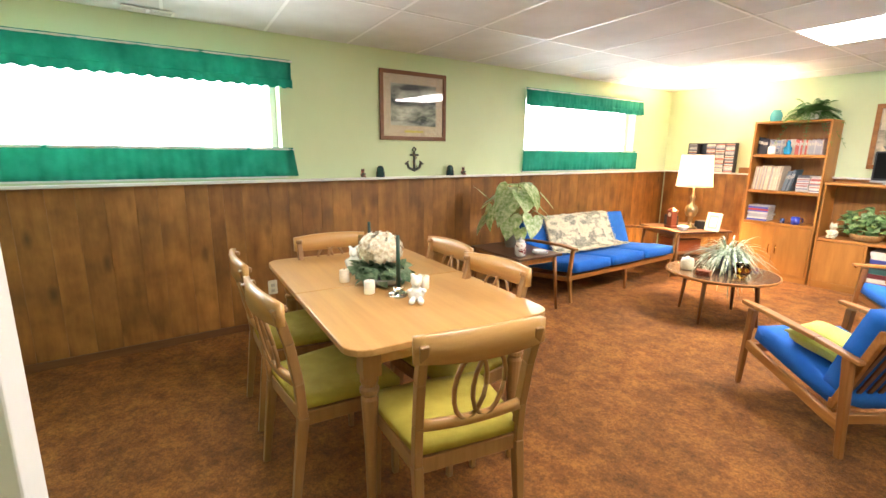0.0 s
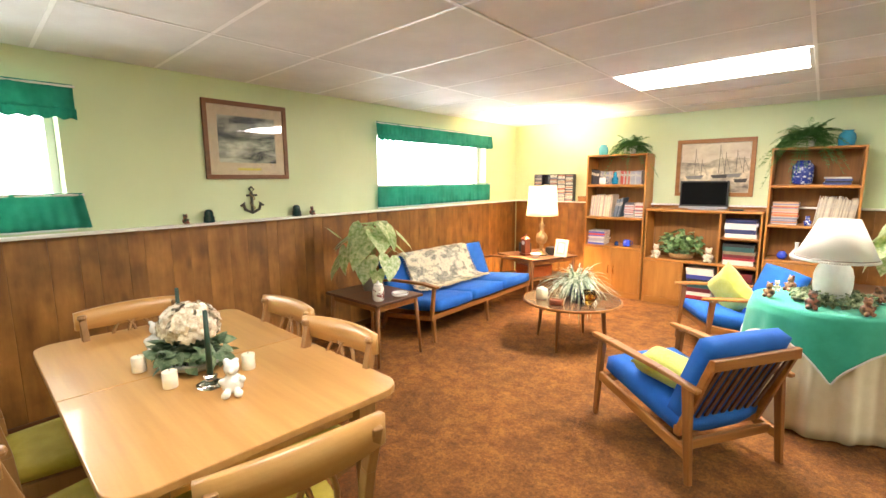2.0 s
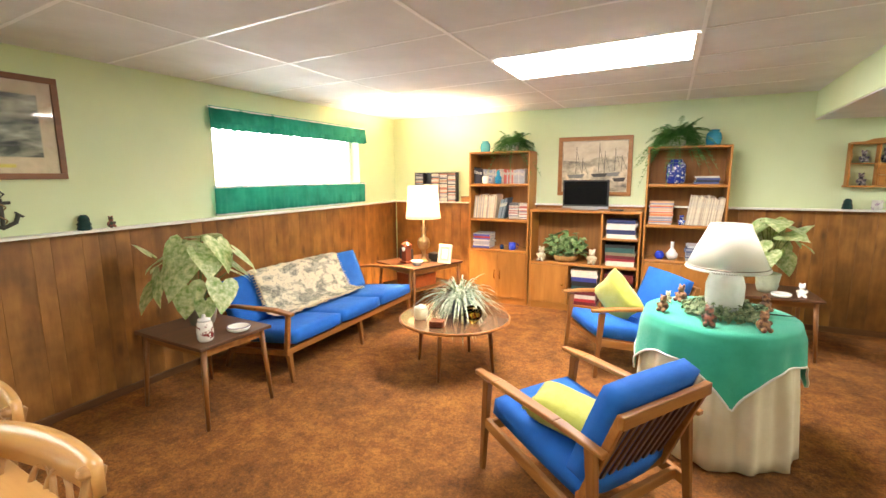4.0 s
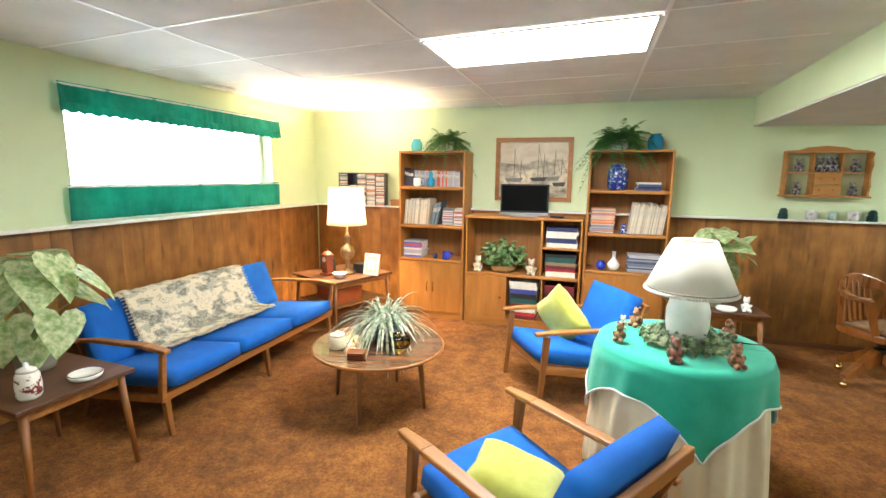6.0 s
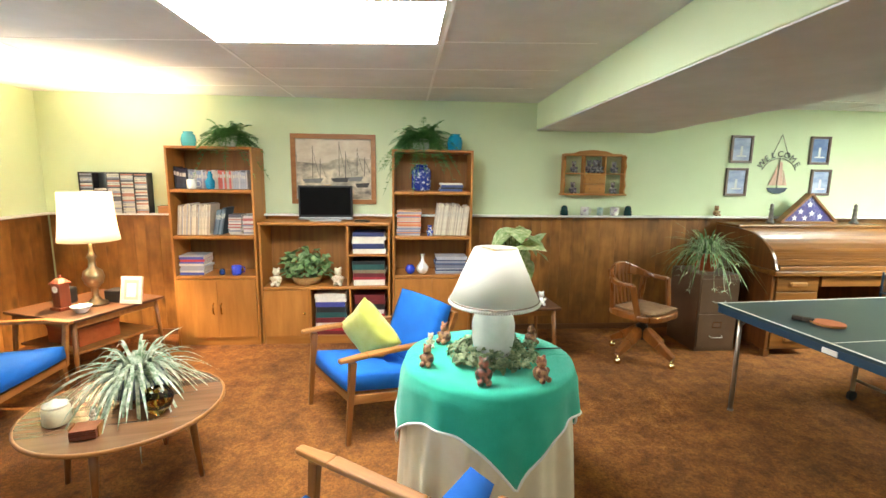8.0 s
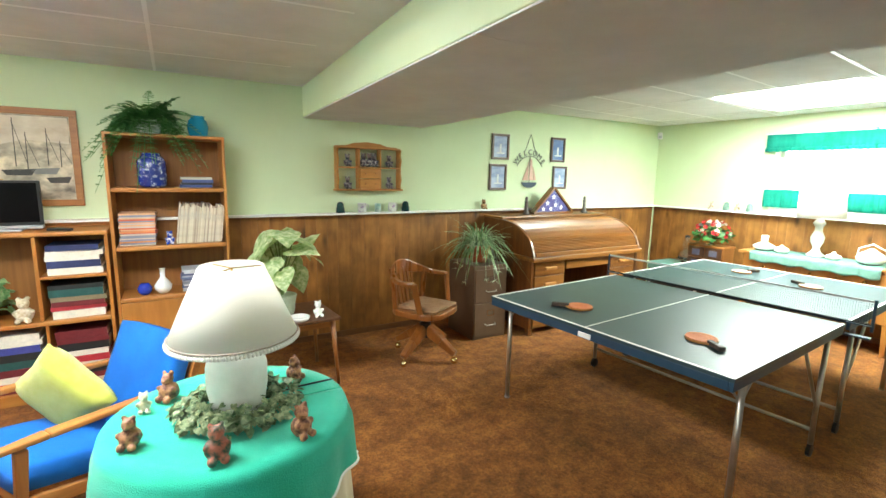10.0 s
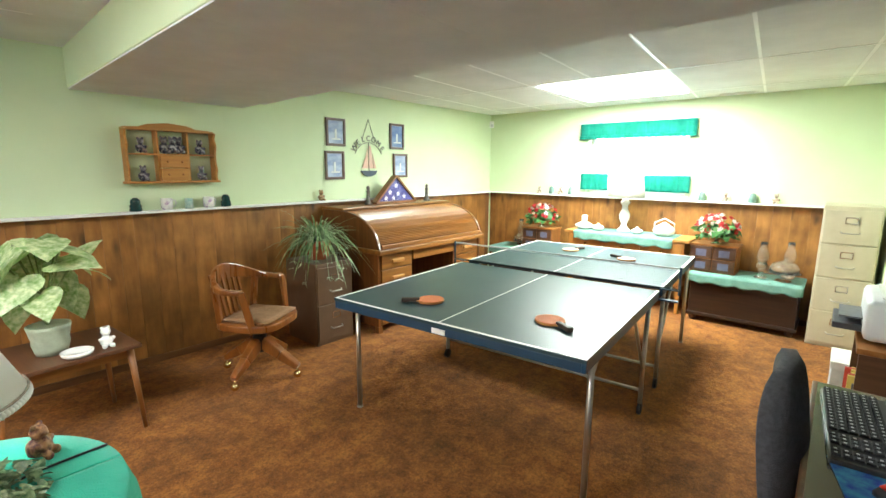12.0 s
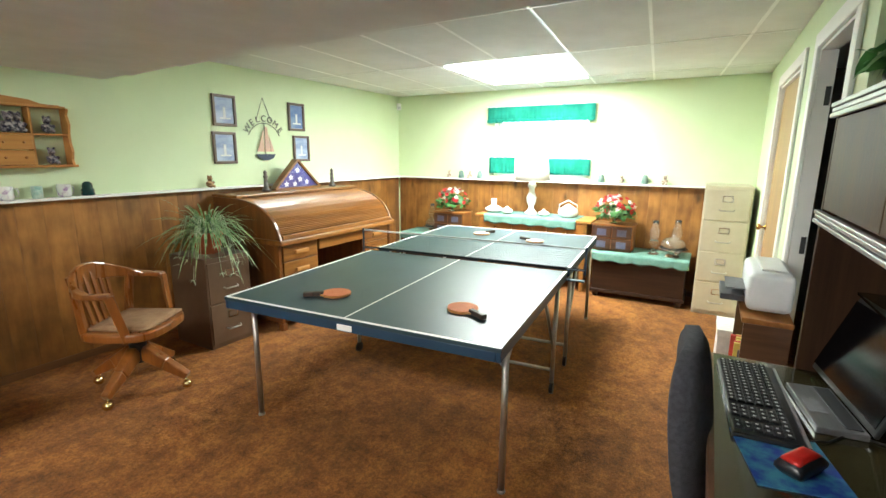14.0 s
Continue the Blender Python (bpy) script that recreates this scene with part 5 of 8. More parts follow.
def heart_leaf(bm, m, s):
    out = [(0, 0), (0.10, -0.16), (0.30, -0.22), (0.46, -0.10), (0.50, 0.10), (0.40, 0.40), (0.22, 0.72), (0, 1.0)]
    mid = [bm.verts.new(m @ Vector((0, y * s, -0.10 * s * (y * y) + 0.02 * s))) for y in (0, 0.12, 0.35, 0.7)] + [bm.verts.new(m @ Vector((0, s, -0.16 * s)))]
    for sg in (-1, 1):
        vs = [bm.verts.new(m @ Vector((sg * x * s, y * s, -0.10 * s * y * y + 0.10 * s * x - 0.16 * s * x * x))) for x, y in out[1:-1]]
        for tri in ((mid[0], vs[0], vs[1], mid[1]), (mid[1], vs[1], vs[2], vs[3]), (mid[1], vs[3], mid[2]), (mid[2], vs[3], vs[4]), (mid[2], vs[4], mid[3]), (mid[3], vs[4], vs[5]), (mid[3], vs[5], mid[4])):
            bm.faces.new(tri if sg > 0 else tri[::-1])


def pot(t, prof, mtl, soil=True, label=""):
    part("pot", lathe(nb(), prof, 24), mtl, t, label, smooth=True)


def fern(name, m, label, n=34, size=0.26, seed=1, potmat=None):
    t = thing(name, m, label, "plant")
    pot(t, [(0.055, 0), (0.07, 0.02), (0.085, 0.09), (0.088, 0.10), (0.07, 0.10)], potmat or PORCELAIN)
    rng = random.Random(seed)
    bm = nb()
    for k in range(n):
        a = rng.uniform(0, math.tau)
        el = rng.uniform(-0.1, 1.25)
        L = size * rng.uniform(0.75, 1.25)
        d = Vector((math.cos(a) * math.cos(el), math.sin(a) * math.cos(el), math.sin(el)))
        p0 = Vector((0.03 * math.cos(a), 0.03 * math.sin(a), 0.095))
        dr = L * rng.uniform(0.45, 1.25) * (1.25 - 0.55 * max(0.0, math.sin(el)))
        s = d.cross(Vector((0, 0, 1))).normalized()
        for j in range(1, 15):
            f = j / 15
            c = p0 + d * L * f - Vector((0, 0, dr * f * f))
            w = 0.056 * (1 - f) ** 0.6 * rng.uniform(0.8, 1.1) + 0.008
            for sg in (-1, 1):
                leaf_blade(bm, c, (s * sg + d * 0.35 + Vector((0, 0, rng.uniform(-0.3, 0.1)))), w, 0.030, 0.008, 2)
        tube(bm, [p0, p0 + d * L * 0.5 - Vector((0, 0, dr * 0.25)), p0 + d * L - Vector((0, 0, dr))], 0.0018, 4)
    part("fronds", bm, FERN, t, smooth=False)
    return t


def caladium(m, label, stems, potprof, potmat, seed):
    t = thing("caladium", m, label, "plant")
    pot(t, potprof, potmat)
    h = potprof[-1][1]
    rng = random.Random(seed)
    st = nb()
    for dx, dy, dz, s, tilt in stems:
        q = Vector((dx * 1.2, dy * 1.2, h + dz * 1.36))
        tube(st, [(0, 0, h - 0.01), Vector((dx * 0.35, dy * 0.35, h + dz * 0.7)), q], 0.004, 5)
        r = math.degrees(math.atan2(-dx, dy)) + rng.uniform(-25, 25)
        lf = nb()
        heart_leaf(lf, pose(q.x, q.y, q.z, tilt, rng.uniform(-18, 18), r), s * 1.22)
        part("leaf", lf, LEAF_PALE, t, smooth=True)
    tagged(part("stems", st, flat(0.16, 0.22, 0.07), t), kind="stuff")
    return t


STEMS = [(0.10, -0.06, 0.27, 0.20, -35), (-0.12, -0.04, 0.26, 0.21, -30), (0.02, -0.13, 0.22, 0.22, -50), (0.16, 0.05, 0.20, 0.18, -40), (-0.18, 0.04, 0.22, 0.19, -25),
         (0.00, 0.05, 0.33, 0.20, -10), (0.20, -0.10, 0.12, 0.17, -55), (-0.20, -0.10, 0.10, 0.17, -60), (0.06, -0.02, 0.30, 0.19, -40), (-0.06, 0.12, 0.24, 0.17, 0),
         (0.10, 0.15, 0.14, 0.15, -30), (-0.27, -0.02, 0.24, 0.13, 40), (0.12, -0.14, 0.04, 0.13, -70)]
STEMS += [(-0.10, 0.08, 0.30, 0.17, -20), (0.14, -0.02, 0.31, 0.19, -55), (-0.02, -0.09, 0.30, 0.21, -62), (-0.14, -0.12, 0.17, 0.19, -70), (0.05, -0.17, 0.12, 0.18, -75), (0.22, 0.02, 0.26, 0.17, -45)]
caladium(pose(1.70, 3.42, 0.531, 0, 0, 20), "pale variegated caladium in a grey pot on the side table", STEMS, [(0.075, 0), (0.085, 0.03), (0.10, 0.13), (0.105, 0.15), (0.09, 0.15)], flat(0.20, 0.19, 0.16), 4)
caladium(pose(5.36, 6.10, 0.521, 0, 0, 200), "pale variegated caladium in a ribbed green pot", [(a * 0.6, b * 0.6, c * 1.02, d * 1.0, e) for a, b, c, d, e in STEMS if c > 0.05], [(0.07, 0), (0.078, 0.03), (0.085, 0.06), (0.083, 0.08), (0.095, 0.14), (0.098, 0.16), (0.085, 0.16)], flat(0.30, 0.33, 0.24), 9)


def spider(name, m, label, n, L, mtl, potprof, potmat, seed, width=0.016, runners=0, droop=(0.35, 1.05)):
    t = thing(name, m, label, "plant")
    pot(t, potprof, potmat)
    h = potprof[-1][1]
    rng = random.Random(seed)
    bm = nb()
    for k in range(n):
        a, el = rng.uniform(0, math.tau), rng.uniform(0.25, 1.35)
        d = Vector((math.cos(a) * math.cos(el), math.sin(a) * math.cos(el), math.sin(el)))
        leaf_blade(bm, Vector((0.03 * math.cos(a), 0.03 * math.sin(a), h)), d, L * rng.uniform(0.7, 1.25), width * rng.uniform(0.8, 1.2), L * rng.uniform(*droop), 7)
    part("leaves", bm, mtl, t, smooth=True)
    if runners:
        rb = nb()
        for k in range(runners):
            a = rng.uniform(0, math.tau)
            ca, sa = math.cos(a), math.sin(a)
            r, dz = rng.uniform(0.18, 0.30), rng.uniform(-0.34, 0.04)
            tube(rb, [(0, 0, h), (ca * r * 0.6, sa * r * 0.6, h + 0.14), (ca * r, sa * r, h + dz)], 0.0022, 4)
            for j in range(9):
                b = rng.uniform(0, math.tau)
                leaf_blade(rb, Vector((ca * r, sa * r, h + dz)), Vector((math.cos(b), math.sin(b), rng.uniform(-0.3, 0.7))), rng.uniform(0.03, 0.06), 0.010, 0.02, 3)
        part("plantlets", rb, flat(0.42, 0.50, 0.34), t, "pale plantlets on thin runners")
    return t


spider("spider_plant", pose(3.08, 4.70, 0.422), "striped spider plant spilling from a dark glass bowl", 210, 0.34, LEAF_STRIPE, [(0.06, 0), (0.115, 0.03), (0.135, 0.09), (0.105, 0.14)], flat(0.10, 0.13, 0.17, 0.2), 5, 0.021, 0, (0.55, 1.25))
spider("spider_plant", pose(7.29, 6.42, 0.721), "spider plant with hanging plantlets in a terracotta pot", 170, 0.44, LEAF_SPIDER, [(0.08, 0), (0.095, 0.05), (0.11, 0.13), (0.12, 0.16), (0.10, 0.16)], TERRACOTTA, 8, 0.020, 30, (0.4, 1.25))


def leafy(bm, rng, n, rx, ry, z0, z1, s, cx=0.0, cy=0.0, ring=0.0):
    """Many small leaves in a low mound, or in a ring."""
    for k in range(n):
        a, q = rng.uniform(0, math.tau), rng.random() ** 0.6
        if ring:
            q = ring + (1 - ring) * rng.random()
        m = pose(cx + rx * q * math.cos(a), cy + ry * q * math.sin(a), z0 + (z1 - z0) * rng.random() * (1.15 - 0.6 * q), rng.uniform(-70, 30), rng.uniform(-40, 40), math.degrees(a) - 90 + rng.uniform(-50, 50))
        heart_leaf(bm, m, s * rng.uniform(0.7, 1.25))


fern("fern", pose(2.87, 6.70, 1.801), "green fern in a white pot on top of a bookcase", 90, 0.26, 2)
fern("fern", pose(4.60, 6.68, 1.801), "full green fern hanging over the bookcase top", 130, 0.31, 3)


def basket_plant():
    t = thing("basket_plant", pose(3.53, 6.68, 0.5525), "bushy ivy in a woven basket on the shelf", "plant")
    part("basket", lathe(nb(), [(0.10, 0), (0.125, 0.02), (0.14, 0.07), (0.13, 0.075), (0.115, 0.06)], 24), WICKER, t, smooth=True)
    rng = random.Random(2)
    bm = nb()
    leafy(bm, rng, 300, 0.23, 0.11, 0.08, 0.36, 0.055)
    part("leaves", bm, thin("ivy_leaf", (0.06, 0.20, 0.05), 0.25, 0.4, color2=(0.38, 0.52, 0.24), scale=(30, 30, 30)), t)


basket_plant()


# ---- small loose things ----
def rows_of_books(x, y, z, length, h, seed, colors, name="book", depth=0.16, lean=0.0, label="upright book on the shelf", group="shelf books", tmin=0.018, tmax=0.04):
    rng = random.Random(seed)
    p = x
    while p < x + length:
        w = rng.uniform(tmin, tmax)
        hh = h * rng.uniform(0.86, 1.0)
        r, g, b = rng.choice(colors)
        t = thing(name, pose(p + w / 2, y, z, 0, lean, 0), label, name, group)
        part("cover", box(nb(), -w / 2, w / 2 - 0.001, 0, depth * rng.uniform(0.85, 1), 0, hh), flat(r, g, b), t, bevel=0.002)
        part("spine_band", box(nb(), -w / 2 + 0.002, w / 2 - 0.003, -0.0012, -0.0002, hh * 0.62, hh * 0.8), flat(0.5, 0.47, 0.4), t)
        p += w + abs(math.tan(radians(lean))) * 0.0


def stack(x, y, z, w, depth, n, th, seed, colors, name="magazine", label="magazine lying in a stack", group="stacked magazines", in_order=False):
    rng = random.Random(seed)
    p = z
    for k in range(n):
        h = th * rng.uniform(0.7, 1.3)
        r, g, b = colors[k % len(colors)] if in_order else rng.choice(colors)
        ww = w * rng.uniform(0.92, 1.0)
        t = thing(name, pose(x + rng.uniform(-0.008, 0.008), y + rng.uniform(-0.006, 0.01), p, 0, 0, rng.uniform(-2, 2)), label, name, group)
        part("pages", box(nb(), -ww / 2 + 0.002, ww / 2 - 0.002, 0.002, depth - 0.002, 0.0012, h - 0.0018), flat(0.66, 0.62, 0.52), t)
        cv = nb()
        box(cv, -ww / 2, ww / 2, 0, depth, 0, 0.0012)
        box(cv, -ww / 2, ww / 2, 0, depth, h - 0.0018, h - 0.0004)
        box(cv, -ww / 2, ww / 2, -0.0014, -0.0002, 0, h - 0.0004)
        part("cover", cv, flat(r, g, b), t)
        p += h


BRIGHT = [(0.5, 0.03, 0.03), (0.03, 0.05, 0.25), (0.55, 0.5, 0.4), (0.02, 0.02, 0.03), (0.4, 0.2, 0.05), (0.05, 0.2, 0.1), (0.6, 0.58, 0.52), (0.12, 0.05, 0.2), (0.3, 0.32, 0.36)]
PALE = [(0.62, 0.55, 0.42), (0.68, 0.62, 0.50), (0.55, 0.46, 0.34), (0.66, 0.60, 0.48), (0.42, 0.34, 0.26)]
BLUES = [(0.10, 0.13, 0.22), (0.18, 0.2, 0.26), (0.3, 0.32, 0.36), (0.06, 0.07, 0.14), (0.42, 0.43, 0.45)]
ORANGES = [(0.6, 0.22, 0.08), (0.6, 0.55, 0.5), (0.55, 0.12, 0.06), (0.5, 0.42, 0.36), (0.2, 0.22, 0.3), (0.62, 0.36, 0.2)]

# tall bookcase by the lamp
rows_of_books(2.42, 6.62, 1.431, 0.10, 0.20, 1, [(0.012, 0.012, 0.015), (0.03, 0.03, 0.05)])
rows_of_books(2.53, 6.64, 1.431, 0.50, 0.17, 2, [(0.32, 0.32, 0.36), (0.45, 0.42, 0.42), (0.25, 0.27, 0.36), (0.5, 0.1, 0.08), (0.4, 0.36, 0.3)], tmin=0.012, tmax=0.024)
rows_of_books(2.42, 6.60, 1.021, 0.27, 0.285, 3, PALE + [(0.35, 0.36, 0.4)], "record", 0.24, 5.0, "record sleeve leaning on the shelf", "leaning records", 0.006, 0.012)
rows_of_books(2.72, 6.62, 1.021, 0.07, 0.26, 4, [(0.05, 0.08, 0.10), (0.16, 0.2, 0.24)], "record", 0.22, 12.0, "dark record sleeve leaning on the shelf", "leaning records", 0.01, 0.016)
for i in range(2):
    stack(2.92 + i * 0.125, 6.62, 1.021, 0.12, 0.14, 15, 0.0125, 20 + i, [(0.1, 0.1, 0.12), (0.5, 0.48, 0.45), (0.35, 0.1, 0.1), (0.6, 0.58, 0.55), (0.2, 0.22, 0.28)], "compact_disc", "compact disc case in a stack", "compact discs")
stack(2.53, 6.60, 0.656, 0.22, 0.2, 9, 0.018, 6, [(0.08, 0.1, 0.4), (0.5, 0.06, 0.06), (0.6, 0.58, 0.52), (0.06, 0.06, 0.2), (0.35, 0.36, 0.4)])
# unit by the panelling
stack(4.49, 6.60, 1.021, 0.225, 0.2, 22, 0.0105, 7, ORANGES)
rows_of_books(4.72, 6.60, 1.021, 0.30, 0.30, 8, PALE, "record", 0.24, 7.0, "cream record sleeve leaning on the shelf", "leaning records", 0.006, 0.011)
stack(4.885, 6.60, 0.656, 0.30, 0.2, 12, 0.014, 9, BLUES)
stack(4.88, 6.60, 1.431, 0.22, 0.18, 4, 0.019, 10, [(0.02, 0.02, 0.03), (0.05, 0.07, 0.2), (0.5, 0.48, 0.42)], "book", "book lying in a small stack", "stacked books")
# albums in the middle unit
NAVY, IVORYC, BOTTLE, KHAKI, MAROON, JET = (0.02, 0.03, 0.10), (0.66, 0.62, 0.52), (0.015, 0.075, 0.07), (0.20, 0.16, 0.09), (0.13, 0.012, 0.016), (0.012, 0.014, 0.014)


def albums(x, z, w, th, seed, colors):
    stack(x, 6.585, z, w, 0.25, len(colors), th, seed, colors, "photo_album", "thick photo album lying in a stack", "photo albums", True)


albums(4.115, 0.851, 0.31, 0.046, 11, [IVORYC, NAVY, IVORYC, IVORYC, NAVY])
albums(4.115, 0.5525, 0.31, 0.040, 15, [IVORYC, (0.32, 0.02, 0.03), MAROON, KHAKI, BOTTLE, JET])
albums(3.755, 0.0755, 0.29, 0.044, 13, [MAROON, (0.40, 0.02, 0.03), IVORYC, MAROON, BOTTLE, JET, (0.04, 0.05, 0.24), IVORYC, IVORYC])
albums(4.12, 0.0755, 0.30, 0.044, 14, [IVORYC, MAROON, JET, IVORYC, (0.36, 0.02, 0.03), IVORYC, JET, MAROON, MAROON])


def turned(name, m, label, category, prof, mtl, seg=24, extra=None, group=""):
    t = thing(name, m, label, category, group)
    part("body", lathe(nb(), prof, seg), mtl, t, smooth=True)
    for nm, bm, mt, lb in extra or ():
        part(nm, bm, mt, t, lb, smooth=True)
    return t


def handle(r, z0, z1, out=0.03):
    return tube(nb(), [(r - 0.003, 0, z1), (r + out * 0.8, 0, z1), (r + out, 0, (z0 + z1) / 2), (r + out * 0.8, 0, z0), (r - 0.003, 0, z0)], 0.005, 6)


def mug(x, y, z, mtl, label, r=0.04, h=0.085, rot=0):
    turned("mug", pose(x, y, z, 0, 0, rot), label, "mug", [(r * 0.8, 0), (r, 0.01), (r, h), (r - 0.005, h), (r - 0.006, 0.012)], mtl, 20, [("handle", handle(r, h * 0.25, h * 0.8), mtl, "")])


CHINA = mat("blue_and_white_china", (0.02, 0.05, 0.32), 0.2, color2=(0.66, 0.68, 0.72), scale=(46, 46, 46), spread=(0.50, 0.60), coat=0.4)
BLUECER = flat(0.03, 0.06, 0.5, 0.2)
TURQ = glass("turquoise_glass", (0.14, 0.60, 0.70), 0.08)
TURQ.node_tree.nodes["Principled BSDF"].inputs["Transmission Weight"].default_value = 0.4
JAR = [(0.045, 0), (0.055, 0.01), (0.062, 0.06), (0.055, 0.10), (0.038, 0.115), (0.044, 0.13)]
turned("glass_jar", pose(2.54, 6.68, 1.801), "small turquoise glass jar on the bookcase", "jar", JAR, TURQ)
turned("glass_jar", pose(4.91, 6.68, 1.801), "cobalt-teal glass jar on the bookcase", "jar", [(r * 1.15, z * 1.15) for r, z in JAR], BLUEGLASS)
turned("ginger_jar", pose(4.60, 6.64, 1.431), "blue and white china jar on the top shelf", "jar", [(0.07, 0), (0.09, 0.02), (0.092, 0.18), (0.075, 0.21), (0.06, 0.22), (0.06, 0.24)], mat("cobalt_china", (0.012, 0.03, 0.22), 0.2, color2=(0.55, 0.60, 0.70), scale=(40, 40, 40), spread=(0.54, 0.64), coat=0.4))
mug(2.58, 6.59, 1.431, PORCELAIN, "white mug with a printed face on the shelf", rot=20)
turned("blue_bottle", pose(2.74, 6.585, 1.431), "bright blue glass bottle", "bottle", [(0.03, 0), (0.038, 0.02), (0.04, 0.07), (0.02, 0.10), (0.024, 0.13), (0.014, 0.14), (0.018, 0.155)], BLUEGLASS)
mug(2.92, 6.59, 0.656, BLUECER, "blue mug on the lower shelf", 0.042, 0.085, 30)
turned("small_jar", pose(2.79, 6.60, 0.656), "little dark blue jar", "jar", [(0.02, 0), (0.026, 0.02), (0.022, 0.045), (0.016, 0.055)], flat(0.02, 0.05, 0.16, 0.2))
turned("blue_ball_vase", pose(4.50, 6.62, 0.656), "round cobalt glass vase", "vase", [(0.025, 0), (0.045, 0.025), (0.048, 0.05), (0.03, 0.08), (0.026, 0.085)], flat(0.015, 0.04, 0.42, 0.12))
turned("bud_vase", pose(4.615, 6.63, 0.656), "white bud vase with blue flowers", "vase", [(0.03, 0), (0.055, 0.03), (0.058, 0.06), (0.03, 0.10), (0.016, 0.12), (0.017, 0.18), (0.022, 0.185)], mat("pale_china", (0.4, 0.44, 0.6), 0.2, color2=(0.75, 0.75, 0.74), scale=(30, 30, 30), spread=(0.3, 0.42)))


def figurine(x, y, z, h, mtl, label, seed=1, name="figurine", rot=0, group=""):
    """A small seated animal ornament as one plain shape."""
    rng = random.Random(seed)
    bm = nb()
    for cx, cy, cz, r in ((0, 0, 0.30, 0.30), (0, -0.03, 0.74, 0.20), (-0.13, 0, 0.93, 0.075), (0.13, 0, 0.93, 0.075), (-0.24, -0.12, 0.42, 0.10), (0.24, -0.12, 0.42, 0.10), (-0.15, -0.30, 0.12, 0.12), (0.15, -0.30, 0.12, 0.12), (0, -0.20, 0.70, 0.08)):
        bmesh.ops.create_icosphere(bm, subdivisions=2, radius=r * h * rng.uniform(0.93, 1.07), matrix=Matrix.Translation((cx * h, cy * h, cz * h)))
    for v in bm.verts:
        v.co += noise.noise_vector(v.co * 60 + Vector((seed, 0, 0))) * h * 0.03
        v.co.z = max(v.co.z, 0.0)
    t = part(name, bm, mtl, smooth=True)
    md = t.modifiers.new("weld", "REMESH")
    md.mode, md.voxel_size, md.use_smooth_shade = "VOXEL", h * 0.035, True
    skin = bpy.data.meshes.new_from_object(t.evaluated_get(bpy.context.evaluated_depsgraph_get()))
    t.modifiers.clear()
    t.data = skin
    t.matrix_basis = pose(x, y, z, 0, 0, rot)
    return tagged(t, label, name, group)


BEARS = mat("painted_resin_bears", (0.10, 0.025, 0.018), 0.5, color2=(0.42, 0.20, 0.09), scale=(45, 45, 45), spread=(0.40, 0.60))
BEARS2 = mat("painted_resin_green", (0.02, 0.05, 0.03), 0.5, color2=(0.34, 0.10, 0.06), scale=(40, 40, 40), spread=(0.42, 0.58))
IVORY = mat("ivory_ceramic", (0.45, 0.36, 0.22), 0.35, color2=(0.72, 0.66, 0.52), scale=(40, 40, 40), bump=0.4, bump_scale=90)
figurine(3.27, 6.60, 0.5525, 0.17, IVORY, "ivory ceramic lion ornament on the shelf", 3)
figurine(3.83, 6.60, 0.5525, 0.17, IVORY, "ivory ceramic lion ornament on the shelf", 5)
figurine(4.68, 6.59, 1.021, 0.10, CHINA, "blue and white china ornament", 6)

# television
tv = thing("television", pose(3.72, 6.68, 1.1455, 0, 0, 2), "small black flat television on a silver base", "television")
part("casing", box(nb(), -0.245, 0.245, 0.0, 0.035, 0.035, 0.325), BLACK, tv, bevel=0.006)
part("screen", box(nb(), -0.228, 0.228, -0.0035, -0.0005, 0.055, 0.31), SCREEN, tv, "glossy dark screen")
part("speaker_bar", box(nb(), -0.245, 0.245, -0.03, 0.04, 0.012, 0.034), SILVER, tv, "silver speaker bar", bevel=0.005)
part("foot", box(nb(), -0.14, 0.14, -0.06, 0.07, 0, 0.0115), SILVER, tv, bevel=0.004)
rc = thing("remote_control", pose(4.06, 6.60, 1.1455, 0, 0, 70), "small black remote control", "remote control")
part("body", box(nb(), -0.02, 0.02, -0.07, 0.07, 0, 0.018), BLACK, rc, bevel=0.005)


# pictures
def picture(name, m, w, h, fw, label, frame_mat, mat_mat, image, margin, depth=0.022, pane=True):
    """A framed picture facing -y; image draws its meshes."""
    t = thing(name, m, label, "picture")
    for i, (a, b, c, d) in enumerate(((-w / 2, w / 2, -h / 2, -h / 2 + fw), (-w / 2, w / 2, h / 2 - fw, h / 2), (-w / 2, -w / 2 + fw, -h / 2 + fw, h / 2 - fw), (w / 2 - fw, w / 2, -h / 2 + fw, h / 2 - fw))):
        part("frame_side", box(nb(), a, b, -depth, -0.001, c, d), frame_mat, t, bevel=0.004)
    part("mount", box(nb(), -w / 2 + fw, w / 2 - fw, -0.008, -0.003, -h / 2 + fw, h / 2 - fw), mat_mat, t)
    part("print", box(nb(), -w / 2 + fw + margin, w / 2 - fw - margin, -0.0095, -0.0085, -h / 2 + fw + margin * 1.25, h / 2 - fw - margin), image, t, "printed image")
    if pane:
        g = part("pane", box(nb(), -w / 2 + fw, w / 2 - fw, -0.0135, -0.0115, -h / 2 + fw, h / 2 - fw), GLASS, t)
        g.visible_shadow = False
    return t


SEA = mat("storm_sea_print", (0.012, 0.02, 0.018), 0.6, color2=(0.55, 0.55, 0.42), scale=(3, 3, 9), detail=8, spread=(0.42, 0.66))
HARBOUR = mat("harbour_painting", (0.13, 0.12, 0.10), 0.6, color2=(0.64, 0.55, 0.39), scale=(3, 3, 6), detail=12, spread=(0.36, 0.60), fine=18)
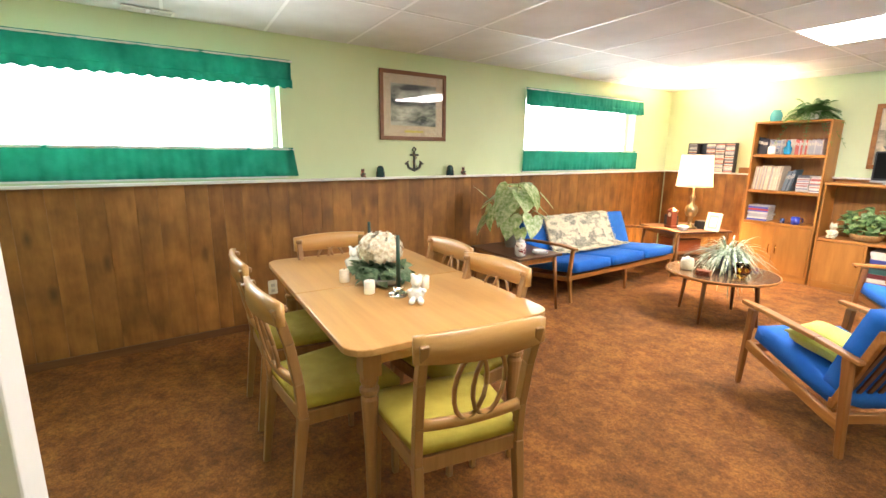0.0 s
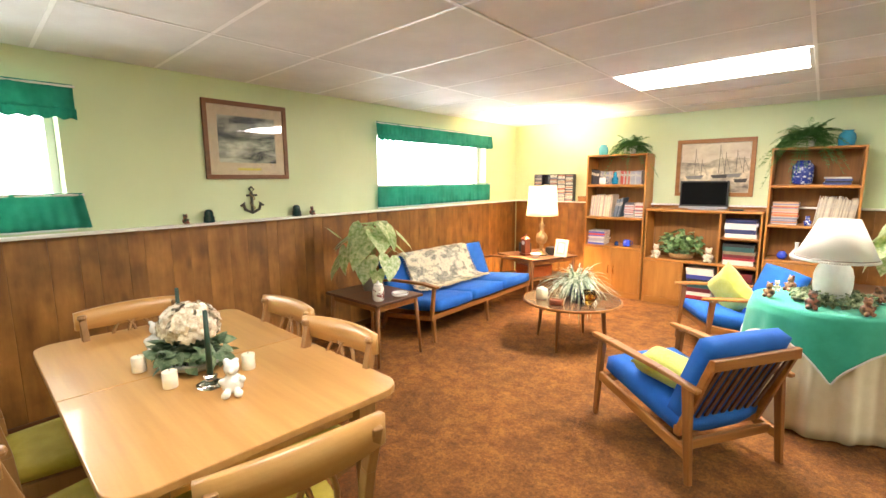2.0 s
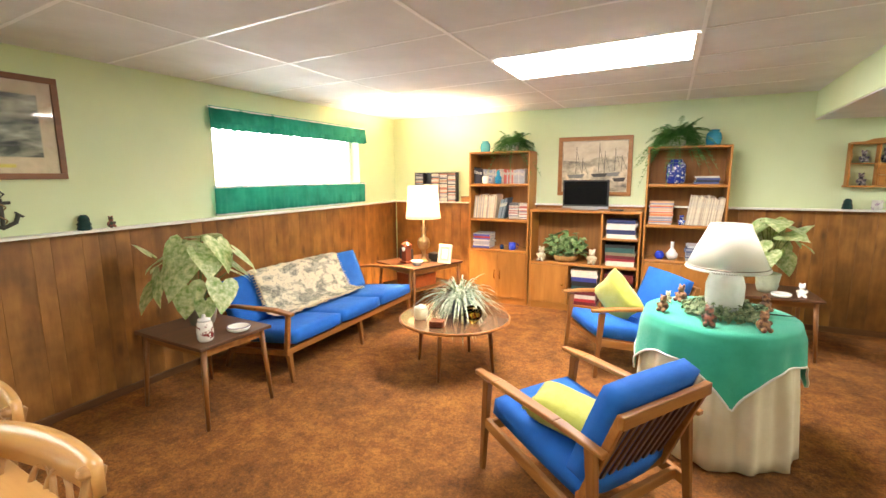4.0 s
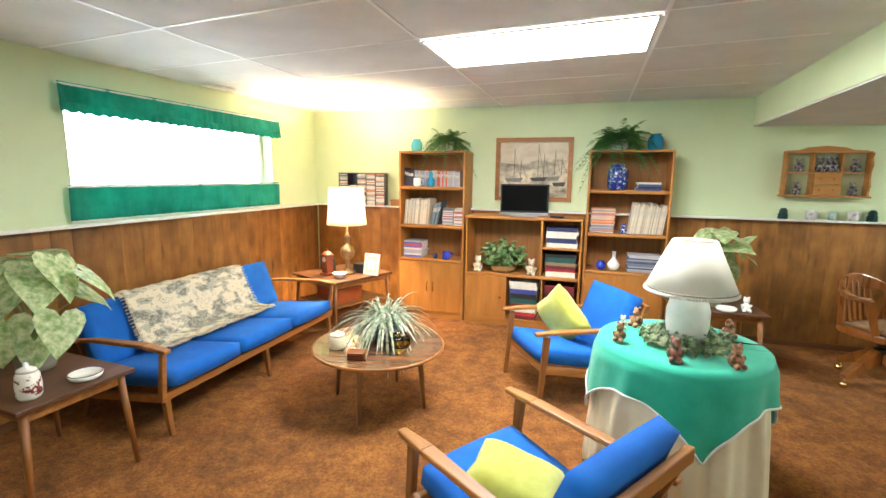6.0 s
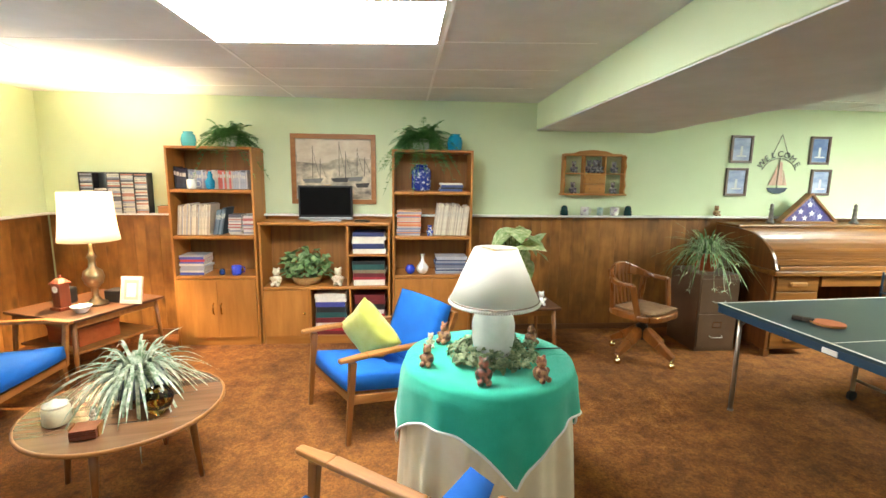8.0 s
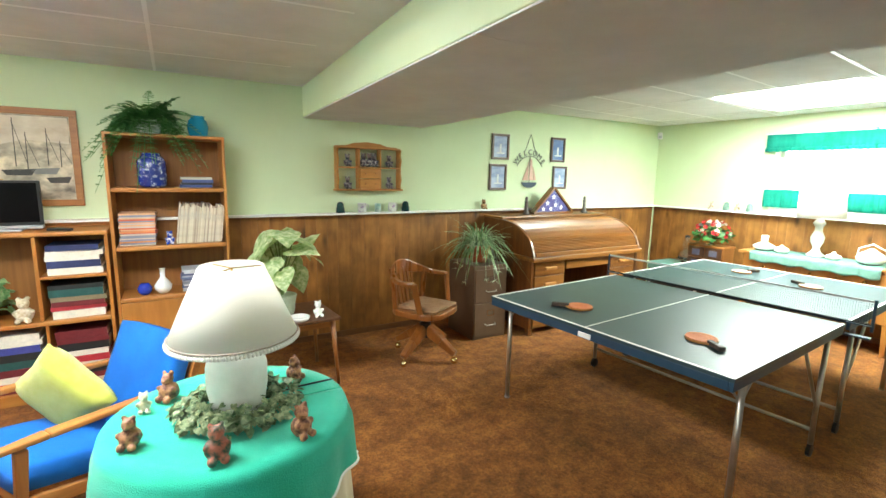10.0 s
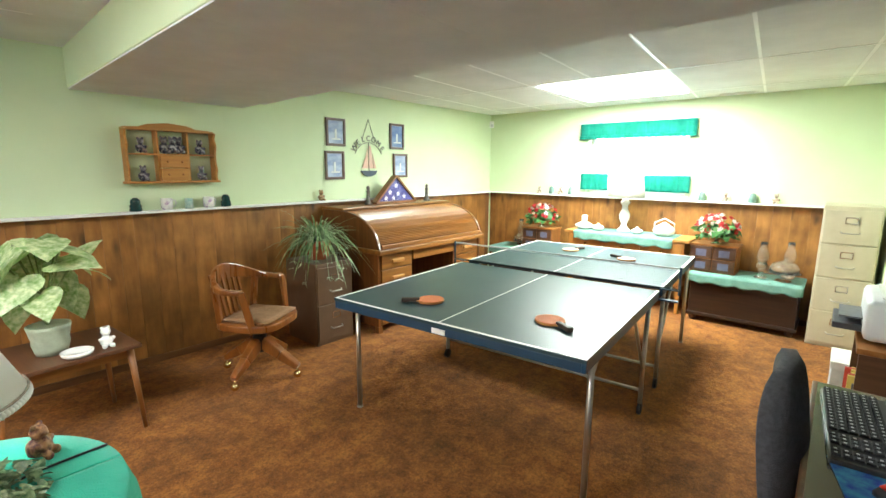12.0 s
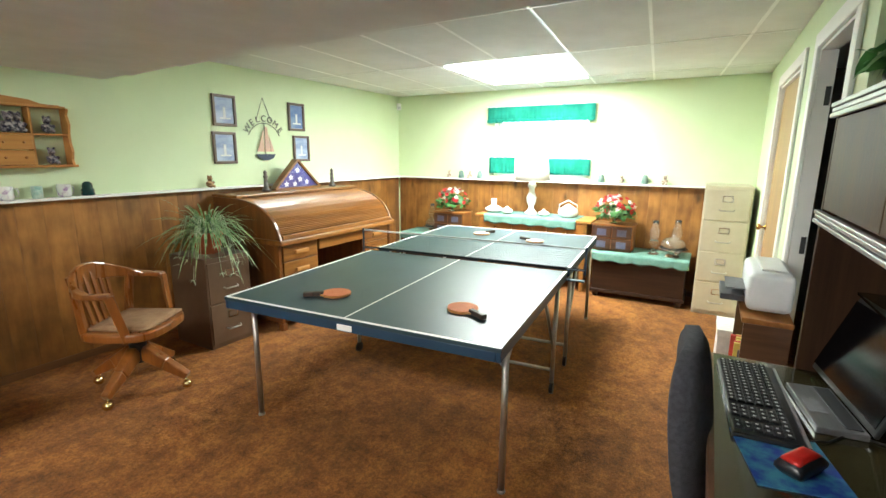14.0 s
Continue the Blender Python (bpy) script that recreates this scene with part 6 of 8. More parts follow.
SKYPRINT = mat("sailing_photo", (0.10, 0.16, 0.38), 0.5, color2=(0.42, 0.48, 0.62), scale=(3, 3, 7), spread=(0.35, 0.6))
SKYDARK = mat("dusk_photo", (0.03, 0.08, 0.30), 0.5, color2=(0.16, 0.24, 0.42), scale=(3, 3, 6), spread=(0.35, 0.6))
WALNUT = wood("walnut_frame", (0.13, 0.05, 0.018), (0.25, 0.10, 0.035), 0, 0.4)
p1 = picture("picture", pose(WX + 0.002, 2.64, 1.822, 0, 0, 90), 0.70, 0.60, 0.035, "framed storm-sea print in a walnut frame with tan mount", WALNUT, flat(0.44, 0.34, 0.22), SEA, 0.075)
part("caption", box(nb(), -0.10, 0.10, -0.0105, -0.0086, -0.232, -0.212), flat(0.45, 0.36, 0.05), p1, "gold caption strip")
hp = picture("picture", pose(3.77, BY - 0.002, 1.62), 0.80, 0.66, 0.045, "framed harbour painting with sailing boats", TEAK, flat(0.42, 0.36, 0.25), HARBOUR, 0.004, pane=False)
FLATM = Matrix(((1, 0, 0, 0), (0, 0, -1, -0.0097), (0, 1, 0, 0), (0, 0, 0, 1)))
INK, SLATE, OCHRE = flat(0.035, 0.033, 0.03), flat(0.16, 0.16, 0.15), flat(0.42, 0.27, 0.09)
rig = nb()
for x, z0, z1 in ((-0.20, -0.08, 0.22), (-0.13, -0.10, 0.10), (0.05, -0.06, 0.26), (0.11, -0.08, 0.17), (0.22, -0.05, 0.20), (0.29, -0.06, 0.12)):
    bar(rig, (x, -0.0108, z0), (x + 0.004, -0.0108, z1), 0.006, 0.0012, 0.004, 0.0012, up=(0, 1, 0))
    bar(rig, (x, -0.0108, z1 - 0.02), (x + 0.06, -0.0108, z0 + 0.02), 0.003, 0.0012, up=(0, 1, 0))
part("rigging", rig, INK, hp, "dark painted masts and lines")
for x, z, w, c in ((-0.20, -0.13, 0.20, SLATE), (-0.10, -0.19, 0.15, OCHRE), (0.06, -0.12, 0.18, INK), (0.20, -0.11, 0.16, SLATE), (0.27, -0.17, 0.14, INK)):
    part("painted_hull", prism(nb(), [(x - w / 2, z + 0.035), (x - w * 0.36, z), (x + w * 0.36, z), (x + w / 2, z + 0.045)], 0, 0.0006, FLATM), c, hp)
part("painted_sky", prism(nb(), [(-0.345, 0.07), (-0.12, 0.05), (0.10, 0.12), (0.345, 0.10), (0.345, 0.275), (-0.345, 0.275)], -0.0005, 0.0003, FLATM), mat("painted_sky", (0.50, 0.42, 0.31), 0.7, color2=(0.68, 0.61, 0.48), scale=(5, 5, 9), detail=8), hp, "pale brushed sky")
for x, z, w, h, im in ((7.868, 1.875, 0.235, 0.275, SKYPRINT), (7.845, 1.545, 0.235, 0.285, SKYPRINT), (8.72, 1.875, 0.22, 0.285, SKYDARK), (8.77, 1.55, 0.225, 0.27, SKYPRINT)):
    p = picture("picture", pose(x, BY - 0.002, z), w, h, 0.024, "small framed lighthouse photograph in a dark frame", flat(0.10, 0.06, 0.04, 0.4), flat(0.3, 0.32, 0.4), im, 0.004, pane=False)
    lh = nb()
    box(lh, -0.012, 0.012, -0.0115, -0.0096, -0.06, 0.03)
    box(lh, -0.05, 0.06, -0.0112, -0.0098, -0.075, -0.061)
    part("lighthouse", lh, flat(0.6, 0.6, 0.58), p, "pale lighthouse shape")

# anchor over the ledge
an = thing("anchor_ornament", pose(WX + 0.012, 2.64, 1.235, 0, 0, 90), "dark cast anchor ornament hung on the wall", "ornament")
ab = nb()
tube(ab, [(0, 0, 0.02), (0, 0, 0.18)], 0.011, 8)
tube(ab, [(-0.045, 0, 0.155), (0.045, 0, 0.155)], 0.009, 8)
tube(ab, [(-0.075, 0, 0.085), (-0.06, 0, 0.04), (0, 0, 0.012), (0.06, 0, 0.04), (0.075, 0, 0.085)], 0.012, 8)
tube(ab, [(-0.022, 0, 0.205), (0, 0, 0.225), (0.022, 0, 0.205), (0, 0, 0.182), (-0.022, 0, 0.205)], 0.006, 6)
for s in (-1, 1):
    bar(ab, (s * 0.095, 0, 0.07), (s * 0.06, 0, 0.10), 0.03, 0.01, 0.004, 0.01)
part("anchor", ab, flat(0.035, 0.04, 0.028, 0.5), an)
part("rope", tube(nb(), [(0.02 * math.sin(k * 0.9), -0.008 + 0.012 * math.cos(k * 0.9), 0.03 + k * 0.011) for k in range(15)], 0.004, 5), flat(0.25, 0.17, 0.07), an, "twisted rope")


def insulator(x, y, z, s=1.0, mtl=None):
    turned("glass_insulator", pose(x, y, z), "old teal glass telegraph insulator on the ledge", "ornament", [(0.038 * s, 0), (0.042 * s, 0.01), (0.036 * s, 0.03), (0.042 * s, 0.036), (0.03 * s, 0.055), (0.034 * s, 0.065), (0.028 * s, 0.085), (0.016 * s, 0.098)], mtl or flat(0.006, 0.035, 0.035, 0.12), 20, group="glass insulators")


for y in (2.27, 3.03):
    insulator(WX + 0.045, y, CAP + 0.001)
figurine(WX + 0.045, 2.10, CAP + 0.001, 0.075, BEARS2, "small painted ship ornament on the ledge", 8, rot=90)
figurine(WX + 0.045, 3.19, CAP + 0.001, 0.08, BEARS2, "small painted bear ornament on the ledge", 9, rot=90)
for x in (6.04, 6.70):
    insulator(x, BY - 0.045, CAP + 0.001)
mug(6.25, BY - 0.045, CAP + 0.001, mat("crest_mug", (0.35, 0.22, 0.4), 0.25, color2=(0.72, 0.72, 0.68), scale=(22, 22, 22), spread=(0.36, 0.44)), "white mug with a purple crest", rot=10)
turned("glass_ornament", pose(6.41, BY - 0.045, CAP + 0.001), "small clear glass with a green lighthouse", "ornament", [(0.03, 0), (0.03, 0.08), (0.027, 0.08), (0.027, 0.008)], mat("etched_glass", (0.25, 0.42, 0.36), 0.3, color2=(0.6, 0.68, 0.6), scale=(20, 20, 20)))
mug(6.56, BY - 0.045, CAP + 0.001, mat("crest_mug", (0.35, 0.22, 0.4), 0.25, color2=(0.72, 0.72, 0.68), scale=(21, 21, 21), spread=(0.36, 0.44)), "white mug with a purple crest", rot=20)
figurine(7.64, BY - 0.05, CAP + 0.001, 0.11, mat("shell_ornament", (0.12, 0.04, 0.01), 0.4, color2=(0.5, 0.32, 0.14), scale=(40, 40, 40)), "brown shell animal ornament on the ledge", 12)


# compact disc rack on the ledge
def disc_rack():
    t = thing("disc_rack", pose(1.50, BY - 0.10, CAP + 0.001), "black rack full of compact discs on the ledge", "rack")
    fr = nb()
    for k in range(6):
        box(fr, k * 0.118, k * 0.118 + 0.006, 0, 0.09, 0, 0.365)
    box(fr, 0, 0.596, 0.082, 0.09, 0.0005, 0.3645)
    box(fr, 0, 0.596, 0, 0.09, 0.3655, 0.372)
    part("rack_frame", fr, BLACK, t)
    rng = random.Random(4)
    for k in range(5):
        for j in range(24):
            if k == 1 and j > 14:
                continue
            z = 0.006 + j * 0.0148
            c = rng.choice([(0.5, 0.5, 0.5), (0.6, 0.58, 0.5), (0.1, 0.1, 0.13), (0.45, 0.2, 0.15), (0.3, 0.32, 0.4), (0.62, 0.6, 0.58)])
            part("disc_case", box(nb(), k * 0.118 + 0.0075, k * 0.118 + 0.1165, 0.004 + rng.uniform(0, 0.006), 0.08, z, z + 0.0105), flat(*c), t)


disc_rack()
bx = thing("wooden_box", pose(2.22, BY - 0.05, CAP + 0.001), "small wooden box on the ledge", "box")
part("body", box(nb(), -0.055, 0.055, -0.04, 0.04, 0, 0.055), TEAK, bx, bevel=0.003)
part("lid", box(nb(), -0.058, 0.058, -0.043, 0.043, 0.0555, 0.068), TEAK, bx, bevel=0.003)

# corner table things
CTZ = 0.521
rd = thing("radio", pose(1.70, 6.20, CTZ, 0, 0, -22), "black portable radio on the corner table", "radio")
part("casing", box(nb(), -0.09, 0.09, -0.04, 0.04, 0, 0.13), BLACK, rd, bevel=0.012)
part("speaker", lathe(nb(), [(0.05, 0), (0.05, 0.004), (0.046, 0.005)], 20), flat(0.05, 0.05, 0.055), rd).matrix_basis = pose(-0.03, -0.0405, 0.065, 90, 0, 0)
rd2 = thing("telephone_base", pose(2.12, 6.22, CTZ, 0, 0, -10), "dark answering machine behind the lamp", "telephone")
part("casing", box(nb(), -0.10, 0.10, -0.06, 0.06, 0, 0.10), BLACK, rd2, bevel=0.01)
ln = thing("wooden_lantern", pose(1.83, 5.98, CTZ, 0, 0, -20), "red-brown wooden lantern clock with a flared base", "clock")
RED = wood("red_mahogany", (0.13, 0.025, 0.01), (0.24, 0.055, 0.02), 2, 0.3)
lb_ = nb()
box(lb_, -0.055, 0.055, -0.055, 0.055, 0, 0.025)
box(lb_, -0.04, 0.04, -0.04, 0.04, 0.0255, 0.20)
box(lb_, -0.05, 0.05, -0.05, 0.05, 0.2005, 0.215)
part("tower", lb_, RED, ln, bevel=0.004)
part("roof", lathe(nb(), [(0.06, 0.2155), (0.035, 0.24), (0.012, 0.25), (0.012, 0.27)], 8), RED, ln)
part("dial", lathe(nb(), [(0.026, 0), (0.026, 0.003), (0.022, 0.004)], 18), PORCELAIN, ln, "white dial").matrix_basis = pose(0, -0.0405, 0.165, 90, 0, 0)
turned("bowl", pose(2.02, 5.90, CTZ), "small white ribbed bowl", "bowl", [(0.035, 0), (0.04, 0.006), (0.065, 0.04), (0.07, 0.052), (0.064, 0.050), (0.036, 0.012)], PORCELAIN)
pf = thing("standing_photo", pose(2.25, 6.12, CTZ + 0.002, -12, 0, -8), "cream standing photo frame with a small picture", "photo frame")
for a, b, c, d in ((-0.09, 0.09, 0, 0.03), (-0.09, 0.09, 0.19, 0.22), (-0.09, -0.06, 0.0305, 0.1895), (0.06, 0.09, 0.0305, 0.1895)):
    part("frame_side", box(nb(), a, b, -0.008, 0.008, c, d), flat(0.62, 0.55, 0.42), pf, bevel=0.003)
part("mount", box(nb(), -0.06, 0.06, -0.003, 0.006, 0.0305, 0.1895), flat(0.28, 0.30, 0.24), pf)
part("print", box(nb(), -0.038, 0.038, -0.005, -0.0035, 0.055, 0.165), flat(0.72, 0.66, 0.56), pf)
part("strut", bar(nb(), (0, 0.010, 0.15), (0, 0.085, 0.012), 0.03, 0.004), BLACK, pf)
sb = thing("storage_box", pose(1.93, 6.10, 0.261, 0, 0, -22), "orange-red wooden box on the lower shelf", "box")
part("body", box(nb(), -0.17, 0.17, -0.20, 0.12, 0, 0.12), wood("orange_box", (0.32, 0.06, 0.012), (0.45, 0.11, 0.025), 0, 0.4), sb, bevel=0.004)
part("lid", box(nb(), -0.175, 0.175, -0.205, 0.125, 0.1205, 0.14), wood("orange_box_lid", (0.36, 0.08, 0.016), (0.48, 0.13, 0.03), 0, 0.4), sb, bevel=0.004)

# sofa side table things
jar = turned("china_jar", pose(2.03, 3.19, 0.531), "white china jar with dark red flowers and a lid", "jar", [(0.04, 0), (0.048, 0.015), (0.05, 0.06), (0.046, 0.11), (0.038, 0.125)], mat("red_flower_china", (0.20, 0.03, 0.03), 0.2, color2=(0.75, 0.73, 0.66), scale=(28, 28, 28), spread=(0.40, 0.47), coat=0.4))
part("lid", lathe(nb(), [(0.04, 0.1255), (0.036, 0.14), (0.01, 0.15), (0.012, 0.162), (0.005, 0.168)], 20), PORCELAIN, jar, smooth=True)
ASH = [(0.06, 0), (0.07, 0.008), (0.075, 0.026), (0.065, 0.028), (0.058, 0.012)]
turned("ashtray", pose(2.05, 3.42, 0.531), "white china ashtray with a dark rim line", "ashtray", ASH, PORCELAIN, extra=[("rim", tube(nb(), [(0.071 * math.cos(k * math.tau / 24), 0.071 * math.sin(k * math.tau / 24), 0.0275) for k in range(25)], 0.003, 5), flat(0.10, 0.06, 0.14), "dark rim")])
turned("ashtray", pose(5.44, 5.95, 0.521), "white china ashtray on the side table", "ashtray", ASH, PORCELAIN)
figurine(5.58, 5.98, 0.521, 0.12, PORCELAIN, "white china bear ornament on the side table", 14)

# coffee table things
CZ0 = 0.4225
cj = turned("candle_jar", pose(2.86, 4.44, CZ0), "cream candle jar with a brass band", "candle", [(0.048, 0), (0.055, 0.01), (0.055, 0.075), (0.045, 0.085)], flat(0.62, 0.55, 0.36, 0.3))
part("lid", lathe(nb(), [(0.05, 0.0855), (0.05, 0.095), (0.02, 0.105), (0.012, 0.115)], 20), flat(0.66, 0.62, 0.5, 0.3), cj, smooth=True)
ag = turned("amber_bowl", pose(3.27, 4.52, CZ0), "amber glass globe on the coffee table", "bowl", [(0.03, 0), (0.035, 0.008), (0.06, 0.04), (0.068, 0.075), (0.055, 0.115), (0.05, 0.12), (0.062, 0.075), (0.05, 0.035)], AMBERGLASS)
co = thing("coaster_box", pose(3.06, 4.33, CZ0, 0, 0, 14), "stack of red-brown coasters in a holder", "coasters")
for k in range(4):
    part("coaster", box(nb(), -0.05, 0.05, -0.045, 0.045, 0.002 + k * 0.011, 0.010 + k * 0.011), RED, co, bevel=0.002)
part("holder", box(box(nb(), -0.056, -0.0515, -0.03, 0.03, 0, 0.05), 0.0515, 0.056, -0.03, 0.03, 0, 0.05), TEAK, co)
figurine(3.00, 4.47, CZ0, 0.05, IVORY, "tiny cream ornament on the coffee table", 16)


# centrepiece on the dining table
def centrepiece():
    m = pose(2.78, 1.44, 0.7515, 0, 0, -8)
    d = thing("centrepiece", m, "grey oval dish of greenery with a white hydrangea head", "centrepiece")
    ds = lathe(nb(), [(0.10, 0), (0.15, 0.012), (0.175, 0.045), (0.17, 0.047), (0.14, 0.02)], 32)
    for v in ds.verts:
        v.co.y *= 0.7
    part("dish", ds, mat("grey_glaze", (0.16, 0.18, 0.17), 0.3, color2=(0.36, 0.38, 0.35), scale=(16, 16, 16)), d, smooth=True)
    rng = random.Random(6)
    g = nb()
    leafy(g, rng, 190, 0.18, 0.13, 0.04, 0.11, 0.05)
    part("greenery", g, thin("grey_green_leaf", (0.05, 0.12, 0.05), 0.2, 0.5, color2=(0.22, 0.30, 0.18), scale=(30, 30, 30)), d)
    h = nb()
    for k in range(230):
        z = rng.uniform(-0.5, 1)
        a = rng.uniform(0, math.tau)
        r = math.sqrt(1 - z * z)
        q = Vector((r * math.cos(a), r * math.sin(a), z))
        mm = Matrix.Translation(Vector((0, 0, 0.165)) + Vector((q.x * 0.10, q.y * 0.10, q.z * 0.082)) * rng.uniform(0.88, 1.12)) @ q.to_track_quat("Z", "Y").to_matrix().to_4x4()
        for j in range(4):
            heart_leaf(h, mm @ pose(0, 0, 0.004, 22, 0, 90 * j + 20), 0.026)
    part("hydrangea", h, mat("cream_petals", (0.62, 0.50, 0.34), 0.8, color2=(0.88, 0.82, 0.68), scale=(38, 38, 38), spread=(0.4, 0.6)), d, "cream hydrangea petals")
    part("flower_core", lathe(nb(), [(0.02, 0.10), (0.065, 0.12), (0.075, 0.165), (0.045, 0.215)], 14), flat(0.5, 0.45, 0.34), d, smooth=True)


centrepiece()


def taper(x, y, h):
    t = thing("candlestick", pose(x, y, 0.7515), "dark green taper candle in a cut-glass holder", "candle", "table candles")
    part("holder", lathe(nb(), [(0.045, 0), (0.05, 0.01), (0.02, 0.025), (0.026, 0.04), (0.016, 0.045)], 12), glass("cut_glass", (0.95, 0.95, 0.95), 0.08), t)
    part("candle", tube(nb(), [(0, 0, 0.0455), (0, 0, h)], 0.0115, 12, 0.008), flat(0.004, 0.035, 0.018, 0.5), t, "dark green wax", smooth=True)


def votive(x, y):
    t = thing("votive_candle", pose(x, y, 0.7515), "short white pillar candle", "candle", "table candles")
    part("wax", lathe(nb(), [(0.024, 0), (0.026, 0.003), (0.026, 0.062), (0.022, 0.064)], 18), flat(0.76, 0.68, 0.54, 0.5), t, smooth=True)
    part("wick", tube(nb(), [(0, 0, 0.0635), (0.001, 0, 0.072)], 0.0012, 5), BLACK, t)


taper(3.06, 1.39, 0.29)
taper(2.55, 1.49, 0.28)
for x, y in ((2.955, 1.29), (2.70, 1.27), (3.02, 1.56)):
    votive(x, y)
figurine(3.19, 1.41, 0.7515, 0.135, PORCELAIN, "white china angel ornament on the dining table", 21, rot=60)
figurine(2.53, 1.40, 0.7515, 0.15, PORCELAIN, "white china dove ornament on the dining table", 22, rot=60)

# round table things
iv = thing("ivy_wreath", pose(4.868, 4.36, 0.7385), "ring of ivy round the lamp foot", "plant")
ivb = nb()
leafy(ivb, random.Random(12), 680, 0.20, 0.19, 0.006, 0.095, 0.025, ring=0.5)
part("leaves", ivb, thin("wreath_leaf", (0.022, 0.085, 0.022), 0.2, 0.45, color2=(0.40, 0.46, 0.26), scale=(44, 44, 44)), iv)
for x, y, h, mt_, r in ((4.56, 4.28, 0.10, BEARS, -20), (4.78, 4.09, 0.115, BEARS2, 0), (5.02, 4.10, 0.11, BEARS, 25), (4.66, 4.56, 0.11, BEARS, -40), (5.09, 4.52, 0.10, BEARS, 50), (4.585, 4.50, 0.075, IVORY, 0)):
    figurine(x, y, 0.7385, h, mt_, "small painted resin bear on the green tablecloth", int(x * 100), rot=r, group="resin bears")
cd = thing("lamp_cord", pose(0, 0, 0), "thin black lamp cord across the tablecloth", "cord")
part("cable", tube(nb(), [(4.96, 4.40, 0.743), (5.06, 4.44, 0.742), (5.14, 4.445, 0.742), (5.225, 4.45, 0.741)], 0.0035, 6), BLACK, cd, smooth=True)


# pine shelf with cubbies
def wall_shelf():
    t = thing("wall_shelf", pose(6.315, BY - 0.002, 1.40), "scalloped pine wall shelf with cubbyholes and two drawers", "shelf")
    W = 0.315
    for s in (-1, 1):
        out = [(-0.002, 0.0), (-0.10, 0.0), (-0.085, 0.05), (-0.105, 0.10), (-0.085, 0.16), (-0.085, 0.22), (-0.105, 0.28), (-0.08, 0.34), (-0.10, 0.38), (-0.002, 0.40)]
        m = Matrix(((0, 0, 1, s * W - (0.016 if s > 0 else 0)), (1, 0, 0, 0), (0, 1, 0, 0), (0, 0, 0, 1)))
        part("side_panel", prism(nb(), out, 0, 0.016, m), PINE, t, bevel=0.002)
    for s in (-1, 1):
        part("divider", box(nb(), s * 0.105 - 0.006, s * 0.105 + 0.006, -0.088, -0.003, 0.0145, 0.3795), PINE, t)
    part("bottom", box(nb(), -W - 0.012, W + 0.012, -0.11, -0.002, -0.002, 0.0138), PINE, t, bevel=0.003)
    part("top", box(nb(), -W + 0.0165, W - 0.0165, -0.10, -0.002, 0.38, 0.394), PINE, t, bevel=0.003)
    for a, b in ((-W + 0.0165, -0.1115), (-0.0985, 0.0985), (0.1115, W - 0.0165)):
        part("cubby_shelf", box(nb(), a, b, -0.086, -0.003, 0.205, 0.216), PINE, t)
    cr = [(-W, 0.3945), (-0.2, 0.3945), (0.2, 0.3945), (W, 0.3945), (W - 0.02, 0.405), (0.2, 0.408), (0.14, 0.43), (0.0, 0.445), (-0.14, 0.43), (-0.2, 0.408), (-W + 0.02, 0.405)]
    part("crest", prism(nb(), cr, 0, 0.014, Matrix(((1, 0, 0, 0), (0, 0, -1, -0.004), (0, 1, 0, 0), (0, 0, 0, 1)))), PINE, t, bevel=0.002)
    for z in (0.016, 0.111):
        d = part("drawer", box(nb(), -0.0975, 0.0975, -0.098, -0.004, z, z + 0.092), PINE, t, bevel=0.003)
        for s in (-0.05, 0.05):
            part("knob", lathe(nb(), [(0.005, 0), (0.008, 0.006), (0.004, 0.012)], 10), TEAK, d).matrix_basis = pose(s, -0.0985, z + 0.046, 90, 0, 0)
    DOLL = mat("bear_doll", (0.015, 0.015, 0.035), 0.8, color2=(0.45, 0.42, 0.4), scale=(38, 38, 38), spread=(0.45, 0.62))
    for i, (x, z) in enumerate(((-0.205, 0.0145), (0.205, 0.0145), (-0.205, 0.2165), (0.205, 0.2165), (-0.05, 0.2165), (0.05, 0.2165), (0.0, 0.2165))):
        figurine(6.315 + x, BY - (0.05 if i < 6 else 0.075), 1.40 + z, 0.115 if i < 4 else 0.13, DOLL, "little navy sailor bear sitting in a cubbyhole", 30 + i, group="sailor bears")


wall_shelf()


# welcome sign
def text_mesh(s, size):
    cu = bpy.data.curves.new("txt", "FONT")
    cu.body, cu.size, cu.extrude, cu.align_x = s, size, 0.002, "CENTER"
    ob = bpy.data.objects.new("txt", cu)
    scene.collection.objects.link(ob)
    dg = bpy.context.evaluated_depsgraph_get()
    me = bpy.data.meshes.new_from_object(ob.evaluated_get(dg))
    bpy.data.objects.remove(ob)
    bm = nb()
    bm.from_mesh(me)
    bpy.data.meshes.remove(me)
    return bm


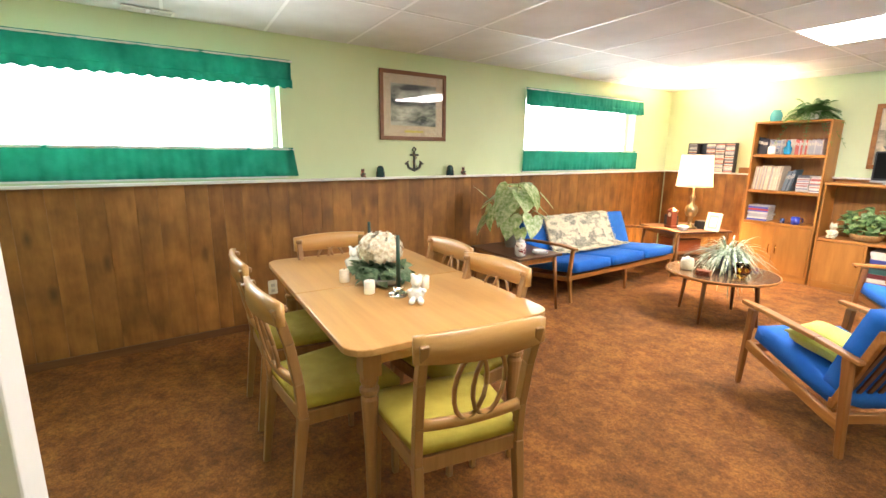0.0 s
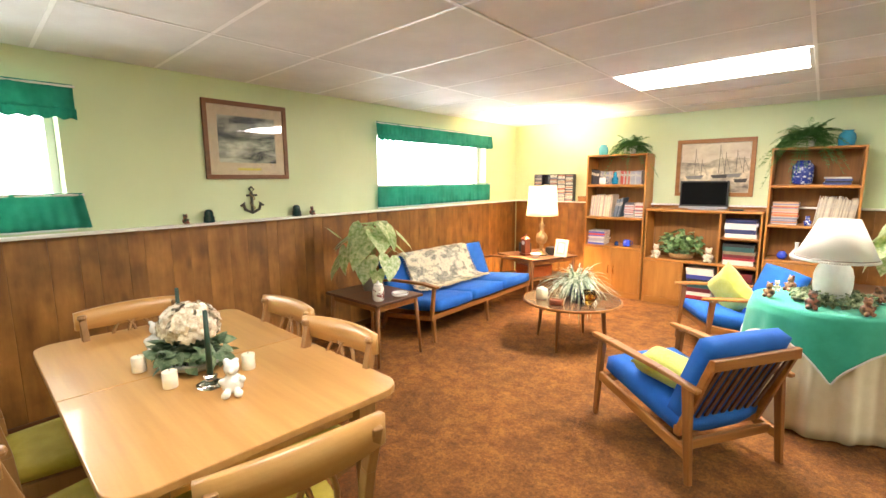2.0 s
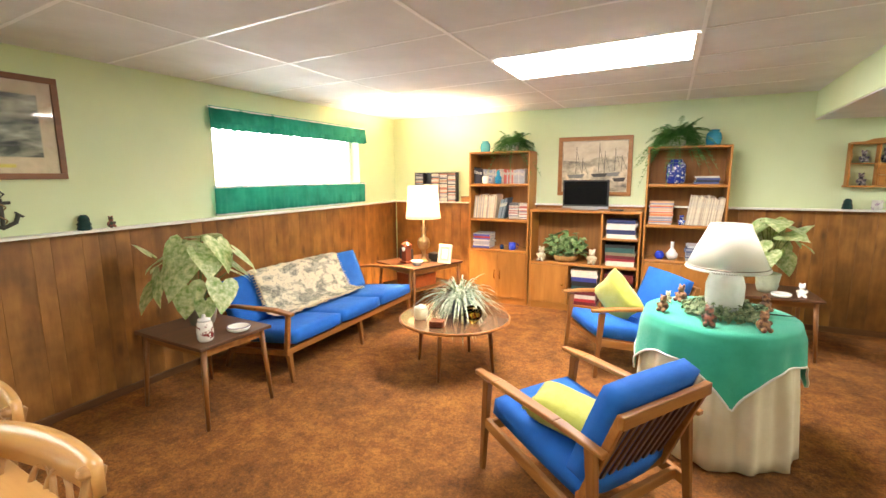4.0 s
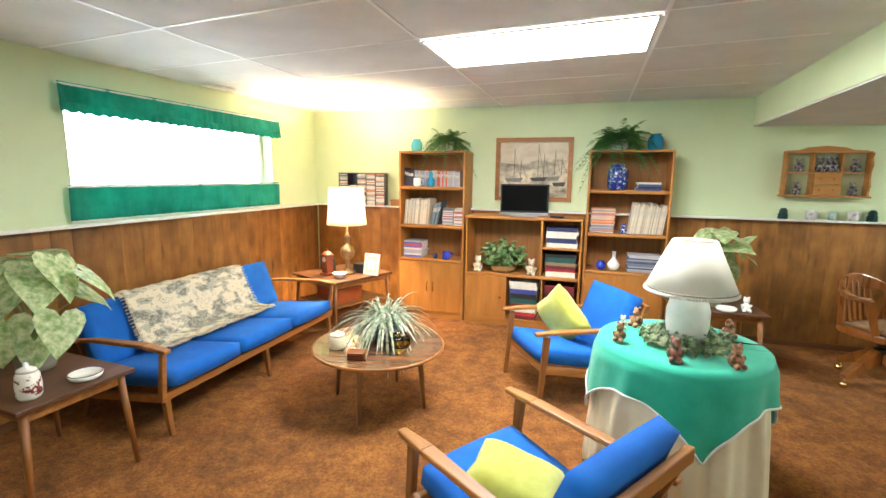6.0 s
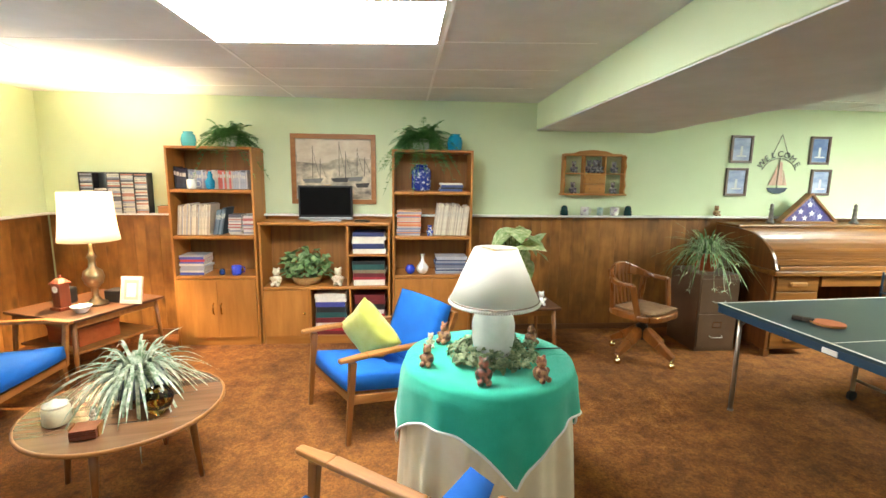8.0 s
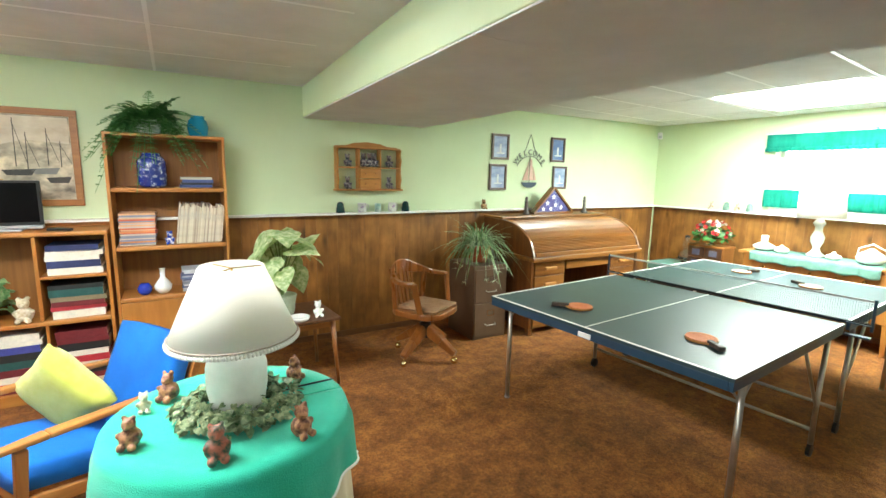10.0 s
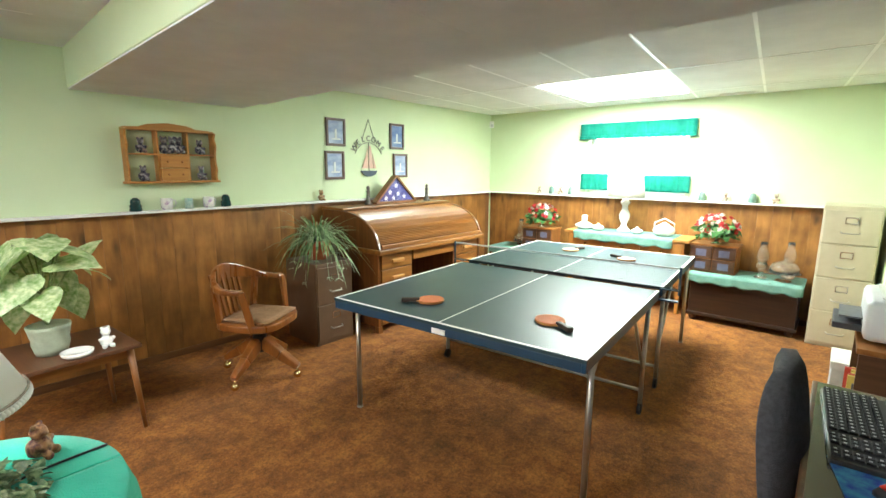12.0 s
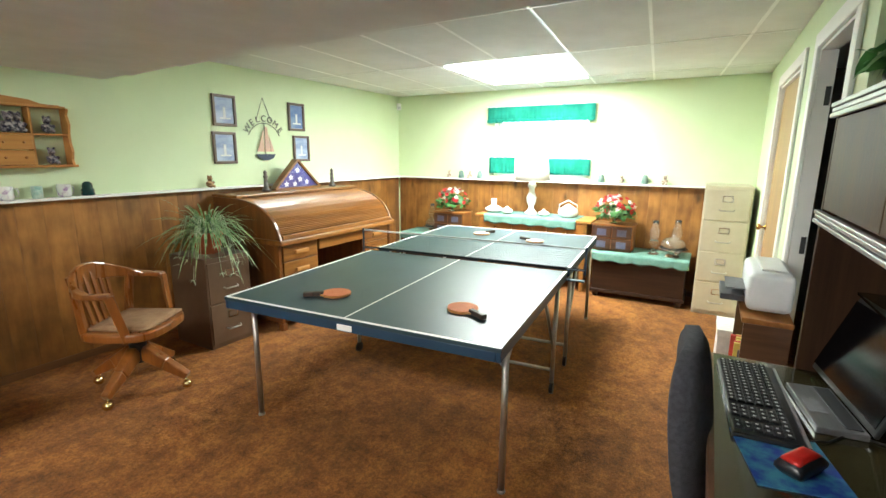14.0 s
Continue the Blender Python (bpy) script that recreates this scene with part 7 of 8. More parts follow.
def welcome():
    t = thing("welcome_sign", pose(8.295, BY - 0.012, 1.43), "hanging metal welcome sign with a sailing ship", "sign")
    ironm = flat(0.03, 0.035, 0.03, 0.5)
    for k, ch in enumerate("WELCOME"):
        a = radians(145 - k * 110 / 6)
        bm = text_mesh(ch, 0.085)
        part("letter", bm, ironm, t).matrix_basis = pose(0.21 * math.cos(a), 0, 0.165 + 0.21 * math.sin(a), 90, 0, 0) @ pose(0, 0, 0, 0, 0, math.degrees(a) - 90)
    ch = nb()
    tube(ch, [(-0.09, 0, 0.38), (0, 0, 0.60), (0.09, 0, 0.38)], 0.003, 5)
    tube(ch, [(0.205 * math.cos(radians(155 - k * 13)), 0, 0.155 + 0.205 * math.sin(radians(155 - k * 13))) for k in range(11)], 0.0035, 5)
    part("chain", ch, ironm, t)
    hull = prism(nb(), [(-0.115, 0.06), (0.115, 0.06), (0.085, 0.02), (0.03, 0.0), (-0.03, 0.0), (-0.085, 0.02)], 0, 0.01, Matrix(((1, 0, 0, 0), (0, 0, -1, 0), (0, 1, 0, 0), (0, 0, 0, 1))))
    part("hull", hull, flat(0.03, 0.05, 0.08), t)
    for out in ([(-0.10, 0.085), (-0.02, 0.085), (-0.015, 0.30), (-0.05, 0.20)], [(-0.01, 0.085), (0.06, 0.085), (0.03, 0.32), (0.0, 0.33)], [(0.065, 0.085), (0.105, 0.085), (0.05, 0.24)]):
        part("sail", prism(nb(), out, 0, 0.005, Matrix(((1, 0, 0, 0), (0, 0, -1, 0), (0, 1, 0, 0), (0, 0, 0, 1)))), flat(0.55, 0.36, 0.27), t, "pinkish tan sail")
    part("mast", tube(nb(), [(0, -0.002, 0.06), (0, -0.002, 0.36)], 0.004, 6), ironm, t)


welcome()


# flag case on the roll-top desk
def flag_case():
    t = thing("flag_case", pose(8.50, 6.70, 1.1405), "triangular wooden case with a folded star-spangled flag", "flag case")
    W, H = 0.30, 0.295
    M = Matrix(((1, 0, 0, 0), (0, 0, -1, 0.04), (0, 1, 0, 0), (0, 0, 0, 1)))
    bars = nb()
    for p, q in (((-W, 0.012), (0, H)), ((0, H), (W, 0.012)), ((-W, 0.012), (W, 0.012))):
        bar(bars, (p[0], 0, p[1]), (q[0], 0, q[1]), 0.08, 0.022)
    part("frame", bars, ROLLOAK, t, bevel=0.003)
    part("flag", prism(nb(), [(-W + 0.03, 0.025), (W - 0.03, 0.025), (0, H - 0.02)], 0.02, 0.06, M), mat("flag_blue", (0.03, 0.03, 0.14), 0.85, color2=(0.05, 0.05, 0.20), scale=(15, 15, 15)), t)
    st = nb()
    for x, z, r in ((0, 0.19, 0.034), (-0.09, 0.12, 0.034), (0.03, 0.10, 0.036), (0.12, 0.07, 0.034), (-0.15, 0.055, 0.032), (-0.04, 0.055, 0.032)):
        pts = [(x + (r if k % 2 == 0 else r * 0.42) * math.sin(k * math.pi / 5), z + (r if k % 2 == 0 else r * 0.42) * math.cos(k * math.pi / 5)) for k in range(10)]
        prism(st, pts, 0.0605, 0.062, M)
    part("stars", st, flat(0.72, 0.7, 0.68), t, "white embroidered stars")
    part("pane", prism(nb(), [(-W + 0.03, 0.025), (W - 0.03, 0.025), (0, H - 0.02)], 0.068, 0.070, M), GLASS, t).visible_shadow = False


flag_case()
for x, lb in ((8.10, "slim dark lighthouse ornament on the desk"), (9.00, "dark sea-captain lantern ornament on the desk")):
    turned("lighthouse_ornament", pose(x, 6.68, 1.1405), lb, "ornament", [(0.04, 0), (0.042, 0.015), (0.024, 0.03), (0.016, 0.13), (0.026, 0.14), (0.014, 0.15), (0.018, 0.18), (0.004, 0.20)], mat("dark_ornament", (0.03, 0.03, 0.03), 0.5, color2=(0.2, 0.17, 0.14), scale=(30, 30, 30)), 14)


# ---- end wall ----
SAGE = mat("sage_table_runner", (0.12, 0.26, 0.21), 0.9, color2=(0.17, 0.32, 0.27), scale=(12, 12, 12), bump=0.3, bump_scale=260)


def draped(name, m, x0, x1, y0, y1, z, drop, label, ends=0.0):
    """A cloth laid on a top and hanging over its -x side."""
    t = thing(name, m, label, "tablecloth")

    def f(u, v):
        y = y0 + (y1 - y0) * v
        if u < 0.6:
            return (x1 + (x0 - 0.006 - x1) * u / 0.6, y, z + 0.003 + 0.0008 * math.sin(v * 40))
        k = (u - 0.6) / 0.4
        return (x0 - 0.008 - 0.012 * abs(math.sin(v * 23)) * k, y + 0.01 * math.sin(v * 17) * k, z + 0.002 - drop * k * (1 + 0.10 * math.sin(v * 31)))
    part("cloth", sheet(nb(), f, 14, 60), SAGE, t, smooth=True, solid=0.003)


bf = thing("buffet", pose(10.12, 4.06, 0), "low oak buffet table below the end window", "buffet")
part("top", box(nb(), 0, 0.46, 0, 1.38, 0.775, 0.805), PINE, bf, bevel=0.005)
part("body", box(nb(), 0.03, 0.44, 0.05, 1.33, 0.30, 0.7745), OAKCASE, bf, bevel=0.004)
for k in range(3):
    d = part("drawer", box(nb(), 0.014, 0.0295, 0.07 + k * 0.42, 0.47 + k * 0.42, 0.56, 0.755), OAKCASE, bf, bevel=0.004)
    part("knob", lathe(nb(), [(0.008, 0), (0.015, 0.01), (0.006, 0.02)], 12), BRASS, d).matrix_basis = pose(0.0135, 0.27 + k * 0.42, 0.66, 0, -90, 0)
for a in (0.06, 0.41):
    for b in (0.08, 1.30):
        part("leg", bar(nb(), (a, b, 0), (a, b, 0.2995), 0.03, 0.03, 0.05, 0.05), OAKCASE, bf)
draped("table_runner", pose(10.12, 4.06, 0.0), 0.0, 0.42, 0.16, 1.26, 0.8055, 0.10, "sage green runner over the buffet")
lamp("table_lamp", pose(10.34, 4.81, 0.8115), "white milk-glass table lamp with a white shade", [(0.075, 0), (0.08, 0.02), (0.045, 0.05), (0.03, 0.09), (0.055, 0.15), (0.06, 0.20), (0.035, 0.26), (0.032, 0.30), (0.055, 0.34), (0.03, 0.38), (0.012, 0.41), (0.012, 0.46)],
     PORCELAIN, [(0.20, 0.40), (0.19, 0.50), (0.165, 0.68)], SHADE_WHITE)
BZ = 0.8115
for x, y, prof, lb in ((10.30, 5.27, [(0.06, 0), (0.10, 0.02), (0.11, 0.05), (0.06, 0.075), (0.03, 0.09), (0.035, 0.16), (0.03, 0.165)], "white china pitcher"), (10.26, 5.08, [(0.04, 0), (0.07, 0.02), (0.065, 0.05), (0.02, 0.07), (0.012, 0.085)], "white china sugar bowl"),
                   (10.26, 4.63, [(0.035, 0), (0.065, 0.02), (0.06, 0.045), (0.02, 0.06), (0.014, 0.08)], "white china butter dish"), (10.30, 4.36, [(0.06, 0), (0.10, 0.02), (0.115, 0.06), (0.09, 0.10), (0.04, 0.13), (0.015, 0.15)], "white china soup tureen with lid")):
    tt = turned("china_dish", pose(x, y, BZ), lb + " on the green runner", "dish", prof, PORCELAIN, group="white china")
    if "tureen" in lb:
        part("handle", tube(nb(), [(0, -0.105, 0.06), (0, -0.10, 0.14), (0, 0, 0.19), (0, 0.10, 0.14), (0, 0.105, 0.06)], 0.007, 6), PORCELAIN, tt, smooth=True)


CHESTWOOD = wood("black_walnut", (0.018, 0.008, 0.005), (0.05, 0.022, 0.012), 1, 0.3)


def chest(y0, y1, label):
    t = thing("cedar_chest", pose(10.08, y0, 0), label, "chest")
    w = y1 - y0
    part("body", box(nb(), 0.02, 0.50, 0.02, w - 0.02, 0.09, 0.455), CHESTWOOD, t, bevel=0.006)
    part("lid", box(nb(), 0, 0.51, 0, w, 0.456, 0.49), DARKWOOD, t, bevel=0.006)
    part("base_moulding", box(nb(), 0.005, 0.505, 0.005, w - 0.005, 0.055, 0.0895), CHESTWOOD, t, bevel=0.008)
    for a in (0.06, 0.45):
        for b in (0.06, w - 0.06):
            part("foot", lathe(nb(), [(0.02, 0), (0.035, 0.02), (0.03, 0.0545)], 12, (a, b, 0)), DARKWOOD, t)


chest(3.10, 4.03, "dark cedar chest under a green cloth")
draped("chest_cloth", pose(10.08, 3.10, 0), 0.0, 0.44, -0.01, 0.94, 0.4905, 0.09, "sage green cloth over the chest lid")
chest(5.58, 6.50, "dark cedar chest standing near the roll-top desk")
draped("chest_cloth", pose(10.08, 5.58, 0), 0.0, 0.44, -0.01, 0.93, 0.4905, 0.09, "sage green cloth over the chest lid")


def apothecary(y, z, label):
    t = thing("spice_cabinet", pose(10.18, y, z), label, "cabinet")
    part("case", box(nb(), 0.012, 0.26, -0.21, 0.21, 0, 0.27), TEAK_Z, t, bevel=0.004)
    part("top", box(nb(), 0, 0.27, -0.22, 0.22, 0.2705, 0.288), TEAK_Y, t, bevel=0.004)
    for i in (0, 1):
        for j in (0, 1):
            d = part("drawer", box(nb(), 0.0, 0.0115, -0.20 + i * 0.205, -0.005 + i * 0.205, 0.012 + j * 0.13, 0.132 + j * 0.13), wood("drawer_dark", (0.05, 0.02, 0.01), (0.12, 0.05, 0.02), 1, 0.4), t, bevel=0.003)
            part("plate", box(nb(), -0.0028, -0.0005, -0.15 + i * 0.205, -0.055 + i * 0.205, 0.035 + j * 0.13, 0.105 + j * 0.13), flat(0.10, 0.10, 0.16), d)


apothecary(3.855, 0.4965, "small walnut spice cabinet with four drawers")
apothecary(5.85, 0.4965, "small walnut spice cabinet with four drawers")


def bouquet(y, seed):
    t = thing("flower_arrangement", pose(10.30, y, 0.785), "red and white artificial flowers in a silver bowl", "flowers")
    part("bowl", lathe(nb(), [(0.05, 0), (0.055, 0.008), (0.015, 0.02), (0.02, 0.035), (0.07, 0.06), (0.085, 0.09), (0.078, 0.088)], 20), CHROME, t, smooth=True)
    rng = random.Random(seed)
    g = nb()
    leafy(g, rng, 130, 0.20, 0.20, 0.07, 0.24, 0.06)
    part("foliage", g, LEAF, t)
    for nm, c, c2, n in (("red_flowers", (0.45, 0.01, 0.02), (0.6, 0.05, 0.05), 34), ("white_flowers", (0.70, 0.60, 0.56), (0.8, 0.76, 0.72), 24)):
        bm = nb()
        for k in range(n):
            a, z = rng.uniform(0, math.tau), rng.uniform(-0.1, 1)
            r = math.sqrt(max(0, 1 - z * z))
            q = Vector((r * math.cos(a), r * math.sin(a), z))
            mm = Matrix.Translation(Vector((q.x * 0.17, q.y * 0.19, 0.14 + q.z * 0.15))) @ q.to_track_quat("Z", "Y").to_matrix().to_4x4()
            for j in range(6):
                heart_leaf(bm, mm @ pose(0, 0, 0.004, 25, 0, 60 * j), 0.034)
            for j in range(4):
                heart_leaf(bm, mm @ pose(0, 0, 0.01, 55, 0, 90 * j + 20), 0.022)
        tagged(part(nm, bm, thin(nm, c, 0.2, 0.7, color2=c2), t), kind="stuff")


bouquet(3.855, 1)
bouquet(5.85, 2)


BEARS3 = mat("tan_china", (0.22, 0.13, 0.07), 0.4, color2=(0.5, 0.42, 0.33), scale=(40, 40, 40), spread=(0.4, 0.6))


def hurricane(x, y, z, label, col=None):
    t = thing("hurricane_lamp", pose(x, y, z), label, "lamp")
    g = col or GLASS
    part("base", lathe(nb(), [(0.055, 0), (0.055, 0.01), (0.02, 0.03), (0.018, 0.08), (0.045, 0.11), (0.045, 0.14), (0.02, 0.155)], 18), g if col else CHROME, t, smooth=True)
    part("chimney", lathe(nb(), [(0.03, 0.156), (0.05, 0.20), (0.045, 0.25), (0.028, 0.30), (0.028, 0.35)], 18, close=False), g, t, smooth=True, solid=0.002)


hurricane(10.26, 3.44, 0.4965, "clear glass hurricane lamp on the chest", PRESSED)
hurricane(10.42, 3.24, 0.4965, "clear glass hurricane lamp on the chest", PRESSED)
hurricane(10.42, 6.22, 0.4965, "clear glass hurricane lamp on the far chest", PRESSED)


def cake_dome(x, y, z):
    t = thing("cake_stand", pose(x, y, z), "clear pressed-glass cake stand with dome", "cake stand")
    part("stand", lathe(nb(), [(0.07, 0), (0.06, 0.01), (0.02, 0.03), (0.02, 0.06), (0.13, 0.075), (0.14, 0.085), (0.13, 0.085)], 24), PRESSED, t, smooth=True)
    part("dome", lathe(nb(), [(0.115, 0.0855), (0.115, 0.13), (0.09, 0.17), (0.03, 0.19), (0.012, 0.195), (0.018, 0.215), (0.008, 0.225)], 24, close=False), PRESSED, t, smooth=True, solid=0.002)


cake_dome(10.24, 3.26, 0.4965)
cake_dome(10.28, 6.10, 0.4965)
for k, y in enumerate((6.05, 5.87, 5.74, 5.60, 4.08, 3.86, 3.62, 3.42)):
    if k in (1, 3, 4, 6):
        turned("glass_insulator", pose(EX - 0.045, y, CAP + 0.001), "pale clear glass insulator on the end ledge", "ornament", [(0.036, 0), (0.04, 0.01), (0.034, 0.03), (0.04, 0.036), (0.028, 0.055), (0.032, 0.065), (0.026, 0.085), (0.015, 0.098)], mat("milky_teal_glass", (0.14, 0.24, 0.20), 0.15, color2=(0.26, 0.36, 0.31), scale=(14, 14, 14)), 20, group="glass insulators")
    else:
        figurine(EX - 0.045, y, CAP + 0.001, 0.10, BEARS3, "tan china ornament on the end ledge", 50 + k, rot=-90)
sn = thing("motion_detector", pose(EX - 0.03, BY - 0.03, 2.10, 0, 0, -45), "small white alarm sensor in the corner", "sensor")
part("case", box(nb(), -0.03, 0.03, -0.02, 0.02, 0, 0.09), WHITE, sn, bevel=0.008)
part("lens", box(nb(), -0.02, 0.02, -0.023, -0.0205, 0.012, 0.045), flat(0.5, 0.5, 0.5), sn)


def vent(m, l, label):
    t = thing("ceiling_vent", m, label, "vent")
    part("backing", box(nb(), -l / 2, l / 2, -0.045, 0.045, -0.0085, -0.007), flat(0.10, 0.10, 0.10), t)
    fr = nb()
    for a, b, c, d in ((-l / 2 - 0.015, l / 2 + 0.015, -0.06, -0.045), (-l / 2 - 0.015, l / 2 + 0.015, 0.045, 0.06), (-l / 2 - 0.015, -l / 2, -0.045, 0.045), (l / 2, l / 2 + 0.015, -0.045, 0.045), (-0.01, 0.01, -0.045, 0.045)):
        box(fr, a, b, c, d, -0.012, -0.0066)
    part("frame", fr, WHITE, t)
    for k in range(4):
        part("slat", box(nb(), -l / 2, l / 2, -0.036 + k * 0.021, -0.028 + k * 0.021, -0.0115, -0.0087), WHITE, t)


vent(pose(1.25, 0.62, CZ, 0, 0, 90), 0.26, "white ceiling air vent near the window")
vent(pose(10.45, 3.83, CZ, 0, 0, 90), 0.28, "white ceiling air vent near the end wall")
vent(pose(1.27, 5.25, CZ, 0, 0, 90), 0.26, "white ceiling air vent near the second window")
ol = thing("wall_outlet", pose(WX + 0.0135, 1.29, 0.27, 0, 0, 90), "ivory wall outlet on the panelling", "outlet")
part("plate", box(nb(), -0.036, 0.036, -0.0055, 0.0, 0, 0.115), flat(0.6, 0.55, 0.42), ol, bevel=0.002)
for z in (0.03, 0.075):
    part("socket", box(nb(), -0.015, 0.015, -0.0075, -0.0057, z - 0.012, z + 0.012), flat(0.4, 0.36, 0.28), ol)


# ---- doors and computer corner ----
def casing(name, x0, x1, zt, label):
    t = thing(name, pose(0, 0, 0), label, "door", kind="structure")
    for a, b, c, d in ((x0 - 0.075, x0 + 0.004, 0, zt - 0.004), (x1 - 0.004, x1 + 0.075, 0, zt - 0.004), (x0 - 0.075, x1 + 0.075, zt - 0.0035, zt + 0.072)):
        part("door_casing", box(nb(), a, b, RY + 0.0005, RY + 0.018, c, d), WHITE, t, bevel=0.004)
    jb = nb()
    box(jb, x0, x0 + 0.018, RY - 0.068, RY, 0, zt - 0.02)
    box(jb, x1 - 0.018, x1, RY - 0.068, RY, 0, zt - 0.02)
    box(jb, x0, x1, RY - 0.068, RY, zt - 0.0195, zt - 0.004)
    part("jamb", jb, WHITE, t)
    return t


d1 = casing("door_1", DOOR1[0], DOOR1[1], DOOR1[3], "closed tan wooden door in a white casing")
slab = part("door_slab", box(nb(), DOOR1[0] + 0.02, DOOR1[1] - 0.02, RY - 0.06, RY - 0.02, 0.012, DOOR1[3] - 0.022), wood("birch_door", (0.30, 0.18, 0.075), (0.42, 0.27, 0.12), 2, 0.4), d1, "tan birch flush door")
kn = part("knob", lathe(nb(), [(0.024, 0), (0.024, 0.006), (0.01, 0.012), (0.01, 0.03), (0.026, 0.045), (0.024, 0.06), (0.008, 0.066)], 16), BRASS, slab, "brass knob", smooth=True)
kn.matrix_basis = pose(DOOR1[1] - 0.09, RY - 0.0195, 0.95, -90, 0, 0)
d2 = casing("door_2", DOOR2[0], DOOR2[1], DOOR2[3], "open doorway to a dark room, door swung inward")
sl2 = part("door_slab", box(nb(), DOOR2[0] + 0.02, DOOR2[0] + 0.055, RY - 0.79, RY - 0.08, 0.012, DOOR2[3] - 0.022), WHITE, d2, "white door standing open")
for z in (0.25, 1.0, 1.75):
    part("hinge", box(nb(), DOOR2[1] - 0.022, DOOR2[1] - 0.0175, RY - 0.062, RY - 0.04, z, z + 0.09), BLACK, d2, "dark hinge")

OLIVETOP = mat("dark_olive_desk_top", (0.035, 0.03, 0.012), 0.16, color2=(0.055, 0.046, 0.02), scale=(5, 5, 5), coat=0.5)
dk = thing("computer_desk", pose(5.80, 2.24, 0), "dark walnut computer desk with a glossy olive top", "desk")
part("desk_top", box(nb(), 0.0, 1.28, 0, 0.70, 0.712, 0.7475), DARKWOOD, dk, bevel=0.004)
part("inset_top", box(nb(), 0.02, 1.26, 0.012, 0.685, 0.748, 0.751), OLIVETOP, dk, "glossy dark olive top")
for x in (0.0, 1.24):
    part("end_panel", box(nb(), x, x + 0.04, 0.02, 0.66, 0, 0.7115), DARKWOOD, dk, bevel=0.004)
part("modesty_panel", box(nb(), 0.0405, 1.2395, 0.04, 0.06, 0.2, 0.7115), DARKWOOD, dk)
part("drawer", box(nb(), 0.06, 0.42, 0.655, 0.67, 0.55, 0.70), DARKWOOD, dk, bevel=0.003)
HUTCHWOOD = wood("dark_hutch_wood", (0.032, 0.014, 0.006), (0.075, 0.035, 0.014), 2, 0.62)
hu = thing("desk_hutch", pose(5.80, 2.24, 0.7515), "dark walnut hutch with grey mouldings over the desk", "hutch")
for x in (0.0, 1.255):
    part("side_panel", box(nb(), x, x + 0.025, 0.0, 0.43, 0.0, 0.905), HUTCHWOOD, hu, bevel=0.003)
part("back_panel", box(nb(), 0.0255, 1.2545, 0.0, 0.012, 0.0, 0.905), HUTCHWOOD, hu)
GREYMETAL = mat("brushed_moulding", (0.26, 0.25, 0.26), 0.35, 0.6, color2=(0.36, 0.35, 0.36), scale=(2, 30, 30))
for z, h in ((0.875, 0.05), (0.53, 0.045)):
    for k in range(3):
        part("moulding", box(nb(), -0.01, 1.29, 0.4305, 0.447 - 0.004 * (k % 2), z + k * h / 3, z + (k + 0.88) * h / 3), GREYMETAL, hu, "grooved grey moulding", bevel=0.003)
part("top", box(nb(), -0.01, 1.29, 0.0, 0.43, 0.906, 0.925), DARKWOOD, hu, bevel=0.004)
part("bottom_shelf", box(nb(), 0.0255, 1.2545, 0.0125, 0.43, 0.53, 0.555), DARKWOOD, hu)
SMOKED = wood("smoked_panel", (0.05, 0.024, 0.010), (0.10, 0.05, 0.022), 2, 0.5)
for m_ in (SMOKED, HUTCHWOOD):
    m_.node_tree.nodes["Principled BSDF"].inputs["Specular IOR Level"].default_value = 0.2
for k in range(2):
    part("door", box(nb(), 0.03 + k * 0.612, 0.638 + k * 0.612, 0.415, 0.43, 0.578, 0.873), SMOKED, hu, "smoky brown panel door", bevel=0.003)
part("glass_shelf", box(nb(), 0.0255, 1.2545, 0.0125, 0.30, 0.30, 0.308), glass("green_edge_glass", (0.6, 0.85, 0.75), 0.03), hu, "green-edged glass shelf")
fg2 = thing("potted_plant", pose(6.95, 2.55, 1.6775), "small plant in a dark pot on top of the hutch", "plant")
part("pot", lathe(nb(), [(0.04, 0), (0.055, 0.06), (0.05, 0.065)], 16), flat(0.05, 0.05, 0.04), fg2, smooth=True)
lg_ = nb()
leafy(lg_, random.Random(3), 70, 0.10, 0.10, 0.07, 0.17, 0.06)
part("leaves", lg_, LEAF, fg2)

kb = thing("keyboard", pose(6.72, 2.815, 0.7515, 0, 0, 3.5), "black keyboard with a silver rear edge", "keyboard")
part("case", box(nb(), -0.26, 0.26, -0.085, 0.085, 0, 0.016), BLACK, kb, bevel=0.005)
part("rear_edge", box(nb(), -0.255, 0.255, -0.093, -0.0855, 0.004, 0.015), SILVER, kb, "silver rear edge")
keys, marks = nb(), nb()
for r in range(6):
    for c in range(21):
        if c in (14, 18) and r > 0:
            continue
        x, y = -0.245 + c * 0.0235, 0.068 - (5 - r) * 0.0235
        x = -x
        box(keys, x - 0.0095, x + 0.0095, y - 0.010, y + 0.009, 0.0165, 0.0225)
        box(marks, x - 0.003, x + 0.003, y - 0.003, y + 0.004, 0.0227, 0.0231)
tagged(part("keys", keys, flat(0.01, 0.01, 0.011, 0.75), kb), kind="stuff")
part("key_marks", marks, flat(0.5, 0.5, 0.5), kb, "white key legends")
mp = thing("mouse_pad", pose(6.40, 2.765, 0.7515, 0, 0, 12), "blue patterned mouse pad", "mouse pad")
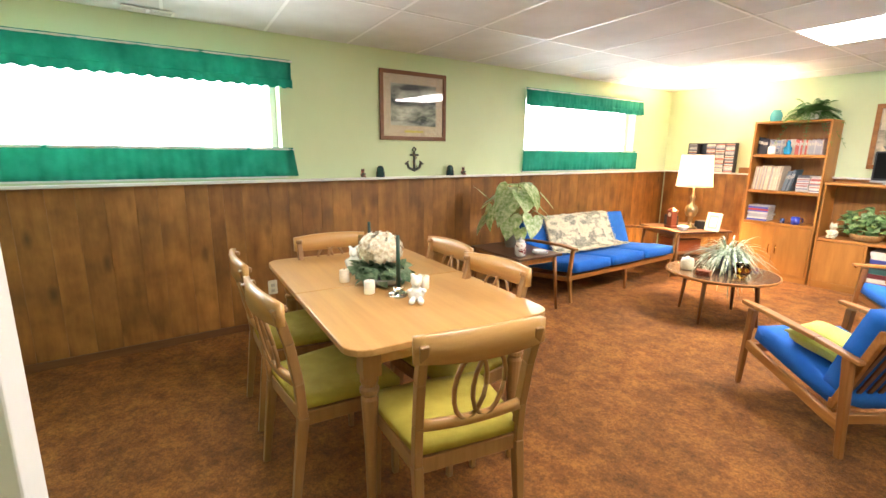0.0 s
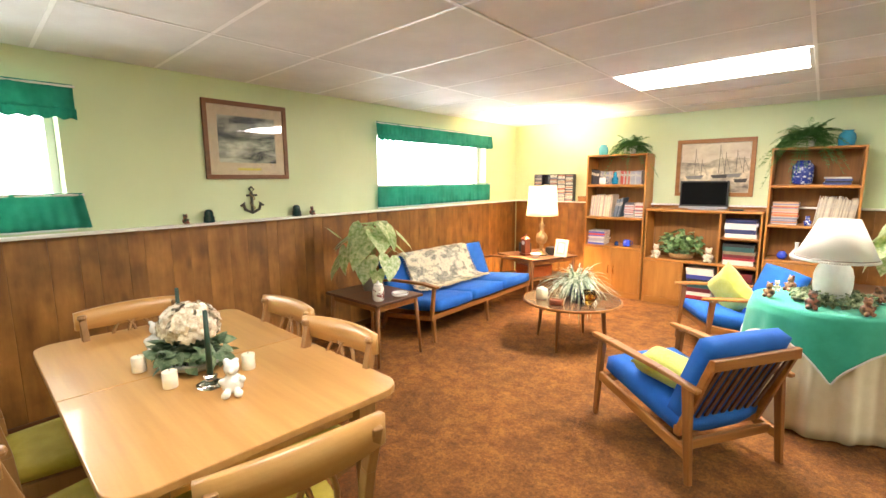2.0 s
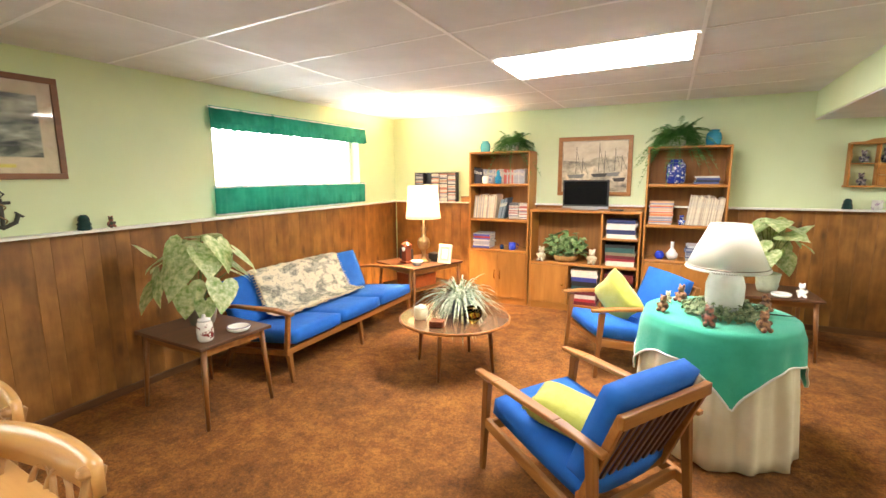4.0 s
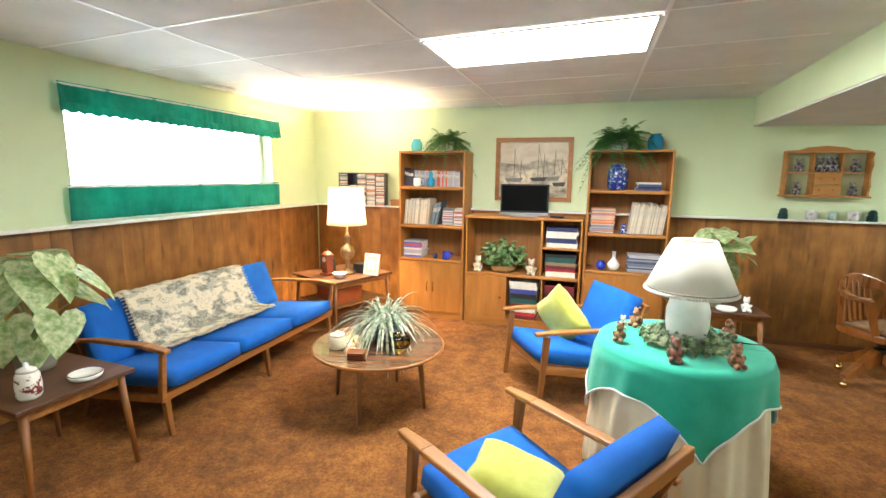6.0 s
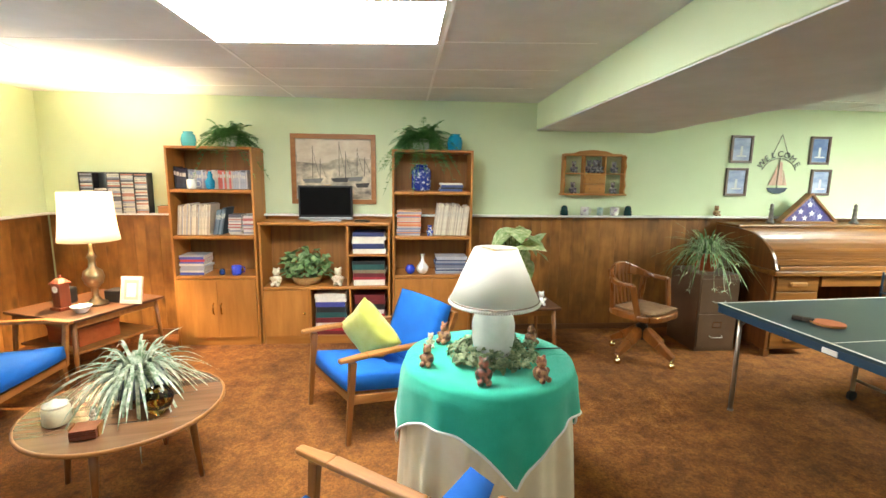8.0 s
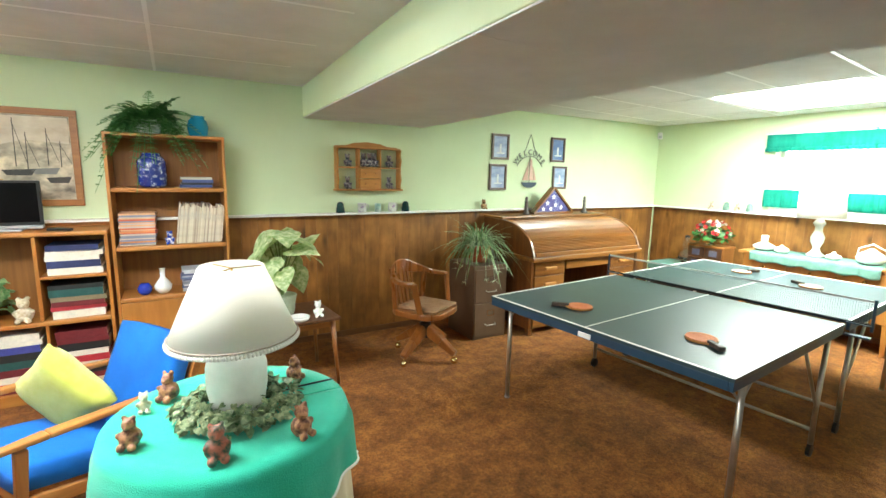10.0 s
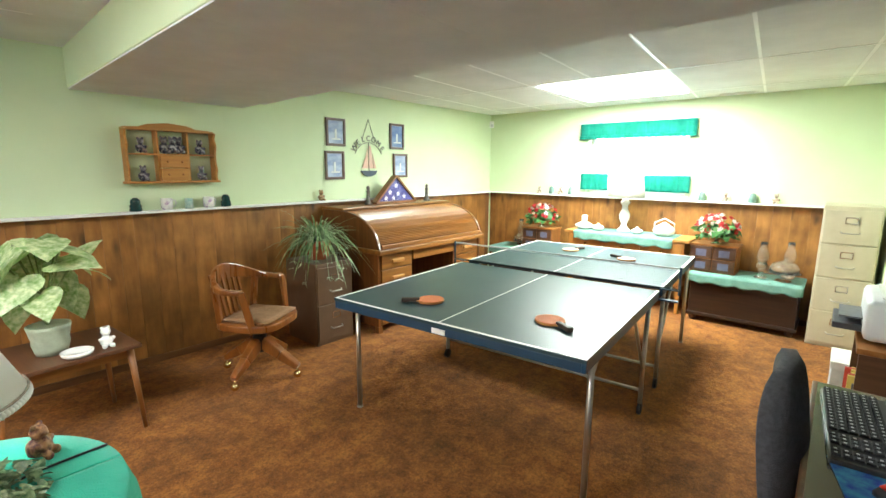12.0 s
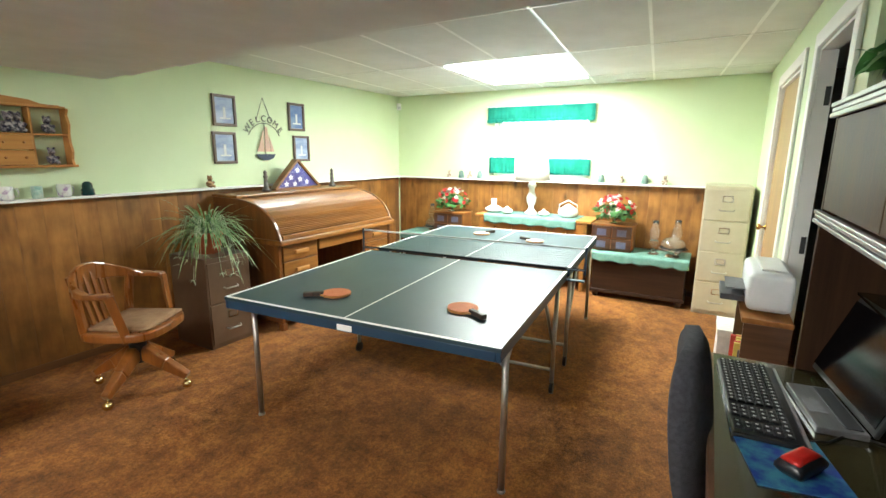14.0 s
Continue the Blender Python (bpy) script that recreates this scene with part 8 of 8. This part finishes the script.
part("pad", box(nb(), -0.12, 0.12, -0.10, 0.10, 0, 0.004), mat("blue_pad", (0.01, 0.05, 0.30), 0.8, color2=(0.06, 0.30, 0.42), scale=(14, 14, 14), spread=(0.4, 0.62)), mp, bevel=0.001)
ms = thing("computer_mouse", pose(6.37, 2.745, 0.756, 0, 0, 55), "red and black computer mouse on its pad", "mouse")
mb = cushion(nb(), 0.065, 0.12, 0.05, 0.8, 10, Matrix.Translation((0, 0, 0.018)))
for v in mb.verts:
    v.co.z = max(v.co.z, 0.0)
part("body", mb, BLACK, ms, smooth=True)
tp = cushion(nb(), 0.045, 0.10, 0.02, 0.8, 8, Matrix.Translation((0, 0.005, 0.039)))
part("cover", tp, flat(0.5, 0.015, 0.01, 0.3), ms, "red glossy cover", smooth=True)
lp = thing("laptop", pose(6.735, 2.60, 0.7515, 0, 0, 188), "open black laptop with a wide screen and silver palm rest", "laptop")
part("base", box(nb(), -0.15, 0.13, -0.10, 0.02, 0, 0.02), mat("brushed_laptop", (0.20, 0.20, 0.20), 0.4, 0.5, color2=(0.26, 0.26, 0.26), scale=(4, 40, 40)), lp, bevel=0.004)
part("keys", box(nb(), -0.135, 0.115, -0.03, 0.01, 0.0205, 0.023), flat(0.02, 0.02, 0.022), lp, "dark keyboard area")
part("touchpad", box(nb(), -0.04, 0.04, -0.09, -0.045, 0.0203, 0.0215), flat(0.2, 0.2, 0.21), lp)
ld = part("lid", box(nb(), -0.34, 0.14, 0, 0.012, 0, 0.285), BLACK, lp, bevel=0.004)
ld.matrix_basis = pose(0, 0.021, 0.02, -19, 0, 0)
sc_ = part("screen", box(nb(), -0.325, 0.125, -0.003, -0.0006, 0.02, 0.272), SCREEN, ld, "dark glossy screen")
cb = thing("cable", pose(0, 0, 0), "thin black cable from the keyboard", "cord")
part("wire", tube(nb(), [(6.52, 2.725, 0.757), (6.55, 2.66, 0.755), (6.63, 2.60, 0.755), (6.60, 2.50, 0.755), (6.50, 2.45, 0.755)], 0.003, 6), BLACK, cb, smooth=True)
pp = thing("lace_doily", pose(6.22, 2.50, 0.7515, 0, 0, 20), "white lace doily on the desk", "doily")
part("lace", lathe(nb(), [(0.01, 0.0), (0.13, 0.0), (0.135, 0.003), (0.01, 0.004)], 26), flat(0.66, 0.64, 0.58), pp)

oc = thing("office_chair", pose(6.56, 2.765, 0, 0, 0, 180), "dark grey fabric office chair tucked under the desk", "chair")
bk = cushion(nb(), 0.45, 0.54, 0.085, 0.55, 14)
for v in bk.verts:
    v.co.x *= (1 - min(1, abs(v.co.y) / 0.28) ** 3.2) ** 0.5 * 0.9 + 0.1
    v.co.z += 0.9 * v.co.x ** 2
    v.co = pose(0, -0.20, 0.725, 97, 0, 0) @ v.co
part("backrest", bk, FABRIC_GREY, oc, smooth=True)
part("back_support", bar(nb(), (0, -0.235, 0.62), (0, -0.10, 0.37), 0.06, 0.015), BLACK, oc)
part("seat", cushion(nb(), 0.48, 0.46, 0.085, 0.5, 10, Matrix.Translation((0, 0.05, 0.45))), FABRIC_GREY, oc, smooth=True)
part("column", lathe(nb(), [(0.025, 0.07), (0.025, 0.40), (0.07, 0.405)], 14), BLACK, oc)
for k in range(5):
    a = radians(90 + 72 * k)
    lg = part("base_leg", bar(nb(), (0, 0, 0.085), (0.27 * math.cos(a), 0.27 * math.sin(a), 0.062), 0.045, 0.035, 0.03, 0.022), BLACK, oc, bevel=0.004)
    part("caster", lathe(nb(), [(0.012, 0), (0.024, 0.012), (0.024, 0.038), (0.012, 0.05)], 12, (0.27 * math.cos(a), 0.27 * math.sin(a), 0)), BLACK, lg)

ps = thing("printer_stand", pose(7.55, 2.61, 0), "low walnut printer stand with an open shelf", "stand")
part("top", box(nb(), 0, 0.55, 0, 0.20, 0.74, 0.765), TEAK, ps, bevel=0.003)
part("near_panel", box(nb(), 0.0, 0.022, 0.005, 0.19, 0, 0.7395), DARKWOOD, ps)
part("far_panel", box(nb(), 0.528, 0.55, 0.005, 0.19, 0, 0.7395), DARKWOOD, ps)
part("shelf", box(nb(), 0.0225, 0.5275, 0.005, 0.19, 0.33, 0.352), DARKWOOD, ps)
pr = thing("printer", pose(7.66, 2.612, 0.7655), "white and grey inkjet printer on its stand", "printer")
part("body", box(nb(), -0.03, 0.41, 0, 0.185, 0.012, 0.20), mat("printer_white", (0.70, 0.71, 0.73), 0.35, color2=(0.76, 0.77, 0.79), scale=(8, 8, 8)), pr, bevel=0.028, smooth=True)
part("lid", box(nb(), 0.03, 0.37, 0.03, 0.135, 0.2005, 0.21), mat("printer_lid", (0.66, 0.66, 0.66), 0.3, color2=(0.72, 0.72, 0.72), scale=(8, 8, 8)), pr, bevel=0.006)
part("foot", box(nb(), 0.04, 0.36, 0.03, 0.13, 0, 0.0118), BLACK, pr)
part("paper_tray", box(nb(), 0.06, 0.34, 0.166, 0.29, 0.03, 0.06), flat(0.07, 0.07, 0.08), pr, "dark grey paper tray", bevel=0.004)
part("tray_paper", box(nb(), 0.08, 0.32, 0.166, 0.27, 0.085, 0.092), flat(0.12, 0.12, 0.13), pr)
rows_of_books(7.60, 2.63, 0.353, 0.20, 0.26, 31, [(0.5, 0.05, 0.03), (0.6, 0.45, 0.1), (0.6, 0.58, 0.55), (0.1, 0.1, 0.12)], "book", 0.2, 0, "upright book under the printer", "printer stand books")
wb = thing("storage_box", pose(8.23, 2.61, 0, 0, 0, 0), "white cardboard file box on the floor", "box")
part("body", box(nb(), -0.10, 0.16, 0, 0.26, 0, 0.46), flat(0.62, 0.6, 0.56), wb, bevel=0.003)
part("lid", box(nb(), -0.106, 0.166, -0.006, 0.266, 0.4605, 0.50), flat(0.66, 0.64, 0.6), wb, bevel=0.003)


# ---- panelling boards ----
def boards():
    widths = [0.10, 0.15, 0.20, 0.13, 0.17]
    meshes = {}
    for w in widths:
        bm = nb()
        z0, z1, d = 0.056, CAP - 0.02, 0.006
        e = 0.002
        prism(bm, [(0.0004, 0), (0.0004, -d + 0.0012), (0.0004 + e, -d), (w - 0.0004 - e, -d), (w - 0.0004, -d + 0.0012), (w - 0.0004, 0)], z0, z1)
        bmesh.ops.recalc_face_normals(bm, faces=bm.faces)
        me = bpy.data.meshes.new("board")
        bm.to_mesh(me)
        bm.free()
        me.materials.append(PANELING)
        meshes[w] = me
    rng = random.Random(11)
    for base, length in PANEL_BOARDS:
        x = 0.0
        while x < length - 0.1:
            fit_w = [w for w in widths if x + w <= length + 1e-6]
            if not fit_w:
                break
            w = rng.choice(fit_w)
            ob = new("board", meshes[w])
            ob.parent = base
            ob.location = (x, 0, 0)
            x += w


boards()
